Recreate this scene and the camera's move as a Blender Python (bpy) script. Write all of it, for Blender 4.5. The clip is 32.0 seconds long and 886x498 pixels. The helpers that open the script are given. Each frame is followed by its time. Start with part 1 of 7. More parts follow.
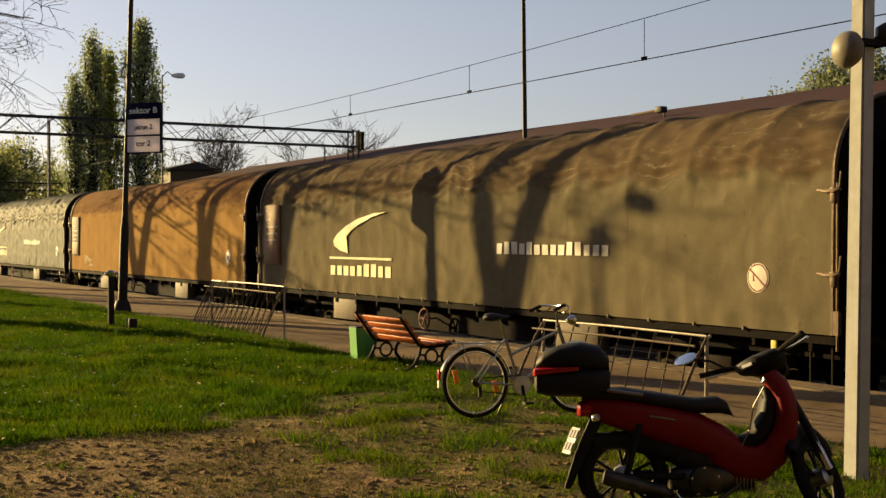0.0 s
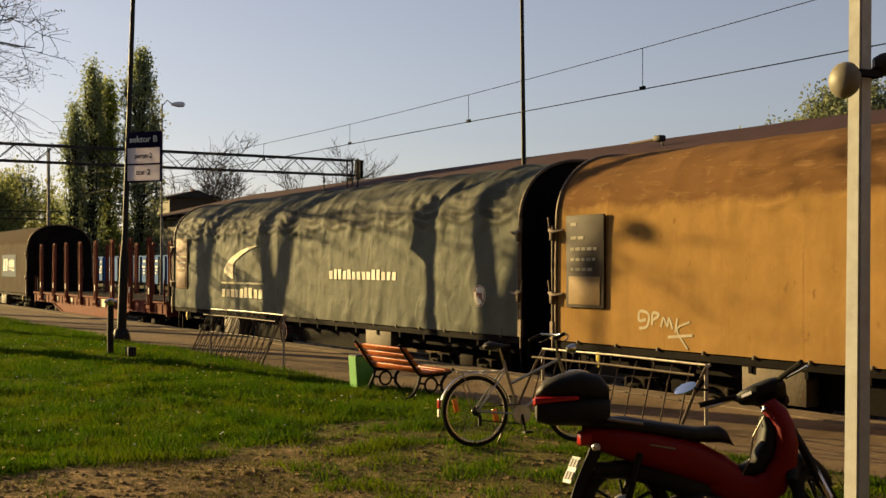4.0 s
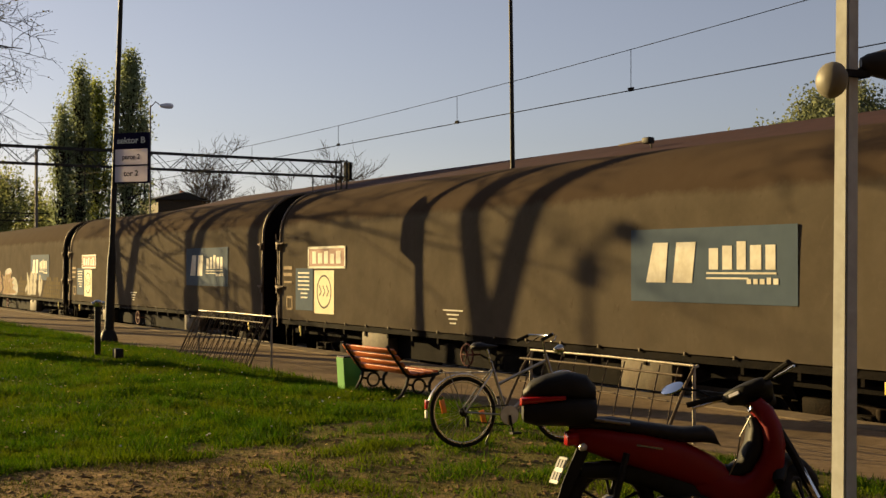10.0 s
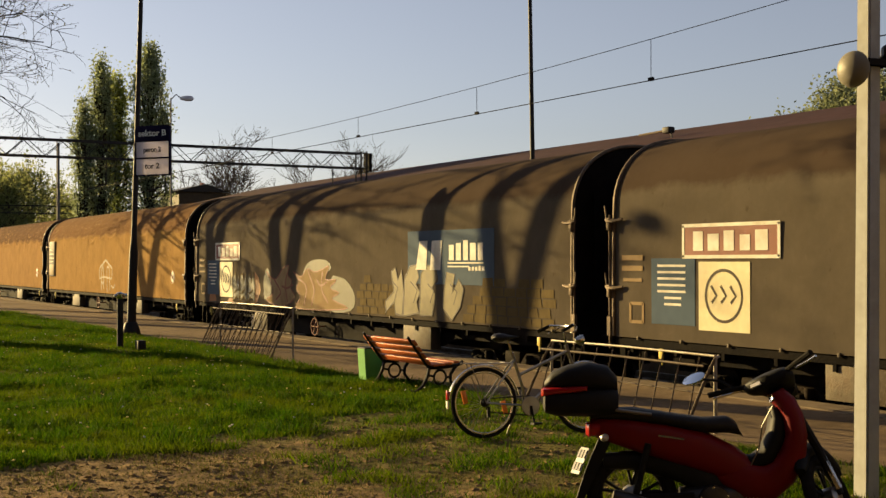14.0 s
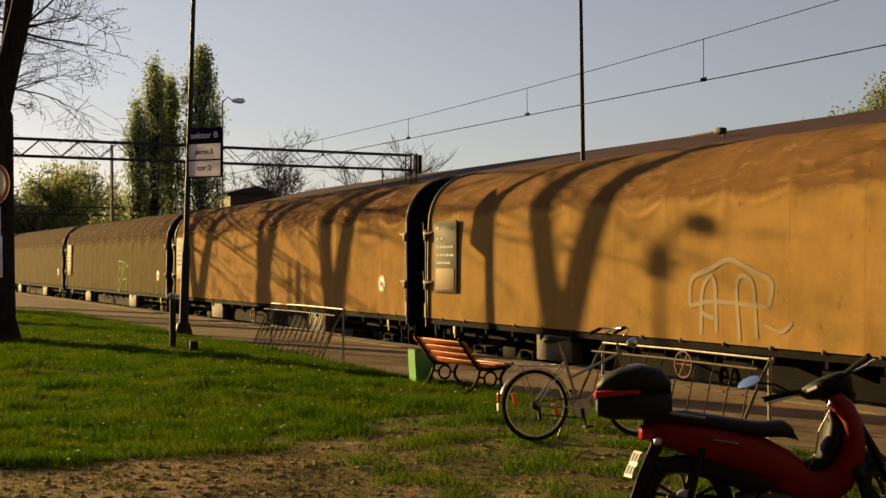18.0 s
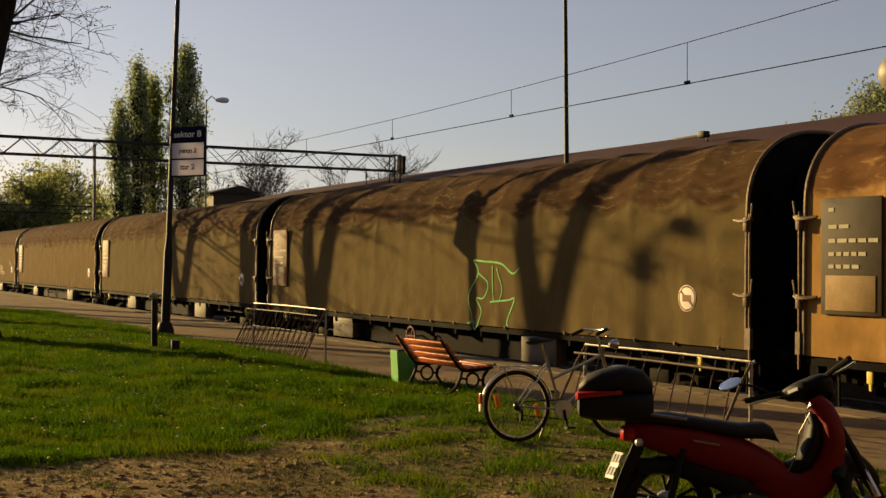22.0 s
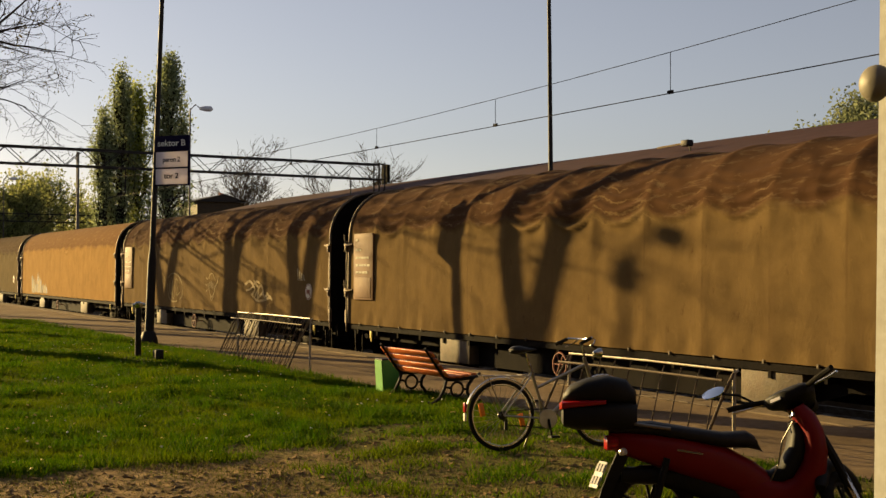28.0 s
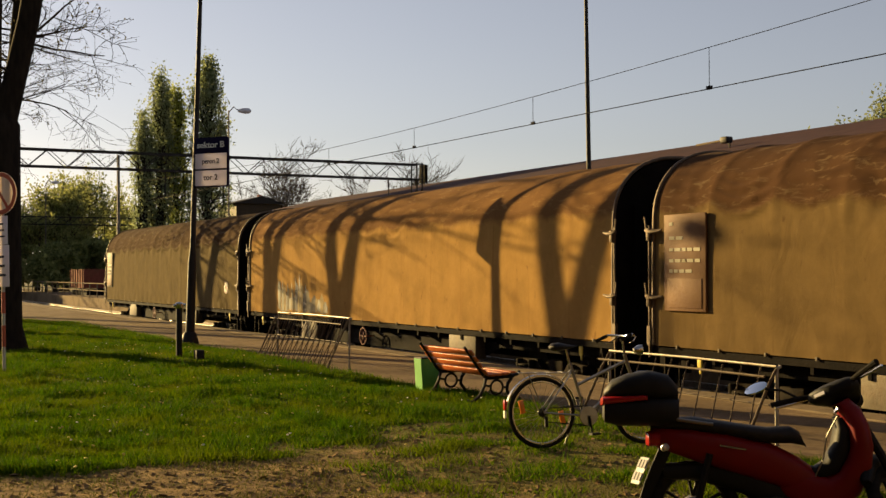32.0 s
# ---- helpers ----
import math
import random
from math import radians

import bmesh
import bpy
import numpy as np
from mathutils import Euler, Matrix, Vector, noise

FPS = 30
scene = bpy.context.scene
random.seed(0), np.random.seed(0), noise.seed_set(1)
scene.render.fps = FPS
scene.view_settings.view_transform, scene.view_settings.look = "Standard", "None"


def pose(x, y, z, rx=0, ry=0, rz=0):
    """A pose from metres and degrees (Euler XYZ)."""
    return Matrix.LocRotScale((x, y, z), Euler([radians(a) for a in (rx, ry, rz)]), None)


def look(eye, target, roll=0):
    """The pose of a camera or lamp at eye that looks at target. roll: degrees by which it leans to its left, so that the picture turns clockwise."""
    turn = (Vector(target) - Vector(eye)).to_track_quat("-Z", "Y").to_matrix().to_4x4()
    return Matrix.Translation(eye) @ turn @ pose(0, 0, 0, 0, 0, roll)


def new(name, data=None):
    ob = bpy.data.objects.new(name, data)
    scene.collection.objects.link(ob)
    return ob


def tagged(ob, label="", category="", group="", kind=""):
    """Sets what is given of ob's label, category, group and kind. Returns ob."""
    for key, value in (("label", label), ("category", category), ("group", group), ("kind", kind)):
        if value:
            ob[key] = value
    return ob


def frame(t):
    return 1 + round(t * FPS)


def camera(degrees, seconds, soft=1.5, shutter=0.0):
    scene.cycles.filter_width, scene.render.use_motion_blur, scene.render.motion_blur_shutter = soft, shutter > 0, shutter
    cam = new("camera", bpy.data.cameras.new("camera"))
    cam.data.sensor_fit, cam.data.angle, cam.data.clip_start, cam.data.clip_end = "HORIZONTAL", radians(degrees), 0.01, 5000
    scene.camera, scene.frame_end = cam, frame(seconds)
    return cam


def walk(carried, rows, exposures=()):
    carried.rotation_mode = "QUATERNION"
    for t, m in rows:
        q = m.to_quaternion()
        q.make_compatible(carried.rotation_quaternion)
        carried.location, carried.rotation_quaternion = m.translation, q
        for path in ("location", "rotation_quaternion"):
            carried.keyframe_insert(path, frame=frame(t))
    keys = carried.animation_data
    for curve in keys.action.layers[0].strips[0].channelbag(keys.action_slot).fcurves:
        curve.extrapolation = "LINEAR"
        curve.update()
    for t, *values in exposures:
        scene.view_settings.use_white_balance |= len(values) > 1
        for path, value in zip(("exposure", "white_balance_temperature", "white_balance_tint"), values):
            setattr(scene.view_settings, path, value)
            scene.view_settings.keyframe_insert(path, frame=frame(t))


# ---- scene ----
import itertools

cam = camera(40.0, 32.0, soft=1.45)
EYE = 1.8
ROWS = [
    (0.0, 0.007, 0.001, 0.008, -0.50, -0.00, -30.60),
    (0.5, -0.016, -0.010, 0.002, -0.14, -0.34, -30.86),
    (1.0, -0.011, -0.009, 0.014, -0.05, -0.09, -30.89),
    (1.5, -0.014, -0.008, 0.005, -0.21, -0.03, -31.06),
    (2.0, -0.017, -0.014, 0.006, -0.21, 0.01, -31.18),
    (2.5, -0.003, -0.010, -0.005, -0.17, -0.32, -31.30),
    (3.0, -0.013, -0.014, 0.014, 0.47, -0.51, -31.49),
    (3.5, -0.019, -0.022, 0.013, 0.79, -0.20, -31.49),
    (4.0, -0.020, -0.022, 0.014, 0.83, -0.02, -30.66),
    (4.5, -0.008, -0.018, 0.013, 0.87, -0.31, -30.22),
    (6.5, 0.007, -0.005, 0.000, 0.88, -0.01, -30.73),
    (7.0, 0.013, -0.003, 0.007, 0.76, -0.32, -31.06),
    (7.5, -0.011, -0.014, 0.010, 1.22, -0.25, -31.45),
    (8.0, 0.005, -0.010, 0.001, 1.02, -0.40, -31.28),
    (8.5, -0.001, -0.012, 0.007, 1.14, -0.42, -31.05),
    (9.0, 0.008, -0.011, -0.000, 1.24, -0.47, -31.05),
    (9.5, -0.005, -0.019, 0.002, 1.17, -0.23, -30.82),
    (10.0, 0.012, -0.005, -0.001, 0.93, -0.02, -31.16),
    (10.5, 0.009, -0.010, 0.001, 0.77, -0.06, -30.77),
    (11.0, -0.000, -0.007, -0.001, 0.43, -0.31, -30.99),
    (11.5, -0.000, -0.008, -0.006, 0.13, -0.42, -31.22),
    (12.0, 0.013, 0.000, 0.002, 0.45, -0.60, -30.89),
    (12.5, -0.005, -0.013, -0.002, 0.63, -0.56, -30.73),
    (13.0, -0.001, -0.017, 0.003, 0.50, -0.23, -30.90),
    (13.5, 0.007, -0.018, 0.006, 0.89, -0.14, -30.73),
    (14.0, -0.007, -0.023, 0.003, 0.50, 0.21, -30.22),
    (14.5, 0.000, -0.030, -0.008, 0.79, 0.02, -29.52),
    (15.0, -0.004, -0.001, 0.007, 1.00, 0.09, -27.92),
    (15.5, 0.007, 0.008, -0.001, 0.83, 0.06, -27.23),
    (17.5, -0.003, 0.000, 0.005, 0.43, -0.03, -27.57),
    (18.0, -0.007, 0.008, 0.003, 0.58, 0.12, -27.90),
    (18.5, -0.001, 0.016, -0.002, 0.40, 0.16, -27.75),
    (19.0, -0.002, 0.016, -0.007, 0.23, 0.15, -27.88),
    (19.5, -0.005, 0.021, -0.003, -0.02, 0.10, -28.01),
    (20.0, 0.005, 0.026, -0.004, 0.09, -0.28, -27.76),
    (20.5, -0.002, 0.012, -0.004, 0.10, -0.34, -28.16),
    (21.0, 0.006, 0.019, 0.001, 0.45, -0.26, -27.62),
    (21.5, 0.013, 0.017, -0.002, 0.48, -0.17, -28.06),
    (22.0, -0.003, 0.011, -0.007, 0.65, -0.28, -28.69),
    (22.5, 0.018, 0.018, -0.006, 0.50, -0.28, -28.82),
    (23.0, 0.009, 0.014, 0.006, 0.70, -0.15, -28.09),
    (23.5, -0.023, 0.007, 0.003, 1.19, -0.25, -27.05),
    (24.0, 0.013, 0.017, -0.009, 0.93, -0.35, -26.87),
    (24.5, 0.007, 0.010, -0.005, 1.07, -0.38, -27.06),
    (25.0, 0.006, 0.007, -0.025, 1.09, -0.08, -26.74),
    (25.5, 0.004, 0.013, 0.008, 0.05, 0.82, -27.43),
    (27.5, 0.000, -0.000, -0.006, 0.71, 0.16, -29.58),
    (28.0, -0.012, -0.008, 0.006, 1.04, -0.21, -29.42),
    (28.5, -0.007, 0.004, -0.005, 1.09, -0.10, -28.37),
    (29.0, 0.012, 0.008, -0.013, 0.96, -0.07, -27.72),
    (29.5, 0.003, 0.016, -0.002, 0.73, 0.18, -27.68),
    (30.0, 0.018, 0.019, -0.002, 0.75, 0.12, -27.42),
    (30.5, 0.001, 0.005, -0.009, 0.70, -0.02, -27.32),
    (31.0, 0.008, 0.023, -0.001, 0.83, -0.12, -27.18),
    (31.5, 0.016, 0.021, -0.010, 1.08, 0.10, -27.31),
    (32.0, -0.011, 0.007, -0.021, 1.05, 0.20, -27.62),
]
walk(cam, [(t, pose(x, y, EYE + z, 90 + tip, lean, turn)) for t, x, y, z, tip, lean, turn in ROWS], [(0, 1.17, 6750, 12), (4, 1.09, 6650, 12), (7, 0.95, 6200, 12), (9.5, 0.94, 6550, 13), (11.5, 0.98, 6550, 13), (13, 1.11, 6450, 10), (15, 1.10, 6750, 12), (19, 0.95, 7050, 12), (23, 0.90, 6950, 13), (28, 1.08, 6950, 12), (32, 1.15, 7000, 12)])

# ---- light ----
SUN_FROM = Vector((-3.58, 9.22, 2.16)).normalized()
world = bpy.data.worlds.new("sky")
scene.world = world
world.use_nodes = True
wn = world.node_tree
sky = wn.nodes.new("ShaderNodeTexSky")
sky.sky_type = "NISHITA"
sky.sun_disc = False
sky.sun_elevation = math.asin(SUN_FROM.z)
sky.sun_rotation = math.atan2(SUN_FROM.x, SUN_FROM.y)
sky.dust_density, sky.air_density, sky.ozone_density = 0.6, 1.0, 2.0
tame = wn.nodes.new("ShaderNodeHueSaturation")
tame.inputs["Saturation"].default_value = 0.55
wn.links.new(sky.outputs[0], tame.inputs["Color"])
haze = wn.nodes.new("ShaderNodeMix")
haze.data_type, haze.blend_type = "RGBA", "MULTIPLY"
haze.inputs["Factor"].default_value = 1.0
haze.inputs["B"].default_value = (1.02, 0.985, 1.05, 1.0)
wn.links.new(tame.outputs[0], haze.inputs["A"])
wn.links.new(haze.outputs["Result"], wn.nodes["Background"].inputs[0])
wn.nodes["Background"].inputs[1].default_value = 0.053
sun = new("sun", bpy.data.lights.new("sun", "SUN"))
sun.data.energy, sun.data.angle, sun.data.color = 5.4, radians(0.35), (1.0, 0.73, 0.30)
sun.matrix_world = look(SUN_FROM * 80, (0, 0, 0))

# ---- materials ----
def material(name, c1, c2=None, scale=4.0, rough=0.7, metal=0.0, bump=0.0, bscale=40.0, stain=None, sscale=0.6, samount=0.5, coat=0.0, squash=None):
    """A surface with grain between c1 and c2, broad stains and fine relief, in the thing's own space."""
    m = bpy.data.materials.new(name)
    m.use_nodes = True
    t = m.node_tree
    b = t.nodes["Principled BSDF"]
    b.inputs["Roughness"].default_value = rough
    b.inputs["Metallic"].default_value = metal
    b.inputs["Coat Weight"].default_value = coat
    b.inputs["Specular IOR Level"].default_value = 0.5 if rough < 0.5 or metal > 0.3 else 0.22 if rough < 0.72 else 0.05
    co = t.nodes.new("ShaderNodeTexCoord")
    vec = co.outputs["Object"]
    if squash:
        mp = t.nodes.new("ShaderNodeMapping")
        mp.inputs["Scale"].default_value = squash
        t.links.new(vec, mp.inputs["Vector"])
        vec = mp.outputs[0]
    c2 = c2 or tuple(0.8 * v for v in c1)
    n1 = t.nodes.new("ShaderNodeTexNoise")
    n1.inputs["Scale"].default_value, n1.inputs["Detail"].default_value = scale, 6
    t.links.new(vec, n1.inputs["Vector"])
    ramp = t.nodes.new("ShaderNodeValToRGB")
    ramp.color_ramp.elements[0].position, ramp.color_ramp.elements[1].position = 0.32, 0.68
    ramp.color_ramp.elements[0].color, ramp.color_ramp.elements[1].color = (*c1, 1), (*c2, 1)
    t.links.new(n1.outputs["Fac"], ramp.inputs[0])
    colour = ramp.outputs[0]
    if stain:
        n2 = t.nodes.new("ShaderNodeTexNoise")
        n2.inputs["Scale"].default_value, n2.inputs["Detail"].default_value, n2.inputs["Roughness"].default_value = sscale, 8, 0.65
        t.links.new(vec, n2.inputs["Vector"])
        r2 = t.nodes.new("ShaderNodeMapRange")
        r2.inputs["From Min"].default_value, r2.inputs["From Max"].default_value, r2.inputs["To Max"].default_value = 0.48, 0.66, samount
        t.links.new(n2.outputs["Fac"], r2.inputs["Value"])
        mix = t.nodes.new("ShaderNodeMix")
        mix.data_type = "RGBA"
        t.links.new(r2.outputs[0], mix.inputs["Factor"])
        t.links.new(colour, mix.inputs["A"])
        mix.inputs["B"].default_value = (*stain, 1)
        colour = mix.outputs["Result"]
    t.links.new(colour, b.inputs["Base Color"])
    if bump:
        n3 = t.nodes.new("ShaderNodeTexNoise")
        n3.inputs["Scale"].default_value, n3.inputs["Detail"].default_value = bscale, 4
        t.links.new(vec, n3.inputs["Vector"])
        bp = t.nodes.new("ShaderNodeBump")
        bp.inputs["Strength"].default_value, bp.inputs["Distance"].default_value = bump, 0.02
        t.links.new(n3.outputs["Fac"], bp.inputs["Height"])
        t.links.new(bp.outputs[0], b.inputs["Normal"])
    return m


def tarpaulin(name, side, roof, streak, rough=1.0, gloss=0.03, line=3.34, scallop=0.13, bump=0.2, soot=0.9):
    """Wagon cover: weathered side, a roof that years of soot have browned down to a line scalloped from bow to bow, run-off streaks, stains, creases."""
    m = bpy.data.materials.new(name)
    m.use_nodes = True
    t = m.node_tree
    b = t.nodes["Principled BSDF"]
    b.inputs["Roughness"].default_value = rough
    b.inputs["Specular IOR Level"].default_value = gloss
    co = t.nodes.new("ShaderNodeTexCoord")
    sep = t.nodes.new("ShaderNodeSeparateXYZ")
    t.links.new(co.outputs["Object"], sep.inputs[0])

    def grain(scale, detail, roughness=0.6, squash=None, distortion=0.0):
        n = t.nodes.new("ShaderNodeTexNoise")
        n.inputs["Scale"].default_value, n.inputs["Detail"].default_value = scale, detail
        n.inputs["Roughness"].default_value, n.inputs["Distortion"].default_value = roughness, distortion
        vec = co.outputs["Object"]
        if squash:
            mp = t.nodes.new("ShaderNodeMapping")
            mp.inputs["Scale"].default_value = squash
            t.links.new(vec, mp.inputs["Vector"])
            vec = mp.outputs[0]
        t.links.new(vec, n.inputs["Vector"])
        return n.outputs["Fac"]

    def span(value, lo, hi, to):
        r = t.nodes.new("ShaderNodeMapRange")
        r.inputs["From Min"].default_value, r.inputs["From Max"].default_value, r.inputs["To Max"].default_value = lo, hi, to
        t.links.new(value, r.inputs["Value"])
        return r.outputs[0]

    def calc(op, a, c, d=None):
        n = t.nodes.new("ShaderNodeMath")
        n.operation = op
        for slot, v in zip(n.inputs, (a, c, d)):
            if isinstance(v, (int, float)):
                slot.default_value = v
            elif v is not None:
                t.links.new(v, slot)
        return n.outputs[0]

    def blend(fac, a, colour):
        mx = t.nodes.new("ShaderNodeMix")
        mx.data_type = "RGBA"
        t.links.new(fac, mx.inputs["Factor"])
        t.links.new(a, mx.inputs["A"])
        mx.inputs["B"].default_value = (*colour, 1)
        return mx.outputs["Result"]

    ramp = t.nodes.new("ShaderNodeValToRGB")
    ramp.color_ramp.elements[0].position, ramp.color_ramp.elements[1].position = 0.3, 0.72
    ramp.color_ramp.elements[0].color = (*[v * 0.8 for v in side], 1)
    ramp.color_ramp.elements[1].color = (*[v * 1.15 for v in side], 1)
    t.links.new(grain(1.3, 9, 0.7), ramp.inputs[0])
    colour = blend(span(grain(1.6, 7, 0.6, (0.3, 2.2, 0.3)), 0.5, 0.78, 0.4), ramp.outputs[0], streak)
    # pale rubbed creases and dark spots
    colour = blend(span(grain(3.2, 6, 0.7, (1, 1, 1), 1.5), 0.6, 0.74, 0.28), colour, tuple(min(0.8, v * 1.7) for v in side))
    colour = blend(span(grain(5.0, 4, 0.6, (0.5, 1, 0.7)), 0.66, 0.74, 0.5), colour, roof)
    # height of the soot's lower edge: bow to bow, and ragged
    bays = calc("ABSOLUTE", calc("SINE", calc("MULTIPLY", calc("ADD", sep.outputs["Y"], 9.4), math.pi * 14 / 18.8), 0.0), 0.0)
    if scallop:
        colour = blend(calc("MULTIPLY", span(bays, 0.07, 0.02, 1.0), span(grain(0.9, 3), 0.4, 0.65, 0.55)), colour, streak)
    edge = calc("MULTIPLY_ADD", bays, scallop, sep.outputs["Z"])
    edge = calc("MULTIPLY_ADD", grain(1.7, 8, 0.7), 0.4, edge)
    colour = blend(span(edge, line + 0.16, line + 0.30, soot), colour, roof)
    # highlights on the standing folds of the roof, put into the colour as broken pale lines
    folds = calc("MULTIPLY", span(edge, line + 0.12, line + 0.2, 1.0), span(grain(4.0, 5, 0.65, (1, 0.55, 2.4), 0.8), 0.55, 0.68, 0.7))
    if scallop:
        colour = blend(folds, colour, tuple(0.65 * p + 0.35 * q + 0.02 for p, q in zip(side, roof)))
    # sunlit fold edges painted as pale lines, parallel to the scalloped edge
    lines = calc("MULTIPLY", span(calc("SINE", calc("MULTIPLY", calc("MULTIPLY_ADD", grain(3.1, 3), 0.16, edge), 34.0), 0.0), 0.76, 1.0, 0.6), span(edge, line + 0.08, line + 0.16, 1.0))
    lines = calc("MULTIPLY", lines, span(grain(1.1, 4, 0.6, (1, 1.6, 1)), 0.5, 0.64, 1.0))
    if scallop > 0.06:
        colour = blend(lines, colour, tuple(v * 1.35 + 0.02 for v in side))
    t.links.new(colour, b.inputs["Base Color"])
    n4, n5 = grain(2.0, 3, 0.5, (1, 1, 0.7), 1.4), grain(7.0, 2, 0.5, (1, 1, 0.5), 0.6)
    bp = t.nodes.new("ShaderNodeBump")
    bp.inputs["Strength"].default_value, bp.inputs["Distance"].default_value = bump, 0.05
    t.links.new(calc("MULTIPLY_ADD", n5, 0.08, n4), bp.inputs["Height"])
    t.links.new(bp.outputs[0], b.inputs["Normal"])
    return m


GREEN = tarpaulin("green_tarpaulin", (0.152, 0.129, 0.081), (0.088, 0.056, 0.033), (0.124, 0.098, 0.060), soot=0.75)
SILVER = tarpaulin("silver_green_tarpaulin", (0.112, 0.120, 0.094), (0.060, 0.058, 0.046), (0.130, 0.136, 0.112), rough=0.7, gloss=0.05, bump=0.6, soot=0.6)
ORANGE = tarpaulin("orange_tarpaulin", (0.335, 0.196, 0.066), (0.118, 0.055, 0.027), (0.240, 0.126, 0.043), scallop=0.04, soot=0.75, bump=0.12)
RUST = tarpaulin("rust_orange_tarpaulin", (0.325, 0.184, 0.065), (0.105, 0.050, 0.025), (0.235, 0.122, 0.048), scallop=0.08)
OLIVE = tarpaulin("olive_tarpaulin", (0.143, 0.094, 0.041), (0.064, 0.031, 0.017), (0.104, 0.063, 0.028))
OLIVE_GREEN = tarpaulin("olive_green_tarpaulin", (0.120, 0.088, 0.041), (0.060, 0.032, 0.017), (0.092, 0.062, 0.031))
BROWN = tarpaulin("brown_cover", (0.105, 0.087, 0.066), (0.054, 0.034, 0.023), (0.090, 0.070, 0.051), rough=1.0, gloss=0.02, bump=0.03, scallop=0.0, line=3.45, soot=0.75)
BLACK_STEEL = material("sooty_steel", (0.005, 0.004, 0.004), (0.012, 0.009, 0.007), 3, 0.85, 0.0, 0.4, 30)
GRIMY_STEEL = material("grimy_steel", (0.009, 0.007, 0.0055), (0.0225, 0.0165, 0.0115), 6, 0.8, 0.0, 0.4, 30, (0.03, 0.017, 0.009), 2.0, 0.6)
RIM_STEEL = material("end_frame_steel", (0.16, 0.11, 0.07), (0.09, 0.065, 0.045), 8, 0.6, 0.3, 0.3, 40)
BOX_GREY = material("box_grey", (0.13, 0.105, 0.07), (0.085, 0.066, 0.045), 7, 0.7, 0.1, 0.3, 30, (0.10, 0.06, 0.035), 3, 0.6)
PLATE_OLIVE = material("plate_olive", (0.085, 0.066, 0.03), (0.066, 0.05, 0.024), 4, 0.7, 0, 0.1, 20)
PLATE_BROWN = material("plate_brown", (0.035, 0.024, 0.014), (0.05, 0.033, 0.018), 4, 0.7, 0, 0.1, 20)
PLATE_RUST = material("plate_rust", (0.135, 0.060, 0.023), (0.165, 0.078, 0.030), 5, 0.7, 0, 0.2, 20)
PLATE_TAN = material("plate_tan", (0.25, 0.16, 0.065), (0.20, 0.12, 0.045), 5, 0.7, 0, 0.2, 20)
WHITE_PAINT = material("white_paint", (0.72, 0.69, 0.60), (0.60, 0.56, 0.46), 6, 0.6, 0, 0.1, 30, (0.4, 0.34, 0.24), 2, 0.5)
CREAM_PAINT = material("cream_paint", (0.74, 0.66, 0.42), (0.66, 0.57, 0.34), 6, 0.6, 0, 0.1, 30)
YELLOW_PAINT = material("yellow_paint", (0.72, 0.58, 0.12), (0.6, 0.45, 0.08), 8, 0.6)
BLUE_PAINT = material("faded_blue_paint", (0.075, 0.105, 0.145), (0.085, 0.118, 0.16), 4, 0.8)
RED_PAINT = material("dull_red_paint", (0.17, 0.05, 0.03), (0.22, 0.065, 0.04), 5, 0.6)
SPRAY_GREEN = material("spray_green", (0.17, 0.46, 0.15), (0.22, 0.55, 0.19), 6, 0.8)
SPRAY_WHITE = material("spray_white", (0.372, 0.336, 0.24), (0.312, 0.27, 0.18), 6, 0.6)
SPRAY_PALE = material("spray_pale", (0.50, 0.45, 0.33), (0.40, 0.35, 0.25), 6, 0.8)
SPRAY_DIM = material("spray_dim_cream", (0.38, 0.30, 0.17), (0.27, 0.20, 0.105), 5, 0.8)
SPRAY_YELLOW = material("spray_yellow", (0.23, 0.178, 0.085), (0.18, 0.135, 0.06), 6, 0.8)
SPRAY_OLIVE = material("spray_olive", (0.1575, 0.1237, 0.04125), (0.12, 0.09375, 0.03375), 4, 0.6, 0, 0, 10, (0.09, 0.0675, 0.02625), 1.5, 0.5)
SPRAY_TAN = material("spray_tan", (0.135, 0.100, 0.046), (0.105, 0.077, 0.036), 5, 0.9, 0, 0, 10, (0.165, 0.122, 0.052), 1.2, 0.5)
SPRAY_BURST = material("spray_cream", (0.34, 0.255, 0.14), (0.27, 0.185, 0.10), 4, 0.9, 0, 0, 10, (0.22, 0.13, 0.075), 1.5, 0.5)
SPRAY_SAGE = material("spray_sage", (0.085, 0.082, 0.05), (0.065, 0.062, 0.038), 4, 0.6)
SPRAY_ORANGE = material("spray_orange", (0.33, 0.13, 0.03), (0.25, 0.10, 0.03), 5, 0.6)
SPRAY_LINE = material("spray_line", (0.035, 0.022, 0.012), (0.05, 0.03, 0.016), 6, 0.6)
SPRAY_FAINT = material("spray_faint", (0.27, 0.19, 0.095), (0.25, 0.185, 0.115), 6, 0.7)
SPRAY_DULL = material("spray_dull_grey", (0.15, 0.135, 0.105), (0.22, 0.195, 0.15), 5, 0.8)
RUST_RED = material("flat_wagon_rust_red", (0.215, 0.062, 0.040), (0.150, 0.043, 0.028), 5, 0.8, 0, 0.12, 14, (0.1591, 0.06475, 0.0352), 1.5, 0.6)
DECK = material("oily_deck_boards", (0.035, 0.025, 0.018), (0.06, 0.042, 0.03), 3, 0.85, 0, 0.5, 25)
WAGON_BLUE = material("wagon_blue", (0.020, 0.125, 0.40), (0.030, 0.16, 0.48), 3, 0.75, 0, 0.2, 20, (0.03, 0.09, 0.22), 1.2, 0.6)
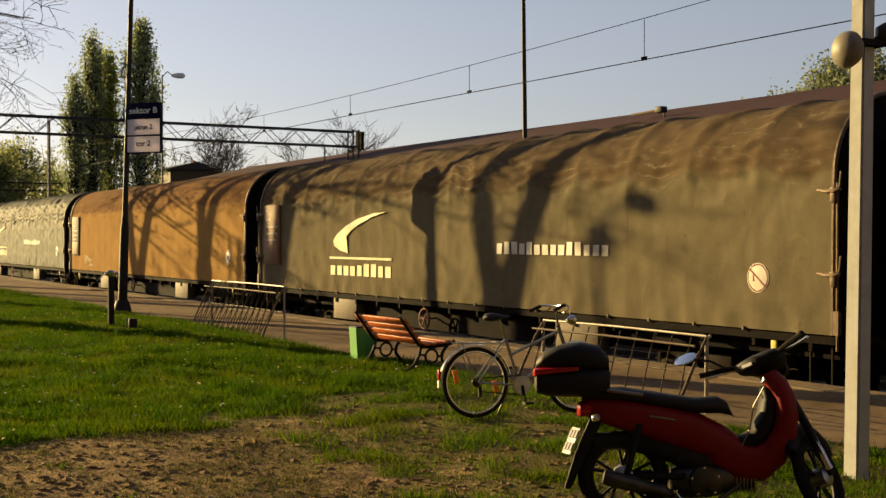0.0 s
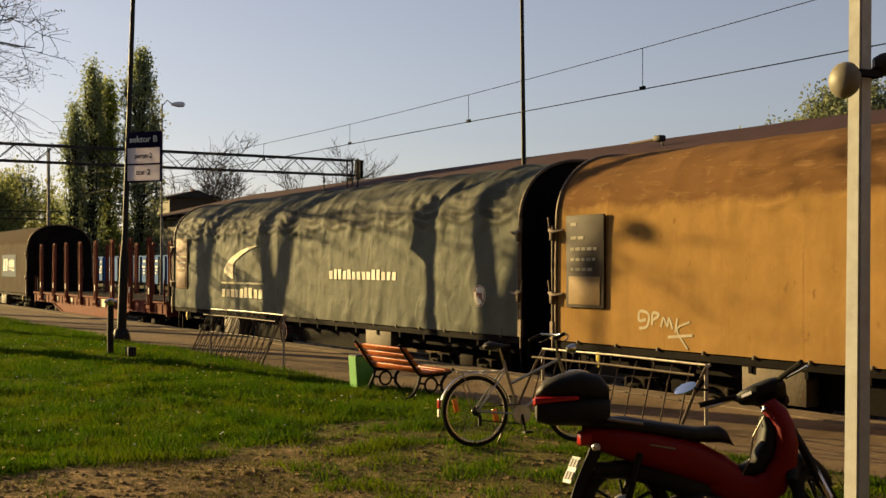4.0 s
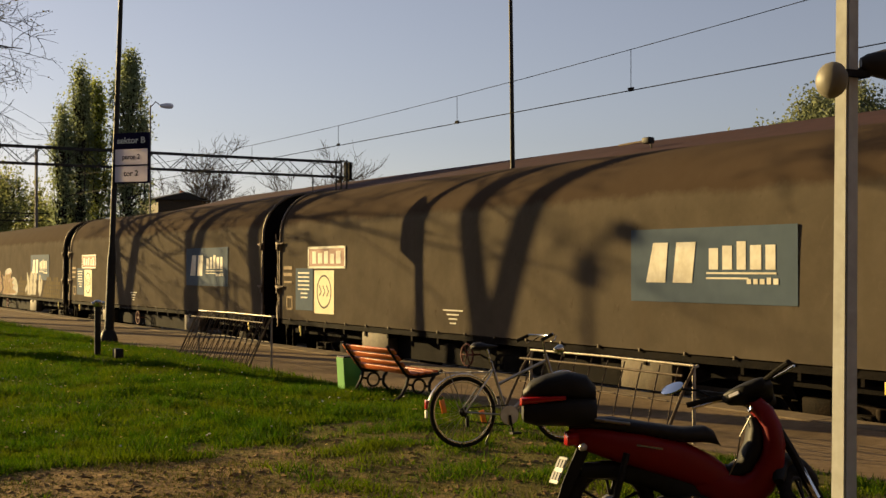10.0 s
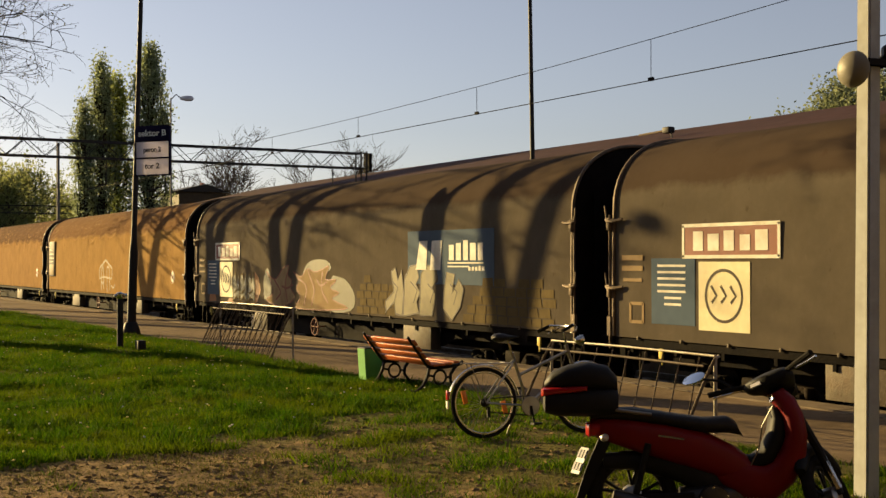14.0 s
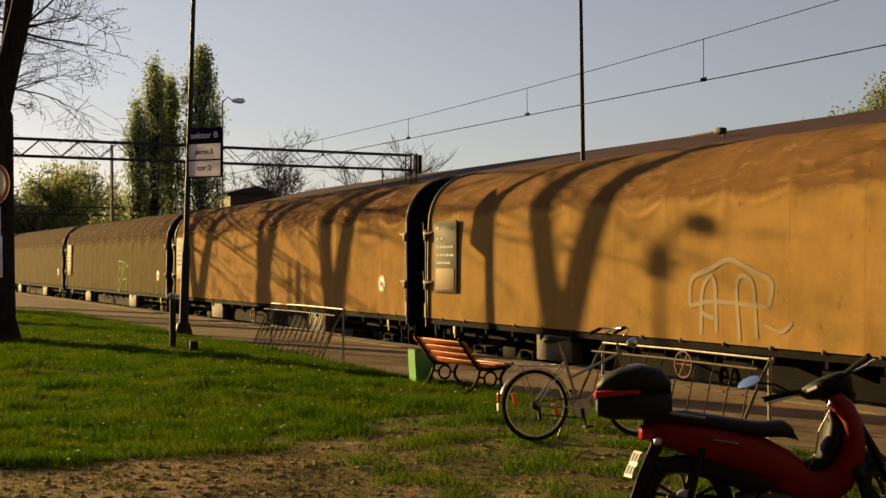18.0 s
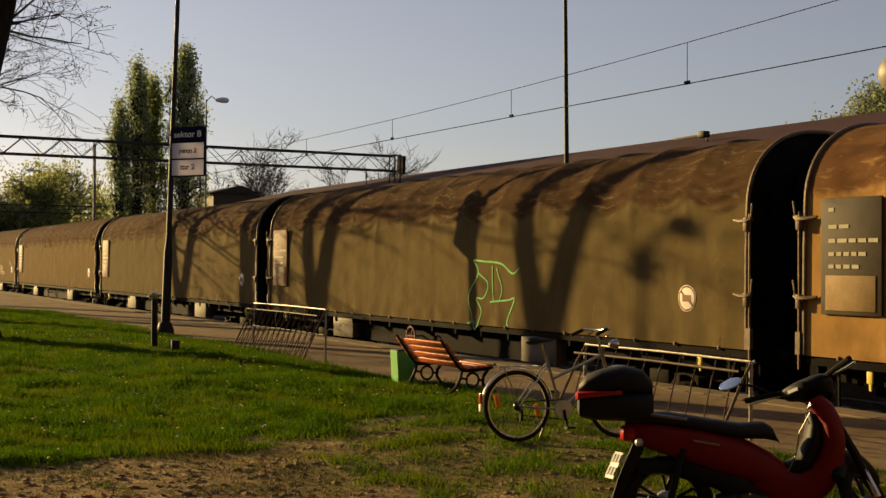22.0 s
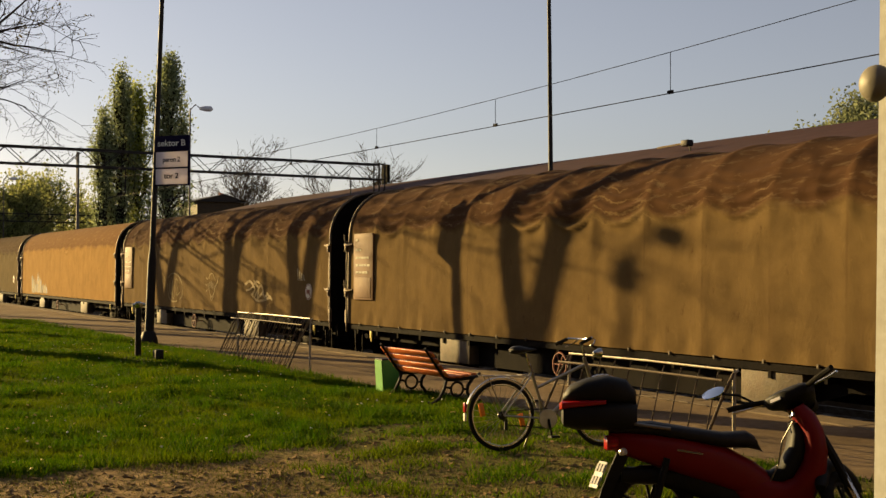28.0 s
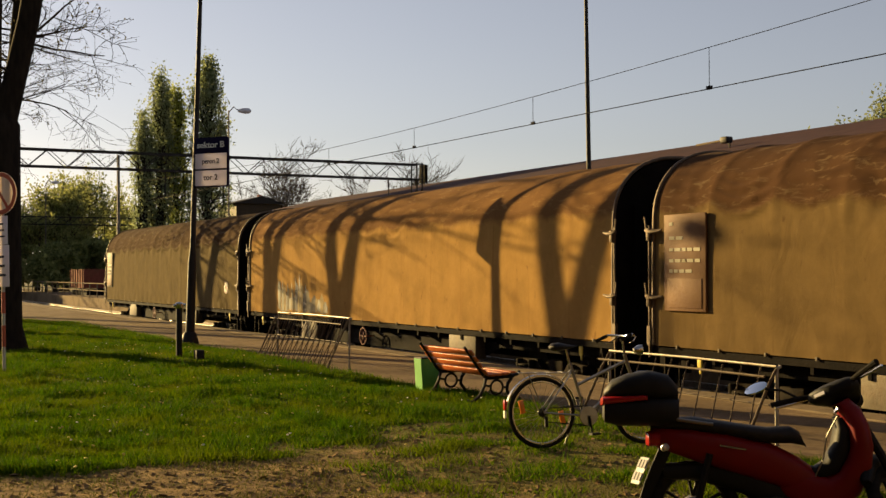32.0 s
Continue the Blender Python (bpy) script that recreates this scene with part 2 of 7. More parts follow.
WAGON_BLUE_DARK = material("wagon_blue_rib", (0.010, 0.035, 0.085), (0.015, 0.045, 0.10), 3, 0.8)
HALL_WALL = material("hall_cladding", (0.33, 0.315, 0.27), (0.27, 0.255, 0.215), 1.2, 0.8, 0, 0.1, 15, (0.19, 0.17, 0.135), 0.5, 0.7, squash=(0.8951, 0.9525, 0.257))
HALL_ROOF = material("hall_roof_felt", (0.060, 0.030, 0.029), (0.078, 0.040, 0.038), 1.5, 0.9, 0, 0.3, 12, (0.05, 0.03, 0.03), 0.3, 0.7)
ASPHALT = material("platform_asphalt", (0.172, 0.121, 0.074), (0.225, 0.162, 0.101), 9, 0.92, 0, 0.5, 60, (0.085, 0.060, 0.037), 0.55, 0.75)
BALLAST = material("ballast", (0.10, 0.085, 0.07), (0.17, 0.14, 0.11), 14, 0.95, 0, 1.0, 25)
EDGE_STONE = material("edge_concrete", (0.22, 0.17, 0.115), (0.17, 0.13, 0.085), 6, 0.9, 0, 0.4, 40, (0.14, 0.11, 0.08), 1.2, 0.7)
CONCRETE = material("pole_concrete", (0.42, 0.425, 0.42), (0.36, 0.36, 0.35), 9, 0.9, 0, 0.12, 90, (0.27, 0.265, 0.25), 2.5, 0.5)
RAIL_STEEL = material("rail_steel", (0.30, 0.27, 0.24), (0.2, 0.16, 0.12), 8, 0.35, 0.9)
SLEEPER = material("sleeper_concrete", (0.22, 0.19, 0.15), (0.15, 0.13, 0.10), 8, 0.9, 0, 0.3, 30)
DARK_POLE = material("dark_painted_pole", (0.012, 0.009, 0.008), (0.022, 0.016, 0.013), 5, 0.6, 0.0, 0.2, 30)
GREY_POLE = material("grey_painted_pole", (0.13, 0.12, 0.11), (0.09, 0.08, 0.075), 5, 0.6, 0.2)
GANTRY_STEEL = material("gantry_steel", (0.045, 0.042, 0.04), (0.03, 0.028, 0.026), 5, 0.8, 0.0)
WIRE = material("copper_wire", (0.012, 0.011, 0.011), (0.02, 0.018, 0.017), 5, 0.8, 0.0)
SIGN_NAVY = material("sign_navy", (0.010, 0.008, 0.030), (0.013, 0.010, 0.036), 4, 0.75)
SIGN_WHITE = material("sign_white", (0.62, 0.60, 0.64), (0.58, 0.56, 0.60), 3, 0.4)
PLATE_DUSTY = material("dusty_plate", (0.42, 0.42, 0.42), (0.34, 0.34, 0.34), 12, 0.5)
LETTER_DARK = material("letter_dark", (0.03, 0.03, 0.06), (0.04, 0.04, 0.07), 4, 0.5)
LETTER_WHITE = material("letter_white", (0.75, 0.75, 0.75), (0.7, 0.7, 0.7), 4, 0.5)


# ---- mesh helpers ----
def box(bm, c, s, rot=None, bevel=0.0):
    m = Matrix.Translation(c) @ (rot.to_4x4() if rot else Matrix()) @ Matrix.Diagonal((*s, 1))
    made = bmesh.ops.create_cube(bm, size=1.0, matrix=m)
    if bevel:
        edges = {e for v in made["verts"] for e in v.link_edges}
        bmesh.ops.bevel(bm, geom=list(edges), offset=bevel, segments=2, profile=0.5, affect="EDGES")
    return bm


def tube(bm, pts, radii, seg=8, close=True):
    """A round bar through pts; radii is one radius or one for each point."""
    pts = [Vector(p) for p in pts]
    if not isinstance(radii, (list, tuple)):
        radii = [radii] * len(pts)
    rings, side = [], None
    for i, p in enumerate(pts):
        d = (pts[min(i + 1, len(pts) - 1)] - pts[max(i - 1, 0)]).normalized()
        if side is None:
            side = d.cross(Vector((0, 0, 1)) if abs(d.z) < 0.9 else Vector((1, 0, 0))).normalized()
        else:
            side = (side - d * side.dot(d)).normalized()
        up = d.cross(side)
        rings.append([bm.verts.new(p + radii[i] * (math.cos(a) * side + math.sin(a) * up)) for a in (2 * math.pi * k / seg for k in range(seg))])
    for a, b in zip(rings, rings[1:]):
        for k in range(seg):
            bm.faces.new((a[k], a[(k + 1) % seg], b[(k + 1) % seg], b[k]))
    if close:
        bm.faces.new(rings[0][::-1])
        bm.faces.new(rings[-1])
    return bm


def ring(bm, c, axis, r, thick, seg=32, around=8, flat=1.0):
    """A torus about axis."""
    axis = Vector(axis).normalized()
    u = axis.cross(Vector((0, 0, 1)) if abs(axis.z) < 0.9 else Vector((1, 0, 0))).normalized()
    v = axis.cross(u)
    c = Vector(c)
    rows = []
    for i in range(seg):
        a = 2 * math.pi * i / seg
        d = math.cos(a) * u + math.sin(a) * v
        rows.append([bm.verts.new(c + d * (r + thick * math.cos(b)) + axis * thick * flat * math.sin(b)) for b in (2 * math.pi * k / around for k in range(around))])
    for i in range(seg):
        a, b = rows[i], rows[(i + 1) % seg]
        for k in range(around):
            bm.faces.new((a[k], a[(k + 1) % around], b[(k + 1) % around], b[k]))
    return bm


def lathe(bm, c, axis, profile, seg=20):
    """Turns (distance along axis, radius) pairs about axis."""
    axis = Vector(axis).normalized()
    pts = [Vector(c) + axis * d for d, _ in profile]
    u = axis.cross(Vector((0, 0, 1)) if abs(axis.z) < 0.9 else Vector((1, 0, 0))).normalized()
    v = axis.cross(u)
    rows = [[bm.verts.new(p + max(r, 1e-4) * (math.cos(a) * u + math.sin(a) * v)) for a in (2 * math.pi * k / seg for k in range(seg))] for p, (_, r) in zip(pts, profile)]
    for a, b in zip(rows, rows[1:]):
        for k in range(seg):
            bm.faces.new((a[k], a[(k + 1) % seg], b[(k + 1) % seg], b[k]))
    bm.faces.new(rows[0][::-1])
    bm.faces.new(rows[-1])
    return bm


def prism(bm, outline, y0, y1, swap=None):
    """Extrudes an outline of (a, b) pairs; swap places (a, b, depth) in space."""
    put = swap or (lambda a, b, d: (a, d, b))
    f = [bm.verts.new(put(a, b, y0)) for a, b in outline]
    k = [bm.verts.new(put(a, b, y1)) for a, b in outline]
    bm.faces.new(f)
    bm.faces.new(k[::-1])
    for i in range(len(f)):
        j = (i + 1) % len(f)
        bm.faces.new((f[j], f[i], k[i], k[j]))
    return bm


def mesh_of(name, bm, mat, smooth=None):
    bmesh.ops.recalc_face_normals(bm, faces=bm.faces)
    me = bpy.data.meshes.new(name)
    bm.to_mesh(me)
    bm.free()
    me.materials.append(mat)
    if smooth is not None:
        me.shade_smooth()
        me.set_sharp_from_angle(angle=radians(smooth))
    return me


def part(name, bm, mat, parent, label="", smooth=40):
    """Links a bmesh as ONE mesh under a thing or a part."""
    me = bm if isinstance(bm, bpy.types.Mesh) else mesh_of(name, bm, mat, smooth)
    ob = new(name, me)
    ob.parent = parent
    if label:
        ob["label"] = label
    return ob


def thing(name, label, category, group="", kind=""):
    return tagged(new(name), label, category, group, kind)


def solid(name, bm, mat, label, category="", group="", kind="", smooth=40):
    return tagged(new(name, mesh_of(name, bm, mat, smooth)), label, category, group, kind)


def rolled(angle, axis="Z"):
    return Matrix.Rotation(radians(angle), 3, axis)


def lettering(name, text, size, mat, m, parent, depth=0.004, width=None):
    """Raised letters in the built-in font; local x to the right, y up, placed by m."""
    cu = bpy.data.curves.new(name, "FONT")
    cu.body, cu.size, cu.extrude, cu.align_x, cu.align_y = text, size, depth, "CENTER", "CENTER"
    cu.offset = size * 0.018
    tmp = bpy.data.objects.new(name, cu)
    me = bpy.data.meshes.new_from_object(tmp)
    bpy.data.objects.remove(tmp)
    xs = [v.co.x for v in me.vertices]
    if width and xs:
        k = width / (max(xs) - min(xs))
        for v in me.vertices:
            v.co.x *= k
    me.transform(m)
    me.materials.clear()
    me.materials.append(mat)
    ob = new(name, me)
    ob.parent = parent
    return ob


def foliage(name, c1, c2, c3, glow=0.35, patch=None):
    """A thin sheet that lets light through, its colour varied from piece to piece and, with patch, in broad patches."""
    m = bpy.data.materials.new(name)
    m.use_nodes = True
    t = m.node_tree
    b = t.nodes["Principled BSDF"]
    g = t.nodes.new("ShaderNodeNewGeometry")
    ramp = t.nodes.new("ShaderNodeValToRGB")
    ramp.color_ramp.elements[0].color, ramp.color_ramp.elements[1].color = (*c1, 1), (*c3, 1)
    e = ramp.color_ramp.elements.new(0.5)
    e.color = (*c2, 1)
    t.links.new(g.outputs["Random Per Island"], ramp.inputs[0])
    colour = ramp.outputs[0]
    if patch:
        co = t.nodes.new("ShaderNodeTexCoord")
        n = t.nodes.new("ShaderNodeTexNoise")
        n.inputs["Scale"].default_value, n.inputs["Detail"].default_value = 0.75, 5
        t.links.new(co.outputs["Object"], n.inputs["Vector"])
        r = t.nodes.new("ShaderNodeMapRange")
        r.inputs["From Min"].default_value, r.inputs["From Max"].default_value, r.inputs["To Max"].default_value = 0.46, 0.64, 0.8
        t.links.new(n.outputs["Fac"], r.inputs["Value"])
        mix = t.nodes.new("ShaderNodeMix")
        mix.data_type = "RGBA"
        t.links.new(r.outputs[0], mix.inputs["Factor"])
        t.links.new(colour, mix.inputs["A"])
        mix.inputs["B"].default_value = (*patch, 1)
        colour = mix.outputs["Result"]
    t.links.new(colour, b.inputs["Base Color"])
    b.inputs["Roughness"].default_value = 0.8
    b.inputs["Specular IOR Level"].default_value = 0.08
    tr = t.nodes.new("ShaderNodeBsdfTranslucent")
    t.links.new(colour, tr.inputs["Color"])
    mx = t.nodes.new("ShaderNodeMixShader")
    mx.inputs[0].default_value = glow
    t.links.new(b.outputs[0], mx.inputs[1])
    t.links.new(tr.outputs[0], mx.inputs[2])
    t.links.new(mx.outputs[0], t.nodes["Material Output"].inputs[0])
    return m

# ---- ground, platform, track ----
RAIL_Z, TRACK_X, EDGE_X = -0.6, 13.42, 11.62
def lawn_edge(y):
    """Where the lawn gives way to the platform's asphalt."""
    return 8.42 + 0.12 * math.sin(y * 0.6) + 0.08 * math.sin(y * 1.7 + 1) 


def lawn_z(x, y):
    rise = max(0.0, min(1.0, (lawn_edge(y) - x) / 1.6))
    far = max(0.25, min(1.0, (y - 5.5) / 4.0))
    return 0.015 + (0.085 * far * rise * rise * (3 - 2 * rise) + 0.03 * noise.noise((x * 0.35, y * 0.35, 0)) + 0.022 * noise.noise((x * 1.3, y * 1.3, 2)) + (0.008 * noise.noise((x * 3.6, y * 3.6, 6)) if y < 13 else 0)) * rise


def sheet(name, xs, ys, z, mat, label, category):
    me = bpy.data.meshes.new(name)
    n, k = len(xs), len(ys)
    me.from_pydata([(x, y, z(x, y)) for y in ys for x in xs], [], [(j * n + i, j * n + i + 1, (j + 1) * n + i + 1, (j + 1) * n + i) for j in range(k - 1) for i in range(n - 1)])
    me.materials.append(mat)
    me.shade_smooth()
    return tagged(new(name, me), label, category, kind="structure")


def soil_material():
    """Lawn ground: turf over soil, bare earth where feet have worn it."""
    m = material("lawn_soil", (0.10, 0.10, 0.02), (0.06, 0.095, 0.012), 5, 0.95, 0, 0.9, 30)
    t = m.node_tree
    b = t.nodes["Principled BSDF"]
    turf = b.inputs["Base Color"].links[0].from_socket
    co = t.nodes.new("ShaderNodeTexCoord")
    sep = t.nodes.new("ShaderNodeSeparateXYZ")
    t.links.new(co.outputs["Object"], sep.inputs[0])

    def calc(op, a, c, d=None):
        k = t.nodes.new("ShaderNodeMath")
        k.operation = op
        for slot, v in zip(k.inputs, (a, c, d)):
            if isinstance(v, (int, float)):
                slot.default_value = v
            elif v is not None:
                t.links.new(v, slot)
        return k.outputs[0]

    def grain(scale):
        n = t.nodes.new("ShaderNodeTexNoise")
        n.inputs["Scale"].default_value, n.inputs["Detail"].default_value, n.inputs["Roughness"].default_value = scale, 8, 0.65
        t.links.new(co.outputs["Object"], n.inputs["Vector"])
        return n.outputs["Fac"]

    def span(value, lo, hi, to=1.0):
        k = t.nodes.new("ShaderNodeMapRange")
        k.inputs["From Min"].default_value, k.inputs["From Max"].default_value, k.inputs["To Max"].default_value = lo, hi, to
        t.links.new(value, k.inputs["Value"])
        return k

    # the trodden part's edge slants across the lawn; its bare earth gives way to short olive grass on the platform's side
    slant = calc("MULTIPLY_ADD", calc("MAXIMUM", calc("SUBTRACT", sep.outputs["X"], 2.6), 0.0), -0.42, sep.outputs["Y"])
    r = span(calc("MULTIPLY_ADD", grain(1.1), 2.0, slant), 11.8, 11.2)
    olive = span(calc("MULTIPLY_ADD", sep.outputs["X"], 0.3, calc("MULTIPLY", grain(1.9), 2.4)), 2.3, 2.8, 0.85)
    n2 = t.nodes.new("ShaderNodeTexNoise")
    n2.inputs["Scale"].default_value, n2.inputs["Detail"].default_value = 7.0, 8
    t.links.new(co.outputs["Object"], n2.inputs["Vector"])
    soil = t.nodes.new("ShaderNodeValToRGB")
    soil.color_ramp.elements[0].position, soil.color_ramp.elements[1].position = 0.34, 0.66
    soil.color_ramp.elements[0].color, soil.color_ramp.elements[1].color = (0.085, 0.056, 0.027, 1), (0.34, 0.225, 0.105, 1)
    t.links.new(n2.outputs["Fac"], soil.inputs[0])
    mx = t.nodes.new("ShaderNodeMix")
    mx.data_type = "RGBA"
    t.links.new(r.outputs[0], mx.inputs["Factor"])
    t.links.new(turf, mx.inputs["A"])
    short = t.nodes.new("ShaderNodeMix")
    short.data_type = "RGBA"
    t.links.new(olive.outputs[0], short.inputs["Factor"])
    t.links.new(soil.outputs[0], short.inputs["A"])
    short.inputs["B"].default_value = (0.125, 0.112, 0.030, 1)
    t.links.new(short.outputs["Result"], mx.inputs["B"])
    t.links.new(mx.outputs["Result"], b.inputs["Base Color"])
    return m


FIELD = material("rough_ground", (0.10, 0.095, 0.04), (0.13, 0.11, 0.06), 0.6, 0.95, 0, 0.5, 6, (0.16, 0.13, 0.09), 0.1, 0.8)
spread = [-1500, -600, -200, -60, -20, 0, 9, 11, 40, 80, 200, 600, 1500]
sheet("ground", spread, spread, lambda x, y: RAIL_Z - 0.28, FIELD, "flat rough ground of gravel and weeds", "ground")
sheet("lawn", np.arange(-16, 0, 0.5).tolist() + np.arange(0, 8.41, 0.07).tolist() + [8.7], np.arange(-6, 5, 0.5).tolist() + np.arange(5, 13, 0.07).tolist() + np.arange(13, 46, 0.25).tolist(), lambda x, y: lawn_z(x, y) if x < lawn_edge(y) + 0.3 else -0.03, soil_material(), "mown spring lawn with worn earth patches", "lawn")
bm = bmesh.new()
box(bm, (4.0, 40.0, -0.45), (14.6, 300.0, 0.9))
solid("platform", bm, ASPHALT, "worn tan asphalt platform surface", "platform", kind="structure")
bm = bmesh.new()
box(bm, (19.9, 40.0, -0.45), (4.2, 300.0, 0.9))
solid("platform_far", bm, ASPHALT, "worn asphalt island platform", "platform", kind="structure")


def stone_edge(name, x):
    edge = thing(name, "pale concrete platform edge slabs", "platform edge", kind="structure")
    b = bmesh.new()
    box(b, (0, 0, -0.06), (0.5, 0.985, 0.16), bevel=0.015)
    me = mesh_of("slab", b, EDGE_STONE)
    for i in range(-2, 78):
        s = part("slab", me, None, edge)
        s.location = (x, i + 0.5, 0.0)
        s.rotation_euler = (0, radians(random.uniform(-0.6, 0.6)), 0)
    return edge


stone_edge("platform_edge", EDGE_X - 0.24)


def railway(name, x, label):
    way = thing(name, label, "railway track", kind="structure")
    b = bmesh.new()
    for i in range(-30, 150):
        box(b, (x, i * 0.65, RAIL_Z - 0.21), (2.6, 0.26, 0.14))
    part("sleepers", b, SLEEPER, way)
    for s in (-0.7535, 0.7535):
        b = bmesh.new()
        prism(b, [(-0.035, 0), (0.035, 0), (0.035, -0.035), (0.01, -0.05), (0.01, -0.13), (0.07, -0.15), (-0.07, -0.15), (-0.01, -0.13), (-0.01, -0.05), (-0.035, -0.035)], -60, 260, lambda a, c, d: (x + s + a, d, RAIL_Z + c))
        part("rail", b, RAIL_STEEL, way)
    b = bmesh.new()
    prism(b, [(-2.3, -0.29), (-1.6, -0.17), (1.6, -0.17), (2.3, -0.29)], -60, 260, lambda a, c, d: (x + a, d, RAIL_Z + c))
    part("ballast_bed", b, BALLAST, way)
    return way


railway("track_near", TRACK_X, "ballasted main track with concrete sleepers")
railway("track_middle", 16.0 + 0.1, "ballasted empty track beside the island platform")
BLUE_X = 24.45
railway("track_far", BLUE_X, "ballasted siding with parked open wagons")

# ---- train ----
PITCH, HALF = 19.9, 9.4


def train_at(t):
    """How far the train has run by t."""
    return -10.05 + 8.2373 * t - 0.0059295 * t * t - 0.00015088 * t ** 3


def arch(k=0.0, n=12):
    """The cover's cross-section from the near sill over the roof to the far sill."""
    near = [(-1.47, 1.19), (-1.472, 1.6), (-1.47, 2.1), (-1.465, 2.6), (-1.455, 3.0)]
    bow = [(-1.45 * math.cos(a) ** 0.82, 3.17 + 1.15 * math.sin(a) ** 0.95) for a in (math.pi / 2 * i / n for i in range(n))]
    half = [(x + k * (1 if x < 0 else -1), z - k * 0.6) for x, z in near + bow]
    return half + [(0, 4.32 - k * 0.6)] + [(-x, z) for x, z in half[::-1]]


def sag_of(y, z, slack, swag, seed):
    """How far the cover stands out from its bows at (y, z): taut down the side, swagging in folds between the bows at the shoulder, creased."""
    if not (slack or swag):
        return 0.0
    bay = (y + HALF) / (2 * HALF) * 14
    k = math.floor(bay)
    u = bay - k
    sag = math.sin(math.pi * u)
    loose = 0.35 + 1.3 * abs(noise.noise((k * 3.7, seed, 1.5)))
    near_bow = math.exp(-(min(u, 1 - u) / 0.06) ** 2)
    high = max(0.0, min(1.0, (z - 2.85) / 0.35))
    d = 0.012 * swag * near_bow * (0.35 + 0.65 * high) - 0.035 * swag * sag * high
    for n in range(4):
        line = 3.4 + 0.17 * n - (0.22 - 0.03 * n) * sag * loose + 0.03 * noise.noise((y * 1.6, seed, n))
        off = (z - line) / (0.042 + 0.008 * n)
        d += swag * (0.052 - 0.007 * n) * loose * (0.3 + sag) * math.exp(-off * off) * (1 if z > 2.7 else 0)
    d += 0.008 * swag * noise.noise((y * 2.4, z * 0.25, seed + 7)) * (1 - 0.5 * high)
    d += slack * 0.010 * noise.noise((seed + y * 0.7, z * 0.6, seed * 2.3))
    crease = 1.0 - abs(noise.noise((seed + y * 1.5 - z * 1.1, z * 1.3 + y * 0.5, seed + 5))) * 3.4
    fine = 1.0 - abs(noise.noise((seed + y * 2.6 + z * 1.9, z * 2.2 - y * 0.9, seed + 9))) * 3.0
    crumple = slack if slack < 1 else slack + 3.2 * (slack - 1)
    d += crumple * (0.012 * max(0.0, crease) + 0.007 * max(0.0, fine)) * (0.45 + 0.55 * high)
    d += swag * 0.014 * math.sin(y * 9 + 2 * noise.noise((y, seed, 0))) * max(0.0, 1 - (z - 1.19) / 0.35) * (z < 1.6)
    return d * min(1.0, (HALF - abs(y)) / 0.5) * (1 if z > 1.25 else 0.5)


def cover_mesh(name, mat, slack, seed, swag):
    """The cover drawn over its bows."""
    prof = []
    base = arch()
    for a, b in zip(base, base[1:]):
        d = math.hypot(b[0] - a[0], b[1] - a[1])
        k = max(1, int(d / ((0.035 if b[1] > 2.9 and (slack or swag) else 0.075) if b[0] <= 0.3 else 0.3)))
        prof += [(a[0] + (b[0] - a[0]) * i / k, a[1] + (b[1] - a[1]) * i / k) for i in range(k)]
    prof.append(base[-1])
    n, m = (250 if slack or swag else 60), len(prof)
    verts, faces = [], []
    for i in range(n + 1):
        y = -HALF + 2 * HALF * i / n
        for x, z in prof:
            nx, nz = (x * 0.9, z - 3.0) if z > 3.0 else (x, 0.0)
            l = math.hypot(nx, nz) or 1.0
            d = sag_of(y, z, slack, swag, seed) if x <= 0.3 else 0.0
            verts.append((x + d * nx / l, y, z + d * nz / l))
    for i in range(n):
        for j in range(m - 1):
            a = i * m + j
            faces.append((a, a + 1, a + m + 1, a + m))
    me = bpy.data.meshes.new(name)
    me.from_pydata(verts, [], faces)
    me.materials.append(mat)
    me.shade_smooth()
    return me


DRAPE = [0.0, 0.0, 0.0]


def pieces(name, bm, mat, parent, lay):
    """Each loose piece of bm as a part of its own, laid by lay()."""
    left = set(bm.faces)
    while left:
        grown, todo = set(), [next(f for f in bm.faces if f in left)]
        while todo:
            f = todo.pop()
            if f not in grown:
                grown.add(f)
                todo += [g for v in f.verts for g in v.link_faces if g not in grown]
        left -= grown
        b, seen = bmesh.new(), {}
        for f in grown:
            for v in f.verts:
                if v not in seen:
                    seen[v] = b.verts.new(v.co)
            b.faces.new([seen[v] for v in f.verts])
        lay(name, b, mat, parent)
    bm.free()


def decal(name, bm, mat, parent, label=""):
    """Paint on the cover: cut fine and laid on its folds."""
    for _ in range(3):
        long = [e for e in bm.edges if e.calc_length() > 0.22]
        if not long:
            break
        bmesh.ops.triangulate(bm, faces=bm.faces)
        bmesh.ops.subdivide_edges(bm, edges=[e for e in bm.edges if e.calc_length() > 0.22], cuts=1)
    for v in bm.verts:
        v.co.x += 0.0375 - sag_of(v.co.y, v.co.z, *DRAPE)
    return part(name, bm, mat, parent, label)


def axle_mesh():
    b = bmesh.new()
    for s in (-1, 1):
        lathe(b, (s * 0.755, 0, 0), (s, 0, 0), [(-0.07, 0.12), (-0.07, 0.45), (-0.04, 0.49), (-0.03, 0.46), (0.06, 0.455), (0.065, 0.38), (0.03, 0.3), (0.04, 0.12), (0.12, 0.1)], 24)
    tube(b, [(-0.75, 0, 0), (0.75, 0, 0)], 0.08, 10)
    return mesh_of("wheelset", b, GRIMY_STEEL, 40)


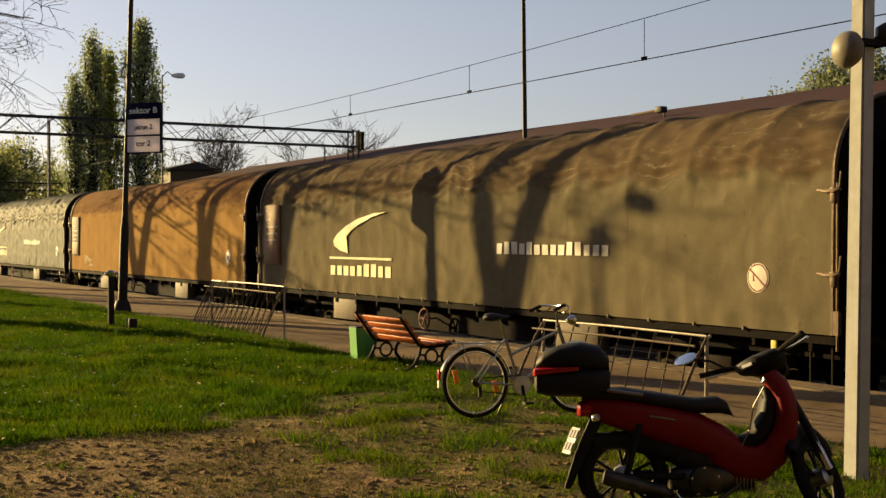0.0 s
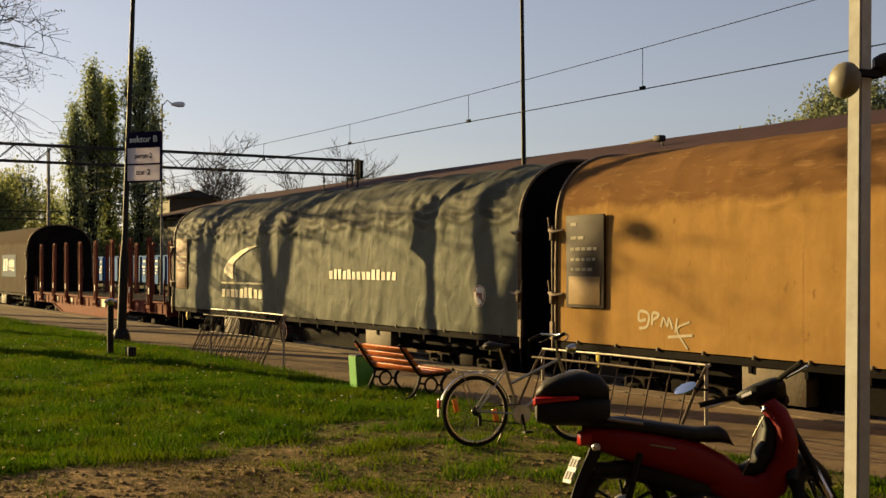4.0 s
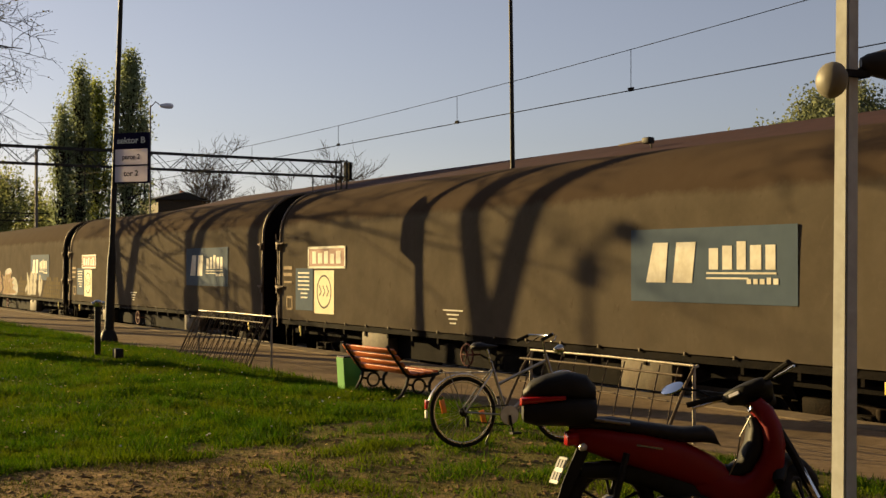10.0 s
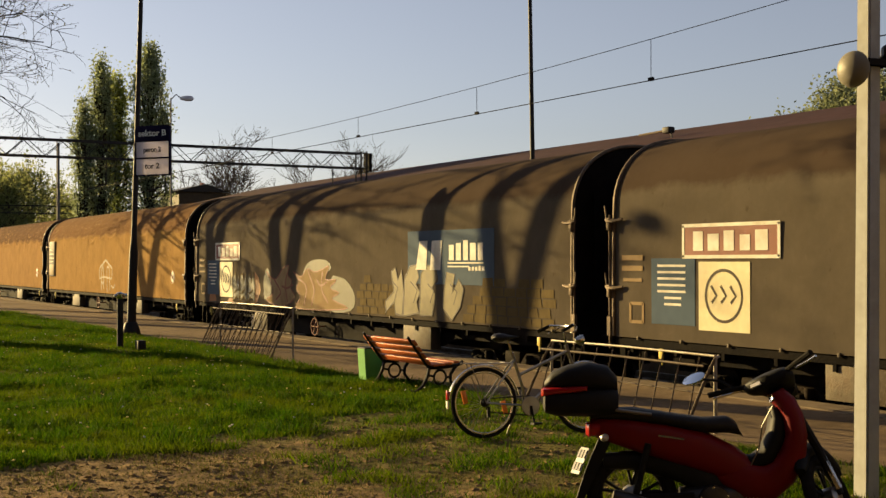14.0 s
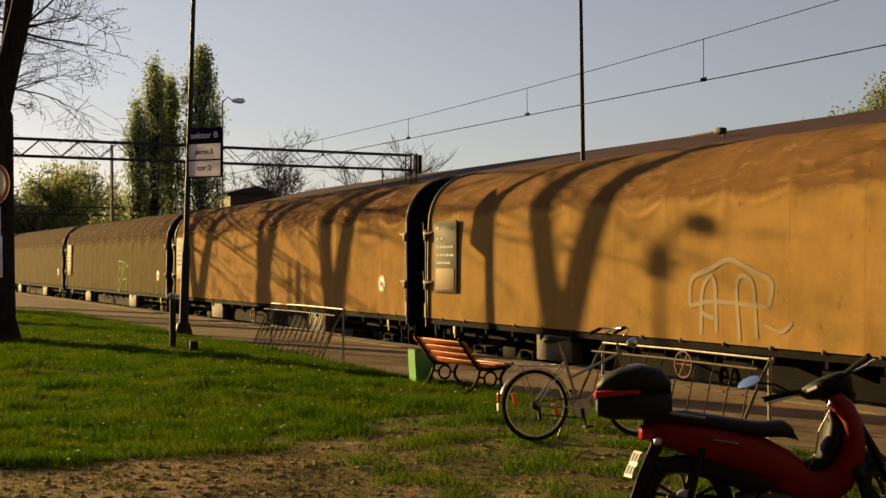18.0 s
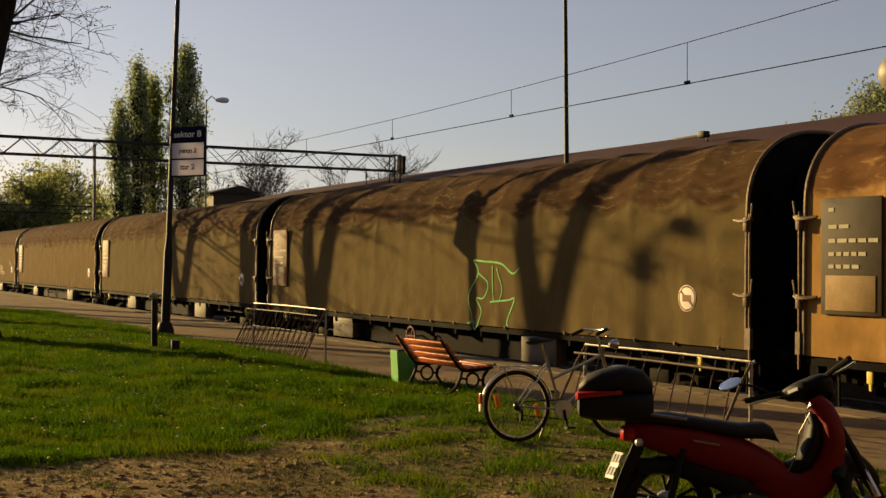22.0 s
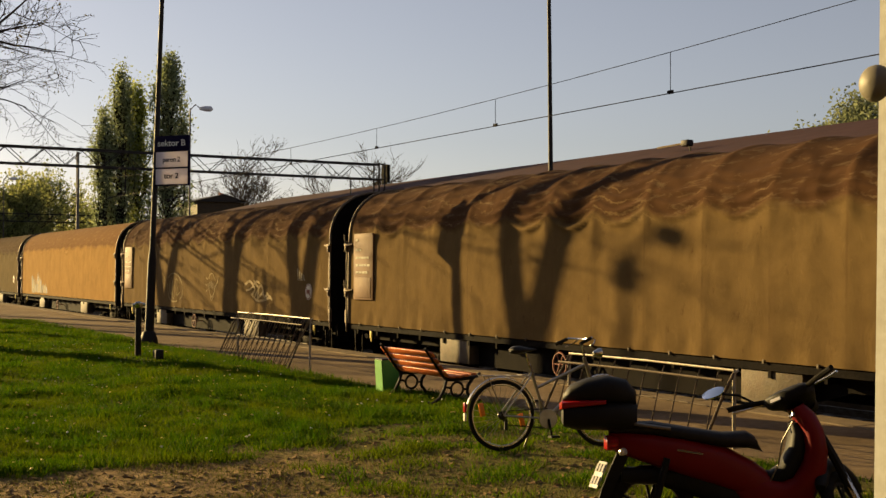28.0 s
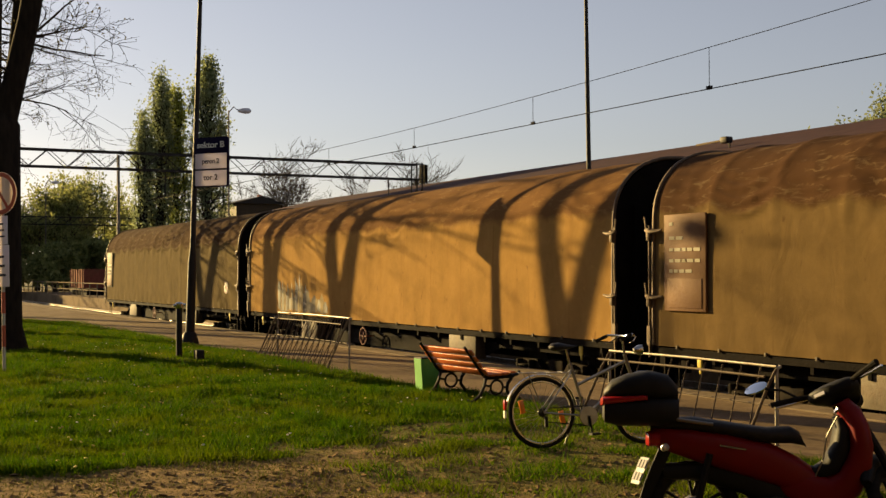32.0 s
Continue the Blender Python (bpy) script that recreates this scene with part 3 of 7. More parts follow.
def bogie_mesh():
    b = bmesh.new()
    for s in (-1, 1):
        x = s * 1.0
        prism(b, [(-1.35, 0.56), (-1.2, 0.68), (-0.55, 0.7), (-0.3, 0.45), (0.3, 0.45), (0.55, 0.7), (1.2, 0.68), (1.35, 0.56), (1.1, 0.5), (0.7, 0.55), (0.42, 0.3), (-0.42, 0.3), (-0.7, 0.55), (-1.1, 0.5)], x - 0.06, x + 0.06, lambda a, c, d: (d, a, c))
        for y in (-0.9, 0.9):
            box(b, (x + s * 0.1, y, 0.46), (0.2, 0.3, 0.26), bevel=0.03)
            lathe(b, (x + s * 0.2, y, 0.46), (s, 0, 0), [(0, 0.11), (0.05, 0.11), (0.06, 0.05)], 14)
            for o in (-0.22, 0.22):
                lathe(b, (x + s * 0.08, y + o, 0.44), (0, 0, 1), [(0, 0.075), (0.04, 0.085), (0.08, 0.075), (0.12, 0.085), (0.16, 0.075), (0.2, 0.085), (0.24, 0.07)], 10)
    box(b, (0, 0, 0.6), (2.0, 0.5, 0.22), bevel=0.03)
    return mesh_of("bogie_frame", b, GRIMY_STEEL, 40)


AXLE, BOGIE = axle_mesh(), bogie_mesh()
WHEELSETS = []


def buffer_mesh():
    b = bmesh.new()
    lathe(b, (0, 0, 0), (0, 1, 0), [(0, 0.15), (0.05, 0.15), (0.06, 0.1), (0.3, 0.1), (0.31, 0.075), (0.48, 0.075), (0.5, 0.23), (0.54, 0.24), (0.56, 0.18)], 18)
    return mesh_of("buffer", b, GRIMY_STEEL, 40)


BUFFER = buffer_mesh()


def running_gear(w, length):
    """Bogies with their wheelsets, and buffers, under a wagon."""
    for y in (-length / 2 + 2.55, length / 2 - 2.55):
        bo = part("bogie", BOGIE, None, w)
        bo.location = (0, y, 0)
        for o in (-0.9, 0.9):
            ax = part("wheelset", AXLE, None, bo)
            ax.location = (0, o, 0.46)
            WHEELSETS.append(ax)
    for x, s in itertools.product((-0.875, 0.875), (-1, 1)):
        bu = part("buffer", BUFFER, None, w)
        bu.location = (x, s * (length / 2 - 0.0), 1.06)
        bu.rotation_euler = (0, 0, 0 if s > 0 else math.pi)


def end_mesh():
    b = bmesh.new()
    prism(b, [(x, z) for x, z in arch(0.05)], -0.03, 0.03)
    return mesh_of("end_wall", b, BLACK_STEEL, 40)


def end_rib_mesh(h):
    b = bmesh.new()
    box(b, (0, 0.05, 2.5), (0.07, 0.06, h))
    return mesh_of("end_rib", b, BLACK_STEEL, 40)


def end_rail_mesh():
    b = bmesh.new()
    tube(b, [(-1.05, 0.05, 1.3), (-1.05, 0.17, 1.32), (-1.05, 0.17, 2.35), (-1.05, 0.05, 2.37)], 0.013, 6)
    return mesh_of("grab_rail", b, RIM_STEEL, 40)


def rim_mesh():
    b = bmesh.new()
    pts = [(x, 0, z) for x, z in arch(-0.012)]
    tube(b, pts, 0.032, 6)
    return mesh_of("end_rim", b, RIM_STEEL, 50)


def clamp_mesh():
    b = bmesh.new()
    tube(b, [(-1.50, -0.26, 0.02), (-1.53, -0.1, 0.0), (-1.54, 0.04, 0.0), (-1.52, 0.12, 0.03)], [0.02, 0.03, 0.04, 0.03], 7)
    box(b, (-1.53, 0.03, -0.05), (0.07, 0.08, 0.2), bevel=0.015)
    tube(b, [(-1.52, 0.1, -0.02), (-1.53, 0.14, 0.24)], 0.015, 6)
    return mesh_of("clamp", b, RIM_STEEL, 40)


END, RIM, CLAMP = end_mesh(), rim_mesh(), clamp_mesh()
END_RIB, END_RIB_SHORT, END_RAIL = end_rib_mesh(2.3), end_rib_mesh(2.0), end_rail_mesh()


def rod_mesh():
    b = bmesh.new()
    tube(b, [(-1.5, 0, 1.0), (-1.5, 0, 3.1)], 0.02, 6)
    box(b, (-1.5, 0, 1.35), (0.06, 0.08, 0.3))
    return mesh_of("lock_rod", b, RIM_STEEL, 40)


ROD = rod_mesh()


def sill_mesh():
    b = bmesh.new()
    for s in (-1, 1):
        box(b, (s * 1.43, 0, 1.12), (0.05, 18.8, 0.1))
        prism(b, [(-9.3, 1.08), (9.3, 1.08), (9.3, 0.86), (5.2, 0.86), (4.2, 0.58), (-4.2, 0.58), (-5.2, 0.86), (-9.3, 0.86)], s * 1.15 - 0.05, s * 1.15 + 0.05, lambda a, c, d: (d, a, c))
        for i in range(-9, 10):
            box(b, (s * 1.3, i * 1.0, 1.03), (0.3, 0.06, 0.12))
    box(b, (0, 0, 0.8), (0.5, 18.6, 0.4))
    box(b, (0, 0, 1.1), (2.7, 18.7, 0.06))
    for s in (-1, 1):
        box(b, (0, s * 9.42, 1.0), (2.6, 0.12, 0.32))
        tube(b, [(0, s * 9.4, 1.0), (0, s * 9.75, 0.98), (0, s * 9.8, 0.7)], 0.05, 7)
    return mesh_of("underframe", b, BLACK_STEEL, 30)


SILL = sill_mesh()


def small_mesh(name, mat, *boxes, bevel=0.012):
    b = bmesh.new()
    for c, s in boxes:
        box(b, c, s, bevel=bevel)
    return mesh_of(name, b, mat, 30)


GEAR_BOX = small_mesh("gear_box", BOX_GREY, ((-1.3, 0, 0.83), (0.25, 1.15, 0.46)))
TAG = small_mesh("lever_tag", YELLOW_PAINT, ((-1.42, 0, 0.98), (0.03, 0.1, 0.16)), ((-1.41, 0, 0.86), (0.02, 0.05, 0.1)))
BUCKLE = small_mesh("buckle", BOX_GREY, ((-1.482, 0, 1.19), (0.022, 0.04, 0.055)), bevel=0.004)
STEP = small_mesh("step", GRIMY_STEEL, ((-1.35, 0, 0.45), (0.25, 0.4, 0.03)), ((-1.35, -0.18, 0.75), (0.03, 0.03, 0.6)), ((-1.35, 0.18, 0.75), (0.03, 0.03, 0.6)), bevel=0.005)


def handwheel_mesh():
    b = bmesh.new()
    ring(b, (-1.48, 0, 0.82), (1, 0, 0), 0.2, 0.018, 22, 6)
    for a in (0, 60, 120):
        r = radians(a)
        tube(b, [(-1.48, 0.2 * math.cos(r), 0.82 + 0.2 * math.sin(r)), (-1.48, -0.2 * math.cos(r), 0.82 - 0.2 * math.sin(r))], 0.012, 5)
    tube(b, [(-1.5, 0, 0.82), (-1.15, 0, 0.82)], 0.02, 6)
    return mesh_of("handwheel", b, RED_PAINT, 40)


HANDWHEEL = handwheel_mesh()
SKIN = -1.512


def patch(bm, y, z, w, h, out=0.0, thick=0.012):
    """A flat rectangle on the near side of a wagon; w along the train."""
    box(bm, (SKIN - out, y, z), (thick, w, h))
    return bm


def shape(bm, pts, out=0.0, thick=0.012):
    """A flat outline of (y, z) on the near side."""
    prism(bm, pts, SKIN - out - thick / 2, SKIN - out + thick / 2, lambda a, c, d: (d, a, c))
    return bm


def stroke(bm, pts, width, out=0.0):
    """A painted line through (y, z) points on the near side, in one piece."""
    pts = [Vector(p) for p in pts]
    pts = [p for i, p in enumerate(pts) if i == 0 or (p - pts[i - 1]).length > 1e-4]
    rows = []
    for i, p in enumerate(pts):
        d = (pts[min(i + 1, len(pts) - 1)] - pts[max(i - 1, 0)])
        d = d.normalized() if d.length > 1e-5 else Vector((1, 0))
        n = Vector((-d.y, d.x)) * width / 2
        rows.append([bm.verts.new((SKIN - out + h, q.x, q.y)) for h, q in ((-0.0012, p + n), (-0.0012, p - n), (0.0012, p - n), (0.0012, p + n))])
    for a, b in zip(rows, rows[1:]):
        for k in range(4):
            bm.faces.new((a[k], a[(k + 1) % 4], b[(k + 1) % 4], b[k]))
    bm.faces.new(rows[0][::-1])
    bm.faces.new(rows[-1])
    return bm


def flowing(pts, n=5):
    """Points of a smooth line through pts."""
    p = [Vector(q) for q in pts]
    p = [2 * p[0] - p[1]] + p + [2 * p[-1] - p[-2]]
    got = []
    for a, b, c, d in zip(p, p[1:], p[2:], p[3:]):
        for k in range(n):
            u = k / n
            got.append(0.5 * (2 * b + (c - a) * u + (2 * a - 5 * b + 4 * c - d) * u * u + (3 * b - a - 3 * c + d) * u ** 3))
    return [(q.x, q.y) for q in got + [p[-2]]]


def scrawl(w, lines, mat, width, label, lay=None):
    """Sprayed strokes, each a part of its own."""
    rng = random.Random(len(lines))
    for i, pts in enumerate(lines):
        b = bmesh.new()
        stroke(b, flowing(pts), width * rng.uniform(0.8, 1.2), 0.0006 * i)
        (lay or decal)("graffiti_stroke", b, mat, w, label)


def glyph_bars(bm, y, z, h, total, count, out=0.002, seed=1):
    """A row of plain upright bars of uneven height and width that stands for words, running towards -y."""
    rng = random.Random(seed)
    step = total / count
    for i in range(count):
        w = step * rng.uniform(0.62, 0.76)
        t = h * rng.choice((1.0, 0.86, 0.78))
        box(bm, (SKIN - out, y - step * (i + 0.5), z - (h - t) / 2), (0.008, w, t))
    return bm


def number_plate(w, tone, seed, y=8.58):
    """The data plate at the trailing end with its rows of marks."""
    b = bmesh.new()
    box(b, (SKIN + 0.012, y, 2.5), (0.04, 1.0, 1.5), bevel=0.015)
    plate = part("data_plate", b, tone, w, "dark painted data plate with a lighter lower field")
    b = bmesh.new()
    box(b, (SKIN - 0.013, y, 2.03), (0.012, 0.82, 0.45), bevel=0.004)
    part("lower_field", b, PLATE_TAN if tone is PLATE_BROWN else PLATE_RUST, plate)
    b = bmesh.new()
    rng = random.Random(seed)
    for z, n in ((3.1, 1), (2.88, 2), (2.7, 5), (2.53, 5), (2.37, 4)):
        yy = y + 0.36
        for _ in range(n):
            l = rng.uniform(0.08, 0.16)
            box(b, (SKIN - 0.012, yy - l / 2, z), (0.006, l, 0.05))
            yy -= l + 0.035
    pieces("mark", b, SPRAY_WHITE, plate, part)


def disc(w, y, z, r, face, badge, label):
    b = bmesh.new()
    lathe(b, (SKIN + 0.008, y, z), (-1, 0, 0), [(0, r), (0.01, r), (0.012, r * 0.96)], 28)
    d = decal("warning_disc", b, face, w, label)
    b = bmesh.new()
    ring(b, (SKIN - 0.005, y, z), (1, 0, 0), r * 0.88, r * 0.07, 28, 5, 0.1)
    box(b, (SKIN - 0.006, y, z), (0.006, r * 0.9, r * 0.5))
    box(b, (SKIN - 0.008, y, z), (0.006, r * 1.7, r * 0.13), rolled(38, "X"))
    decal("warning_mark", b, badge, d)


def swoosh(w):
    """A crescent with a bar under it, and rows of unlettered blocks."""
    b = bmesh.new()
    pts = [(2.49, 2.96), (3.1, 2.94), (3.8, 2.84), (4.4, 2.68), (4.85, 2.5), (5.03, 2.36), (4.98, 2.24), (4.7, 2.14), (4.3, 2.08), (4.5, 2.24), (4.46, 2.4), (4.2, 2.56), (3.75, 2.72), (3.2, 2.86)]
    shape(b, pts, 0.0, 0.03)
    emblem = decal("emblem", b, CREAM_PAINT, w, "cream crescent emblem")
    b = bmesh.new()
    box(b, (SKIN, 3.75, 1.97), (0.03, 2.98, 0.05))
    glyph_bars(b, 5.24, 1.72, 0.27, 2.98, 9, 0.004, 5)
    pieces("emblem_bar", b, CREAM_PAINT, emblem, decal)
    b = bmesh.new()
    glyph_bars(b, -1.7, 2.24, 0.22, 3.25, 14, 0.004, 9)
    pieces("address_bar", b, WHITE_PAINT, w, decal)


def curtain_wagon(label, mat, slack, swag, seed, tone=PLATE_BROWN, extra=None, group="covered wagons of the train"):
    w = thing("covered_wagon", label, "freight wagon", group)
    DRAPE[:] = slack, swag, seed
    part("cover", cover_mesh("cover", mat, slack, seed, swag), None, w)
    part("underframe", SILL, None, w)
    running_gear(w, 18.84)
    for s in (-1, 1):
        e = part("end_wall", END, None, w)
        e.location, e.rotation_euler = (0, s * 9.34, 0), (0, 0, 0 if s > 0 else math.pi)
        for x in (-1.0, -0.5, 0.0, 0.5, 1.0):
            part("end_rib", END_RIB if abs(x) < 0.8 else END_RIB_SHORT, None, e).location = (x, 0, 0)
        part("grab_rail", END_RAIL, None, e)
        r = part("end_rim", RIM, None, w)
        r.location = (0, s * 9.4, 0)
        for z in (3.0, 1.95):
            c = part("clamp", CLAMP, None, w)
            c.location = (0, s * 9.42, z)
            if s < 0:
                c.scale = (1, -1, 1)
        rd = part("lock_rod", ROD, None, w)
        rd.location = (0, s * 9.48, 0)
        tg = part("lever_tag", TAG, None, w, "yellow lever tag")
        tg.location = (0, s * 8.35, 0)
        st = part("step", STEP, None, w)
        st.location = (0, s * 9.1, 0)
    for y in (4.6, -4.0):
        g = part("gear_box", GEAR_BOX, None, w)
        g.location = (0, y, 0)
    hw = part("handwheel", HANDWHEEL, None, w)
    hw.location = (0, 0.9, 0)
    for i in range(-9, 10):
        bk = part("buckle", BUCKLE, None, w)
        bk.location = (0, i * 0.98, 0)
    if tone:
        number_plate(w, tone, seed)
        disc(w, -8.12, 1.88, 0.2, WHITE_PAINT, RED_PAINT, "white disc with a red barred mark")
    if extra:
        extra(w)
    return w


def scrawl_green(w):
    o = -2.55
    lines = ([(1.0, 2.45), (0.75, 2.2), (1.25, 1.75), (1.05, 1.3), (1.3, 1.2)], [(1.0, 2.45), (0.4, 2.42), (-0.3, 2.38), (-0.8, 2.2), (-1.1, 2.3)], [(0.75, 2.2), (0.3, 2.0), (0.5, 1.72), (0.85, 1.7), (0.6, 1.45), (0.9, 1.1), (1.0, 1.28)], [(0.1, 2.35), (0.05, 1.65)], [(-0.1, 2.3), (-0.35, 1.9), (-0.2, 1.65)], [(0.2, 1.65), (-0.6, 1.7), (-0.9, 1.72), (-0.55, 1.3), (-0.6, 1.22)])
    scrawl(w, [[(y * 0.8 + o, z) for y, z in pts] for pts in lines], SPRAY_GREEN, 0.03, "bright green sprayed stroke")


def white_tag(w):
    lines = ([(7.12, 1.62), (7.28, 1.6), (7.26, 1.74), (7.06, 1.7), (7.1, 1.52), (7.28, 1.48)], [(6.98, 1.54), (6.96, 1.72), (6.82, 1.7), (6.95, 1.62)], [(6.78, 1.52), (6.72, 1.66), (6.64, 1.54), (6.6, 1.66), (6.52, 1.5)], [(6.46, 1.45), (6.42, 1.66)], [(6.15, 1.62), (6.42, 1.5), (6.2, 1.22)], [(6.62, 1.38), (6.1, 1.43)])
    scrawl(w, lines, SPRAY_PALE, 0.04, "white sprayed stroke")


def paint(name, bm, mat, parent, label=""):
    """Paint on a smooth cover, lying close on it."""
    for v in bm.verts:
        v.co.x = -1.4745 + 0.5 * (v.co.x + 1.4905)
    return part(name, bm, mat, parent, label)


def benet(w):
    """Blue panel with white blocks towards the front, framed panel and pale square at the rear."""
    b = bmesh.new()
    box(b, (SKIN + 0.02, -5.37, 2.45), (0.012, 3.28, 1.06))
    p = paint("blue_panel", b, BLUE_PAINT, w, "faded blue panel with white blocks")
    b = bmesh.new()
    # block emblem and blocks for the name
    for pts in ([(-4.08, 2.2), (-4.24, 2.78), (-4.56, 2.78), (-4.5, 2.2)], [(-4.66, 2.2), (-4.74, 2.78), (-5.14, 2.78), (-5.06, 2.2)]):
        shape(b, pts, -0.005, 0.012)
    glyph_bars(b, -5.36, 2.58, 0.38, 1.32, 5, -0.005, 12)
    box(b, (SKIN + 0.006, -6.0, 2.34), (0.012, 1.3, 0.025))
    box(b, (SKIN + 0.006, -5.75, 2.27), (0.012, 0.8, 0.025))
    glyph_bars(b, -6.1, 2.24, 0.09, 0.6, 5, -0.004, 3)
    pieces("white_block", b, WHITE_PAINT, p, paint)
    b = bmesh.new()
    box(b, (SKIN + 0.02, 6.84, 2.655), (0.012, 1.86, 0.46))
    f = paint("framed_panel", b, RED_PAINT, w, "dull red panel with a white frame and blocks")
    b = bmesh.new()
    for y, z, sy, sz in ((6.84, 2.88, 1.92, 0.05), (6.84, 2.43, 1.92, 0.05), (7.78, 2.655, 0.05, 0.46), (5.9, 2.655, 0.05, 0.46)):
        box(b, (SKIN + 0.012, y, z), (0.014, sy, sz))
    glyph_bars(b, 7.62, 2.655, 0.28, 1.56, 5, -0.008, 4)
    pieces("frame_bar", b, WHITE_PAINT, f, paint)
    b = bmesh.new()
    box(b, (SKIN + 0.02, 6.95, 1.87), (0.012, 1.02, 0.98))
    q = paint("pale_square", b, CREAM_PAINT, w, "cream square with a dark ring emblem")
    b = bmesh.new()
    ring(b, (SKIN + 0.012, 6.95, 1.88), (1, 0, 0), 0.36, 0.024, 30, 5, 0.2)
    for i in (-1, 0, 1):
        stroke(b, [(6.95 - i * 0.19 + 0.06, 2.02), (6.95 - i * 0.19 - 0.05, 1.88), (6.95 - i * 0.19 + 0.05, 1.78)], 0.045, -0.012)
    paint("ring_emblem", b, PLATE_BROWN, q)
    b = bmesh.new()
    for i in range(7):
        box(b, (SKIN + 0.016, 8.05 - 0.03 * (i > 4), 2.3 - i * 0.095), (0.01, 0.62 - 0.25 * (i > 4), 0.035))
    pieces("mark_bar", b, WHITE_PAINT, w, paint)
    b = bmesh.new()
    box(b, (SKIN + 0.022, 8.02, 1.92), (0.01, 0.96, 0.98))
    paint("blue_field", b, BLUE_PAINT, w)
    b = bmesh.new()
    for y, z, sy, sz in ((8.95, 2.42, 0.5, 0.08), (8.95, 2.26, 0.5, 0.08), (8.95, 2.08, 0.45, 0.05), (8.85, 1.72, 0.3, 0.05), (8.85, 1.44, 0.3, 0.05), (9.0, 1.58, 0.05, 0.3), (8.7, 1.58, 0.05, 0.3)):
        box(b, (SKIN + 0.016, y, z), (0.01, sy, sz))
    pieces("mark_bar", b, PLATE_TAN, w, paint)
    b = bmesh.new()
    for z, l in ((1.62, 0.7), (1.54, 0.42), (1.46, 0.3), (1.38, 0.22)):
        box(b, (SKIN + 0.016, 1.4, z), (0.01, l, 0.026))
    pieces("mark_bar", b, WHITE_PAINT, w, paint)


def pieced(w):
    """Large sprayed lettering-like shapes along the lower side."""
    benet(w)
    rng = random.Random(3)

    def wob(pts, k=0.03):
        return [(p + rng.uniform(-k, k), q + rng.uniform(-k, k)) for p, q in pts]

    def bricks(y0, y1, tops):
        b = bmesh.new()
        for r in range(5):
            z, y = 1.23 + r * 0.17, y0 - (r % 2) * 0.16
            while y > y1:
                l = rng.uniform(0.3, 0.44)
                f = (y0 - y) / (y0 - y1) * (len(tops) - 1)
                k = min(len(tops) - 2, int(f))
                if z + 0.1 < tops[k] + (tops[k + 1] - tops[k]) * (f - k):
                    shape(b, wob([(y, z), (y - 0.02, z + 0.145), (y - l + 0.04, z + 0.15), (y - l + 0.025, z)], 0.01), -0.016, 0.005)
                y -= l
        pieces("graffiti_brick", b, SPRAY_TAN, w, paint)

    bricks(-1.35, -3.1, (1.7, 2.1, 1.85, 2.05, 1.8))
    bricks(-5.9, -8.7, (1.6, 1.95, 2.2, 1.9, 2.1, 2.2, 1.7))
    fill, line = bmesh.new(), bmesh.new()
    letters = ([(-2.75, 1.3), (-2.75, 1.5), (-3.1, 1.75), (-3.0, 2.15), (-3.2, 2.22), (-3.3, 2.0), (-3.45, 2.2), (-3.55, 1.7), (-3.45, 1.26), (-3.2, 1.3), (-3.15, 1.5)],
               [(-3.55, 1.26), (-3.6, 2.0), (-3.8, 2.25), (-4.1, 2.3), (-4.2, 2.05), (-4.05, 1.9), (-4.22, 1.75), (-4.1, 1.55), (-4.2, 1.3)],
               [(-4.22, 1.28), (-4.28, 2.1), (-4.5, 2.3), (-4.9, 2.28), (-4.98, 1.98), (-4.72, 1.85), (-4.9, 1.7), (-4.75, 1.3)],
               [(-5.15, 1.45), (-5.3, 2.15), (-5.6, 2.12), (-5.52, 1.75), (-5.75, 2.0), (-5.95, 1.85), (-5.8, 1.5), (-5.5, 1.25)])
    for i, pts in enumerate(letters):
        shape(fill, pts, -0.012 + 0.0008 * i, 0.005)
        stroke(line, wob(pts) + wob(pts[:1]), 0.034, -0.006 + 0.0004 * i)
        m = sum(p for p, q in pts) / len(pts)
        stroke(line, wob([(m + 0.12, 1.95), (m - 0.12, 1.8), (m + 0.02, 1.55)]), 0.03, -0.0055)
    pieces("graffiti_shape", fill, SPRAY_OLIVE, w, paint)
    pieces("graffiti_outline", line, SPRAY_LINE, w, paint)
    burst, veins = bmesh.new(), bmesh.new()
    flames = ([(3.95, 2.12), (3.55, 1.95), (3.25, 1.95), (2.85, 2.2), (2.45, 2.27), (2.55, 2.05), (2.3, 1.9), (2.35, 1.7), (2.1, 1.5), (2.6, 1.28), (3.2, 1.25), (3.95, 1.38), (3.5, 1.55), (3.6, 1.8)],
              [(2.2, 2.12), (1.7, 2.0), (1.35, 2.2), (0.9, 2.12), (0.4, 2.2), (0.1, 2.26), (0.3, 1.95), (-0.3, 1.95), (0.05, 1.75), (-0.45, 1.65), (-0.05, 1.5), (-0.9, 1.32), (0.2, 1.24), (1.2, 1.22), (2.05, 1.25), (1.75, 1.5), (2.0, 1.7), (1.85, 1.9)])
    for k, pts in enumerate(flames):
        round_pts = flowing(pts + pts[:1], 3)[:-1]
        shape(burst, round_pts, -0.014 + 0.0006 * k, 0.005)
        stroke(veins, round_pts + round_pts[:1], 0.03, -0.0085 + 0.0003 * k)
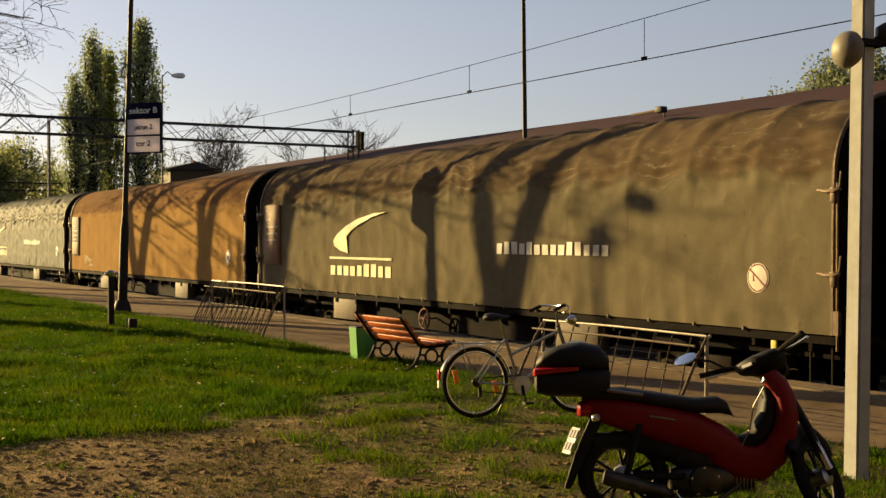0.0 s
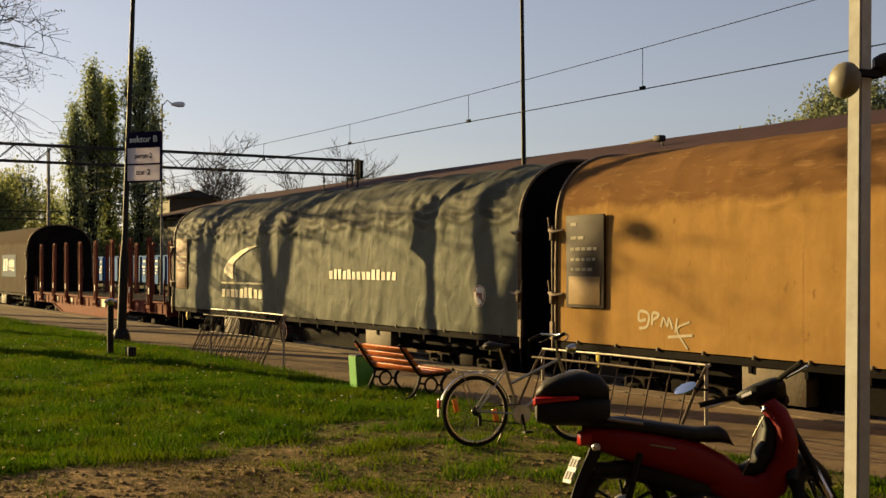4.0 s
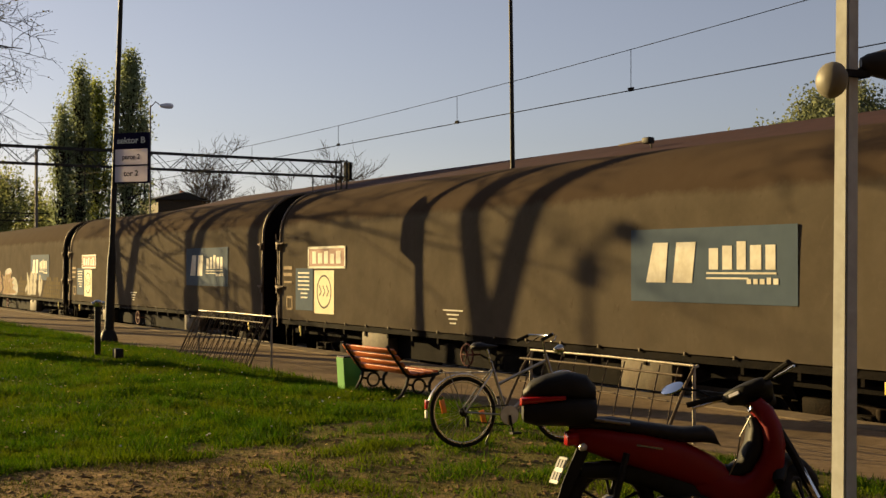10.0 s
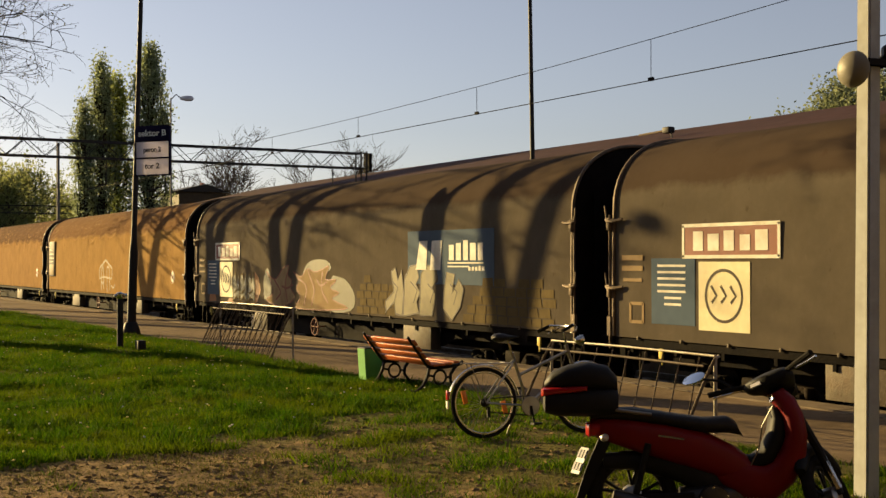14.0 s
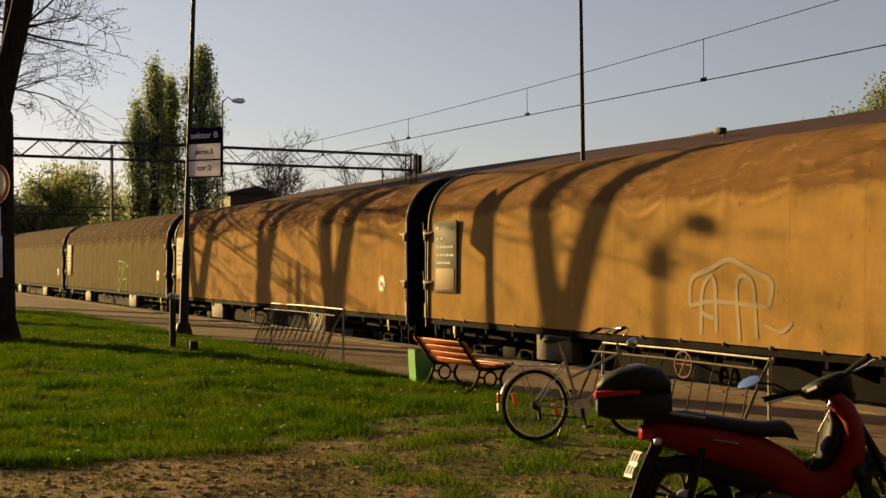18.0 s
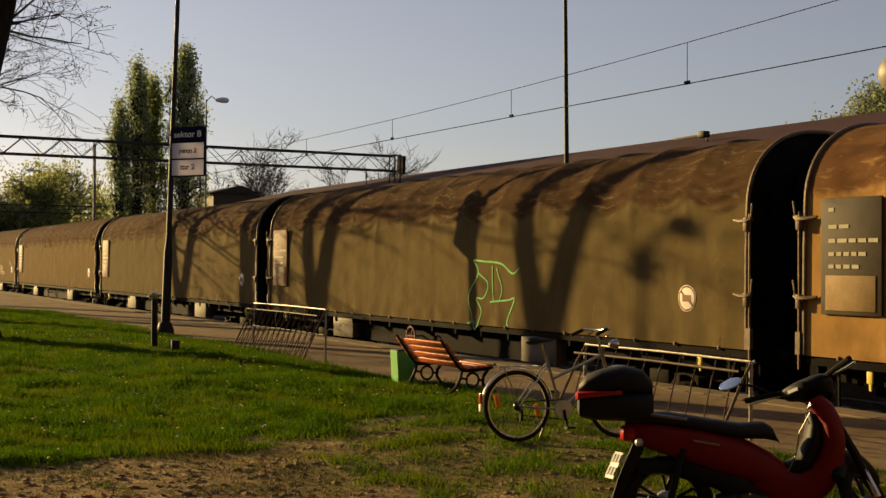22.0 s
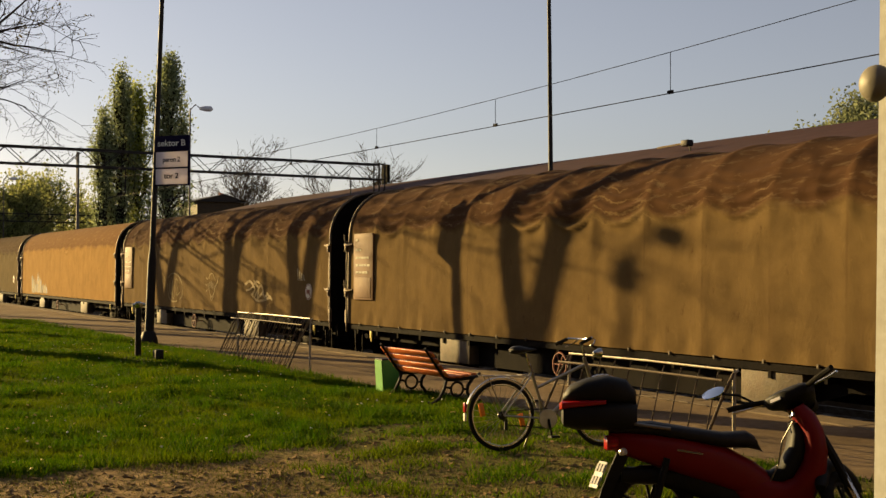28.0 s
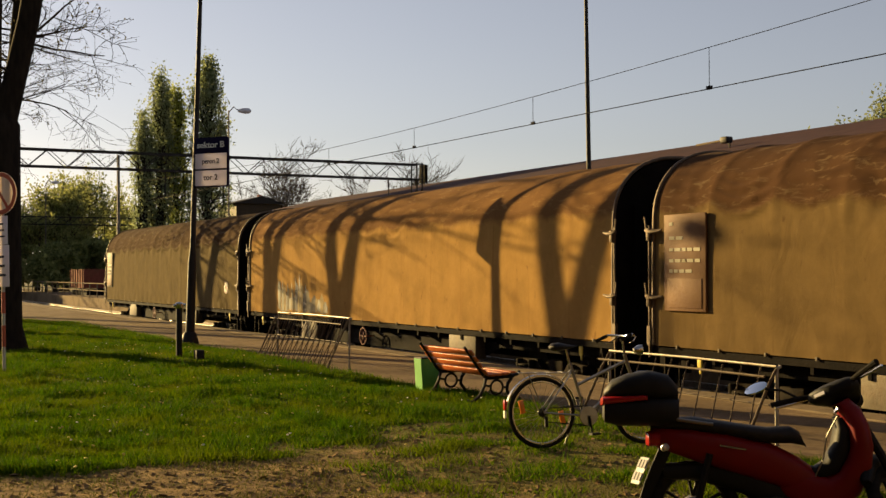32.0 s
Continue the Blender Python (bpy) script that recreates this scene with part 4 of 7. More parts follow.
    for k, pts in enumerate(([(2.5, 2.15), (2.7, 1.8), (2.55, 1.35)], [(1.95, 1.98), (1.4, 1.75), (1.55, 1.3)], [(1.3, 2.15), (0.95, 1.7), (1.1, 1.3)], [(0.45, 2.15), (0.5, 1.7), (0.15, 1.4)], [(3.4, 1.9), (3.0, 1.6), (3.3, 1.4)], [(2.2, 1.8), (2.6, 1.7), (2.9, 1.75)], [(0.2, 1.9), (0.55, 1.8), (0.8, 1.95)])):
        stroke(veins, flowing(pts), 0.045, -0.007 + 0.0004 * k)
    halo = bmesh.new()
    for k, pts in enumerate(([(-0.1, 2.05), (-0.8, 1.95), (-1.25, 1.6), (-1.05, 1.26), (0.1, 1.23), (0.2, 1.7)], [(1.6, 2.1), (1.35, 2.32), (0.8, 2.42), (0.2, 2.38), (0.0, 2.2), (0.6, 2.05)], [(4.15, 1.95), (3.9, 2.2), (3.6, 1.9), (3.7, 1.5), (4.1, 1.4)])):
        shape(halo, flowing(pts + pts[:1], 3)[:-1], -0.0195 + 0.0004 * k, 0.004)
    pieces("graffiti_halo", halo, SPRAY_SAGE, w, paint)
    pieces("graffiti_flame", burst, SPRAY_BURST, w, paint)
    pieces("graffiti_vein", veins, RED_PAINT, w, paint)
    tag, rim, glow = bmesh.new(), bmesh.new(), bmesh.new()
    for i in range(3):
        y = 6.4 - 0.56 * i
        pts = [(y, 1.28), (y + 0.05, 1.95), (y - 0.2, 2.08), (y - 0.26, 1.8), (y - 0.42, 2.1), (y - 0.52, 1.7), (y - 0.5, 1.26), (y - 0.24, 1.42)]
        shape(tag, wob(pts), -0.018 + 0.0006 * i, 0.005)
        stroke(rim, wob(pts) + pts[:1], 0.055, -0.010 + 0.0005 * i)
        stroke(rim, [(y - 0.1, 1.5), (y - 0.35, 1.62)], 0.05, -0.0095)
    for pts in ([(8.35, 1.22), (8.25, 1.6), (7.95, 1.72), (7.75, 1.25)], [(4.85, 1.25), (4.78, 2.1), (4.5, 1.95), (4.35, 1.6), (4.6, 1.3)], [(6.9, 1.22), (6.7, 1.36), (6.4, 1.34), (6.3, 1.22)]):
        shape(glow, pts, -0.02, 0.004)
    pieces("graffiti_shape", tag, SPRAY_SAGE, w, paint)
    pieces("graffiti_outline", rim, SPRAY_TAN, w, paint)
    pieces("graffiti_patch", glow, SPRAY_ORANGE, w, paint)


def gabled_scrawl(w):
    lines = ([(0.75, 1.72), (0.7, 2.12), (0.3, 2.27), (-0.15, 2.42), (-0.6, 2.26), (-1.0, 2.1), (-0.95, 1.75)], [(0.5, 1.3), (0.45, 2.0), (0.2, 2.12), (0.15, 1.35)], [(-0.35, 1.25), (-0.3, 2.1), (-0.62, 2.08), (-0.7, 1.3)], [(0.75, 1.72), (0.2, 1.8), (-0.95, 1.75)], [(-0.85, 1.5), (-1.2, 1.42), (-1.4, 1.55)], [(0.45, 1.62), (0.2, 1.55)])
    scrawl(w, lines, SPRAY_FAINT, 0.07, "faint grey sprayed stroke")


def street_scrawl(w):
    tag = ([(4.2, 2.2), (4.02, 2.0), (4.2, 1.8)], [(3.75, 2.15), (3.2, 2.3), (2.6, 2.22), (2.2, 1.95), (2.15, 1.62), (2.45, 1.45)], [(3.6, 2.1), (3.45, 1.6), (3.2, 2.05), (3.15, 1.5), (2.95, 1.6), (2.9, 2.1), (2.6, 2.0), (2.75, 1.6), (2.4, 1.7)], [(3.78, 1.95), (3.62, 1.55), (3.2, 1.38), (2.7, 1.4)], [(3.3, 2.15), (3.5, 1.8), (3.2, 1.6)])
    scrawl(w, tag, SPRAY_YELLOW, 0.04, "dull yellow sprayed stroke")
    face = ([(-0.45, 2.12), (-0.58, 2.28), (-0.85, 2.29), (-1.02, 2.12)], [(-0.42, 2.02), (-0.55, 1.75), (-0.75, 1.6), (-0.95, 1.75), (-1.05, 2.0)], [(-0.52, 2.05), (-0.6, 1.88), (-0.7, 2.1), (-0.72, 1.86), (-0.8, 2.02), (-0.86, 1.82), (-0.95, 2.05), (-0.9, 1.95)], [(-0.36, 2.12), (-0.24, 2.18)], [(-0.33, 1.95), (-0.18, 1.97)], [(-0.36, 1.82), (-0.24, 1.76)], [(-1.08, 1.92), (-1.28, 2.05), (-1.36, 2.2)], [(-0.6, 1.62), (-0.75, 1.5), (-0.9, 1.62)])
    scrawl(w, face, SPRAY_DIM, 0.034, "cream sprayed stroke")
    smear = ([(-3.6, 2.0), (-4.0, 2.1), (-4.4, 1.9), (-4.2, 1.75)], [(-4.3, 2.12), (-4.7, 1.9), (-4.6, 1.65), (-5.0, 1.8)], [(-4.1, 1.75), (-4.6, 1.58), (-5.2, 1.62), (-5.6, 1.7)], [(-5.3, 1.8), (-5.7, 1.62)], [(-3.7, 1.85), (-4.1, 1.9), (-4.5, 2.1), (-4.8, 2.05)], [(-4.4, 1.7), (-4.9, 2.0), (-5.1, 1.7), (-5.3, 1.75)])
    scrawl(w, smear, SPRAY_DIM, 0.07, "white sprayed stroke")
    scrawl(w, [[(-7.4 - 0.14 * i, 2.45 - 0.05 * i), (-7.45 - 0.14 * i, 2.15)] for i in range(4)], SPRAY_WHITE, 0.04, "pale drip")


def end_daub(w):
    """Scraped patch of grey, white and dark vertical smears."""
    rng = random.Random(5)
    tones = (SPRAY_SAGE, SPRAY_DULL, SPRAY_DULL, SPRAY_DIM, SPRAY_LINE)
    y = 6.9
    for i in range(34):
        l, h = rng.uniform(0.07, 0.2), rng.uniform(0.35, 1.0) * (1.0 if i < 22 else 0.55)
        z = 1.24 + rng.uniform(0, 0.12)
        b = bmesh.new()
        shape(b, [(y, z), (y + rng.uniform(-0.04, 0.04), z + h * 0.8), (y - l * 0.4, z + h), (y - l, z + h * rng.uniform(0.6, 0.95)), (y - l + rng.uniform(-0.04, 0.04), z)], -0.004 + 0.0008 * (i % 4), 0.004)
        decal("paint_smear", b, rng.choice(tones), w)
        y -= l * 0.75


WAGONS = {}
WAGONS[0] = curtain_wagon("green tarpaulin-covered freight wagon with slack folds", SILVER, 1.3, 1.0, 90)
WAGONS[1] = curtain_wagon("olive green covered wagon with a cream crescent emblem", GREEN, 1.25, 1.0, 11, PLATE_RUST, swoosh)
WAGONS[2] = curtain_wagon("dirty orange tarpaulin-covered freight wagon", ORANGE, 0.35, 0.4, 23, PLATE_BROWN, white_tag)
WAGONS[3] = curtain_wagon("silvery green covered wagon with slack creased cover and crescent emblem", SILVER, 1.42, 1.2, 37, PLATE_RUST, swoosh)
for k in (5, 6):
    WAGONS[k] = curtain_wagon("smooth brown covered wagon with a faded blue panel", BROWN, 0.0, 0.0, 50 + k, None, benet)
WAGONS[7] = curtain_wagon("smooth brown covered wagon with large sprayed graffiti", BROWN, 0.0, 0.0, 57, None, pieced)
WAGONS[8] = curtain_wagon("rust-orange tarpaulin-covered freight wagon", ORANGE, 0.25, 0.45, 61, PLATE_BROWN, gabled_scrawl)
WAGONS[9] = curtain_wagon("orange tarpaulin-covered wagon with wrinkled roof line", RUST, 0.55, 0.8, 67)
WAGONS[10] = curtain_wagon("olive brown covered wagon with green sprayed scrawl", OLIVE_GREEN, 0.9, 1.0, 71, PLATE_RUST, scrawl_green)
WAGONS[11] = curtain_wagon("plain olive tarpaulin-covered freight wagon", OLIVE_GREEN, 0.7, 0.9, 79, PLATE_RUST)
WAGONS[12] = curtain_wagon("olive brown covered wagon with a loosely hanging cover", OLIVE, 1.05, 1.2, 83, PLATE_RUST)
WAGONS[13] = curtain_wagon("weathered brown covered wagon with pale scrawls", OLIVE, 0.9, 0.9, 89, PLATE_RUST, street_scrawl)
WAGONS[14] = curtain_wagon("bright orange covered wagon with grey daubs at one end", ORANGE, 0.25, 0.4, 97, None, end_daub)
WAGONS[15] = curtain_wagon("dusty olive covered wagon at the tail of the train", OLIVE_GREEN, 1.0, 1.0, 101, PLATE_OLIVE)


def stake_wagon():
    """Bogie flat wagon with pairs of steel stakes along both sides."""
    w = thing("stake_wagon", "rust-red bogie flat wagon with tall steel stakes", "freight wagon")
    for s in (-1, 1):
        b = bmesh.new()
        prism(b, [(-9.35, 1.28), (9.35, 1.28), (9.35, 0.9), (5.6, 0.88), (3.9, 0.55), (-3.9, 0.55), (-5.6, 0.88), (-9.35, 0.9)], s * 1.33 - 0.03, s * 1.33 + 0.03, lambda a, c, d: (d, a, c))
        box(b, (s * 1.37, 0, 1.27), (0.1, 18.7, 0.05))
        prism(b, [(-5.6, 0.91), (-3.9, 0.58), (3.9, 0.58), (5.6, 0.91), (5.6, 0.87), (3.9, 0.54), (-3.9, 0.54), (-5.6, 0.87)], s * 1.39 - 0.06, s * 1.39 + 0.02, lambda a, c, d: (d, a, c))
        part("side_beam", b, RUST_RED, w)
        b = bmesh.new()
        box(b, (0, s * 9.36, 1.05), (2.7, 0.08, 0.45))
        part("end_beam", b, RUST_RED, w)
    plank = small_mesh("deck_plank", DECK, ((0, 0, 1.27), (2.6, 0.28, 0.05)), bevel=0.006)
    for i in range(-31, 32):
        part("deck_plank", plank, None, w).location = (0, i * 0.295, random.uniform(-0.006, 0.004))
    b = bmesh.new()
    box(b, (0, 0, 0.8), (0.6, 18.4, 0.35))
    part("centre_sill", b, BLACK_STEEL, w)
    b = bmesh.new()
    for o in (-0.105, 0.105):
        prism(b, [(-0.05, 0.95), (0.05, 0.95), (0.04, 3.38), (-0.04, 3.38)], o - 0.045, o + 0.045, lambda a, c, d: (a, d, c))
        box(b, (-0.04, o, 2.15), (0.04, 0.03, 2.3))
    box(b, (0, 0, 1.55), (0.03, 0.14, 0.5))
    box(b, (-0.03, 0, 1.1), (0.09, 0.4, 0.1))
    stake = mesh_of("stake", b, RUST_RED, 30)
    tick = small_mesh("white_tick", WHITE_PAINT, ((0, 0, 0), (0.012, 0.1, 0.22)), bevel=0.0)
    for i, s in itertools.product(range(8), (-1, 1)):
        st = part("stake", stake, None, w)
        st.location = (s * 1.42, 7.7 - i * 2.23, 0)
        st.rotation_euler = (radians(random.uniform(-0.8, 0.8)), radians(random.uniform(-0.6, 0.6)), 0)
        if s < 0:
            tk = part("white_tick", tick, None, st)
            tk.location = (-0.07, -0.105, 1.62)
    b = bmesh.new()
    for y, l in ((7.3, 0.35), (5.0, 0.3), (-1.2, 0.6), (-2.2, 0.4), (2.6, 0.5)):
        box(b, (-1.368, y, 1.08), (0.008, l, 0.16))
    pieces("side_marking", b, WHITE_PAINT, w, part)
    b = bmesh.new()
    box(b, (-1.37, -2.07, 1.07), (0.012, 0.65, 0.28))
    part("pale_plate", b, CREAM_PAINT, w)
    b = bmesh.new()
    b.free()
    strip = small_mesh("lashing_strip", RUST_RED, ((-1.375, 0, 1.05), (0.03, 0.05, 0.28)), bevel=0.0)
    for i in range(-15, 16):
        part("lashing_strip", strip, None, w).location = (0, i * 0.6, 0)
    for s in (-1, 1):
        b = bmesh.new()
        box(b, (0, s * 9.3, 1.6), (2.5, 0.06, 0.62), bevel=0.01)
        part("end_flap", b, BLACK_STEEL, w)
        b = bmesh.new()
        tube(b, [(-1.36, s * 9.2, 1.2), (-1.36, s * 9.2, 2.0)], 0.03, 7)
        part("end_post", b, RUST_RED, w)
    running_gear(w, 18.84)
    return w


WAGONS[4] = stake_wagon()

# ---- parked blue wagons, hall ----
def blue_wagon(y):
    w = thing("open_wagon", "blue steel open wagon with vertical ribs", "freight wagon", "parked blue wagons")
    half = 4.55
    for s in (-1, 1):
        b = bmesh.new()
        box(b, (s * 1.36, 0, 2.2), (0.05, 2 * half, 1.7))
        part("side_panel", b, WAGON_BLUE, w)
        b = bmesh.new()
        box(b, (0, s * half, 2.2), (2.7, 0.05, 1.7))
        part("end_panel", b, WAGON_BLUE, w)
        b = bmesh.new()
        box(b, (s * 1.37, 0, 3.06), (0.1, 2 * half + 0.05, 0.08))
        part("top_rail", b, WAGON_BLUE, w)
    b = bmesh.new()
    box(b, (0, 0, 1.4), (2.7, 2 * half, 0.08))
    part("floor", b, WAGON_BLUE, w)
    rib = small_mesh("rib", WAGON_BLUE_DARK, ((-1.42, 0, 2.2), (0.1, 0.13, 1.68)))
    for i in range(8):
        r = part("rib", rib, None, w)
        r.location = (0, -half + 0.07 + i * (2 * half - 0.14) / 7, 0)
    b = bmesh.new()
    rng = random.Random(int(y * 7))
    for i in range(7):
        yy = -half + 0.7 + i * 1.28
        if i in (0, 3, 6):
            for z in (2.75, 2.4, 2.2, 2.0):
                box(b, (-1.392, yy + rng.uniform(-0.1, 0.1), z), (0.008, rng.uniform(0.15, 0.55), 0.12))
    pieces("white_mark", b, WHITE_PAINT, w, part)
    b = bmesh.new()
    box(b, (0, 0, 1.12), (2.3, 2 * half, 0.25))
    for s in (-1, 1):
        box(b, (0, s * (half + 0.05), 1.1), (2.5, 0.1, 0.35))
        for x in (-0.875, 0.875):
            tube(b, [(x, s * half, 1.06), (x, s * (half + 0.5), 1.06)], [0.1, 0.2], 12)
    part("underframe", b, GRIMY_STEEL, w)
    for o in (-2.7, 2.7):
        ax = part("wheelset", AXLE, None, w)
        ax.location = (0, o, 0.46)
        for s in (-1, 1):
            b = bmesh.new()
            box(b, (s * 1.0, o, 0.72), (0.08, 1.2, 0.12))
            box(b, (s * 1.0, o, 0.52), (0.16, 0.26, 0.32))
            part("axle_guard", b, GRIMY_STEEL, w)
    w.location = (BLUE_X, y, RAIL_Z)
    return w


for i in range(9):
    blue_wagon(8.6 + 10.2 * i)

HALL_X, HALL_Z, HALL_Y0, HALL_Y1 = 32.4, 5.95, -20.0, 106.0
bm = bmesh.new()
box(bm, (HALL_X + 10.2, (HALL_Y0 + HALL_Y1) / 2, HALL_Z / 2 - 0.4), (19.6, HALL_Y1 - HALL_Y0 - 0.4, HALL_Z + 0.8))
hall = thing("warehouse", "long warehouse with pale cladding and a brown roof", "warehouse")
part("wall", bm, HALL_WALL, hall)
bm = bmesh.new()
prism(bm, [(HALL_X - 0.7, HALL_Z - 0.12), (HALL_X - 0.7, HALL_Z + 0.08), (HALL_X + 10.2, HALL_Z + 2.6), (HALL_X + 21.1, HALL_Z + 0.08), (HALL_X + 21.1, HALL_Z - 0.12), (HALL_X + 10.2, HALL_Z + 2.4)], HALL_Y0 - 0.5, HALL_Y1 + 0.5)
roof = part("roof", bm, HALL_ROOF, hall)
bm = bmesh.new()
tube(bm, [(HALL_X - 0.78, HALL_Y0, HALL_Z + 0.0), (HALL_X - 0.78, HALL_Y1, HALL_Z + 0.0)], 0.07, 8)
part("gutter", bm, GRIMY_STEEL, roof)
# dark band along the bottom of the cladding
bm = bmesh.new()
box(bm, (HALL_X + 0.36, (HALL_Y0 + HALL_Y1) / 2, 0.15), (0.16, HALL_Y1 - HALL_Y0 - 0.3, 1.9))
part("wall_foot", bm, GRIMY_STEEL, hall, "dark band along the foot of the wall")
bm = bmesh.new()
box(bm, (HALL_X - 0.2, (HALL_Y0 + HALL_Y1) / 2, HALL_Z - 0.16), (0.9, HALL_Y1 - HALL_Y0, 0.1))
part("soffit", bm, DARK_POLE, roof)


def cladding():
    """Sheets two metres wide in three rows, each with standing ribs."""
    made = []
    for h in (2.2, 1.35, 2.35):
        b = bmesh.new()
        box(b, (0, 0, 0), (0.05, 1.95, h - 0.035))
        box(b, (-0.028, 0.955, 0), (0.012, 0.05, h - 0.05))
        box(b, (-0.027, -0.02, 0), (0.008, 0.03, h - 0.05))
        made.append(mesh_of("sheet", b, HALL_WALL, 30))
    z = -0.2
    for row, h in enumerate((2.2, 1.35, 2.35)):
        for i in range(int((HALL_Y1 - HALL_Y0) / 2)):
            p = part("sheet", made[row], None, hall)
            p.location = (HALL_X + 0.36 + random.uniform(-0.012, 0.012), HALL_Y0 + 1 + i * 2.0, z + h / 2)
        z += h


for i in range(0, 12):
    y = HALL_Y0 + 6 + i * 11.0
    bm = bmesh.new()
    tube(bm, [(HALL_X - 0.72, y, HALL_Z - 0.1), (HALL_X - 0.6, y, HALL_Z - 0.5), (HALL_X + 0.2, y, HALL_Z - 0.9), (HALL_X + 0.2, y, 0)], 0.045, 7)
    part("downpipe", bm, GREY_POLE, hall)
bm = bmesh.new()
box(bm, (HALL_X + 5.6, 44.1, 7.86), (0.4, 0.5, 0.3), bevel=0.06)
cowl = part("roof_lamp", bm, DARK_POLE, roof, "dark floodlight on a pale arm")
bm = bmesh.new()
prism(bm, [(-0.16, 7.80), (0.16, 7.84), (0.16, 7.91), (-0.16, 7.88)], 44.3, 46.1, lambda a, c, d: (HALL_X + 5.6 + a, d, c + 0.03 * (44.3 - d)))
part("lamp_arm", bm, EDGE_STONE, cowl, "long pale lamp arm")
bm = bmesh.new()
tube(bm, [(HALL_X + 5.6, 44.1, 7.8), (HALL_X + 5.5, 43.75, 7.6), (HALL_X + 5.4, 43.65, 7.0)], 0.05, 6)
part("bent_pipe", bm, DARK_POLE, cowl)

# ---- poles, signs, overhead line ----
SIGN_FIELD = foliage("translucent_sign_panel", (0.86, 0.82, 0.88), (0.88, 0.84, 0.9), (0.86, 0.82, 0.88), 0.6)


def board(name, w, label):
    """Platform board: navy header, two white fields; local x right, faces -y."""
    b = bmesh.new()
    box(b, (0, 0, 0.415), (0.98, 0.07, 0.39), bevel=0.01)
    for z, h in ((-0.18, 0.035), (-0.595, 0.03)):
        box(b, (0, 0, z), (0.98, 0.06, h))
    for x in (-0.48, 0.48):
        box(b, (x, 0, -0.19), (0.025, 0.06, 0.83))
    p = part(name, b, SIGN_NAVY, w, label)
    for z in (0.03, -0.388):
        b = bmesh.new()
        box(b, (0, 0, z), (0.935, 0.05, 0.375))
        part("white_field", b, SIGN_FIELD, p)
    for s in (-1, 1):
        turn = Matrix.Rotation(0 if s < 0 else math.pi, 4, "Z")
        for text, z, size, wd, mt in (("sektor B", 0.42, 0.21, 0.8, LETTER_WHITE), ("peron 2", 0.02, 0.17, 0.5, LETTER_DARK), ("tor 2", -0.38, 0.19, 0.42, LETTER_DARK)):
            lettering("letters", text, size, mt, turn @ Matrix.Translation((0, -0.038, z)) @ Matrix.Rotation(math.pi / 2, 4, "X"), p, 0.003, wd)
    return p


def lamp_post(x, y, h, r, mat, label, lean=(0, 0), arm=None):
    w = thing("lamp_post", label, "lamp post", "platform lamp posts")
    b = bmesh.new()
    tube(b, [(0, 0, -0.05), (lean[0] * 0.21, lean[1] * 0.21, h * 0.21), (lean[0] * 0.25, lean[1] * 0.25, h * 0.25), (lean[0], lean[1], h)], [r * 1.08, r * 0.98, r * 0.66, r * 0.48], 10)
    part("pole", b, mat, w)
    b = bmesh.new()
    lathe(b, (0, 0, -0.02), (0, 0, 1), [(0, r * 2.2), (0.12, r * 2.1), (0.3, r * 1.5), (0.34, r)], 12)
    part("foot", b, mat, w)
    if arm:
        d = Vector((*arm, 0))
        b = bmesh.new()
        top = Vector((*lean, h))
        tube(b, [top - Vector((0, 0, 0.1)), top + d * 0.5 + Vector((0, 0, 0.2)), top + d], 0.03, 7)
        part("arm", b, mat, w)
        b = bmesh.new()
        lathe(b, top + d * 0.9, d, [(0, 0.06), (0.1, 0.1), (0.35, 0.15), (0.6, 0.14), (0.7, 0.05)], 12)
        part("lamp_head", b, SIGN_WHITE, w)
    w.location = (x, y, 0)
    return w


post = lamp_post(8.4, 29.6, 9.5, 0.105, DARK_POLE, "tall dark platform lamp post with a sector sign", (0.25, -0.15), (1.4, -0.9))
sign = board("sector_board", post, "navy and white platform sector board")
sign.location, sign.rotation_euler = (0.40, -0.50, 4.48), (0, 0, radians(-52))
post = lamp_post(19.95, 28.97, 11.6, 0.11, DARK_POLE, "slim dark lamp post on the island platform", (-0.1, 0.1), (1.2, 0.4))
sign = board("sector_board", post, "navy and white platform sector board")
sign.location, sign.rotation_euler = (0.45, -0.3, 3.62), (0, 0, radians(-33))


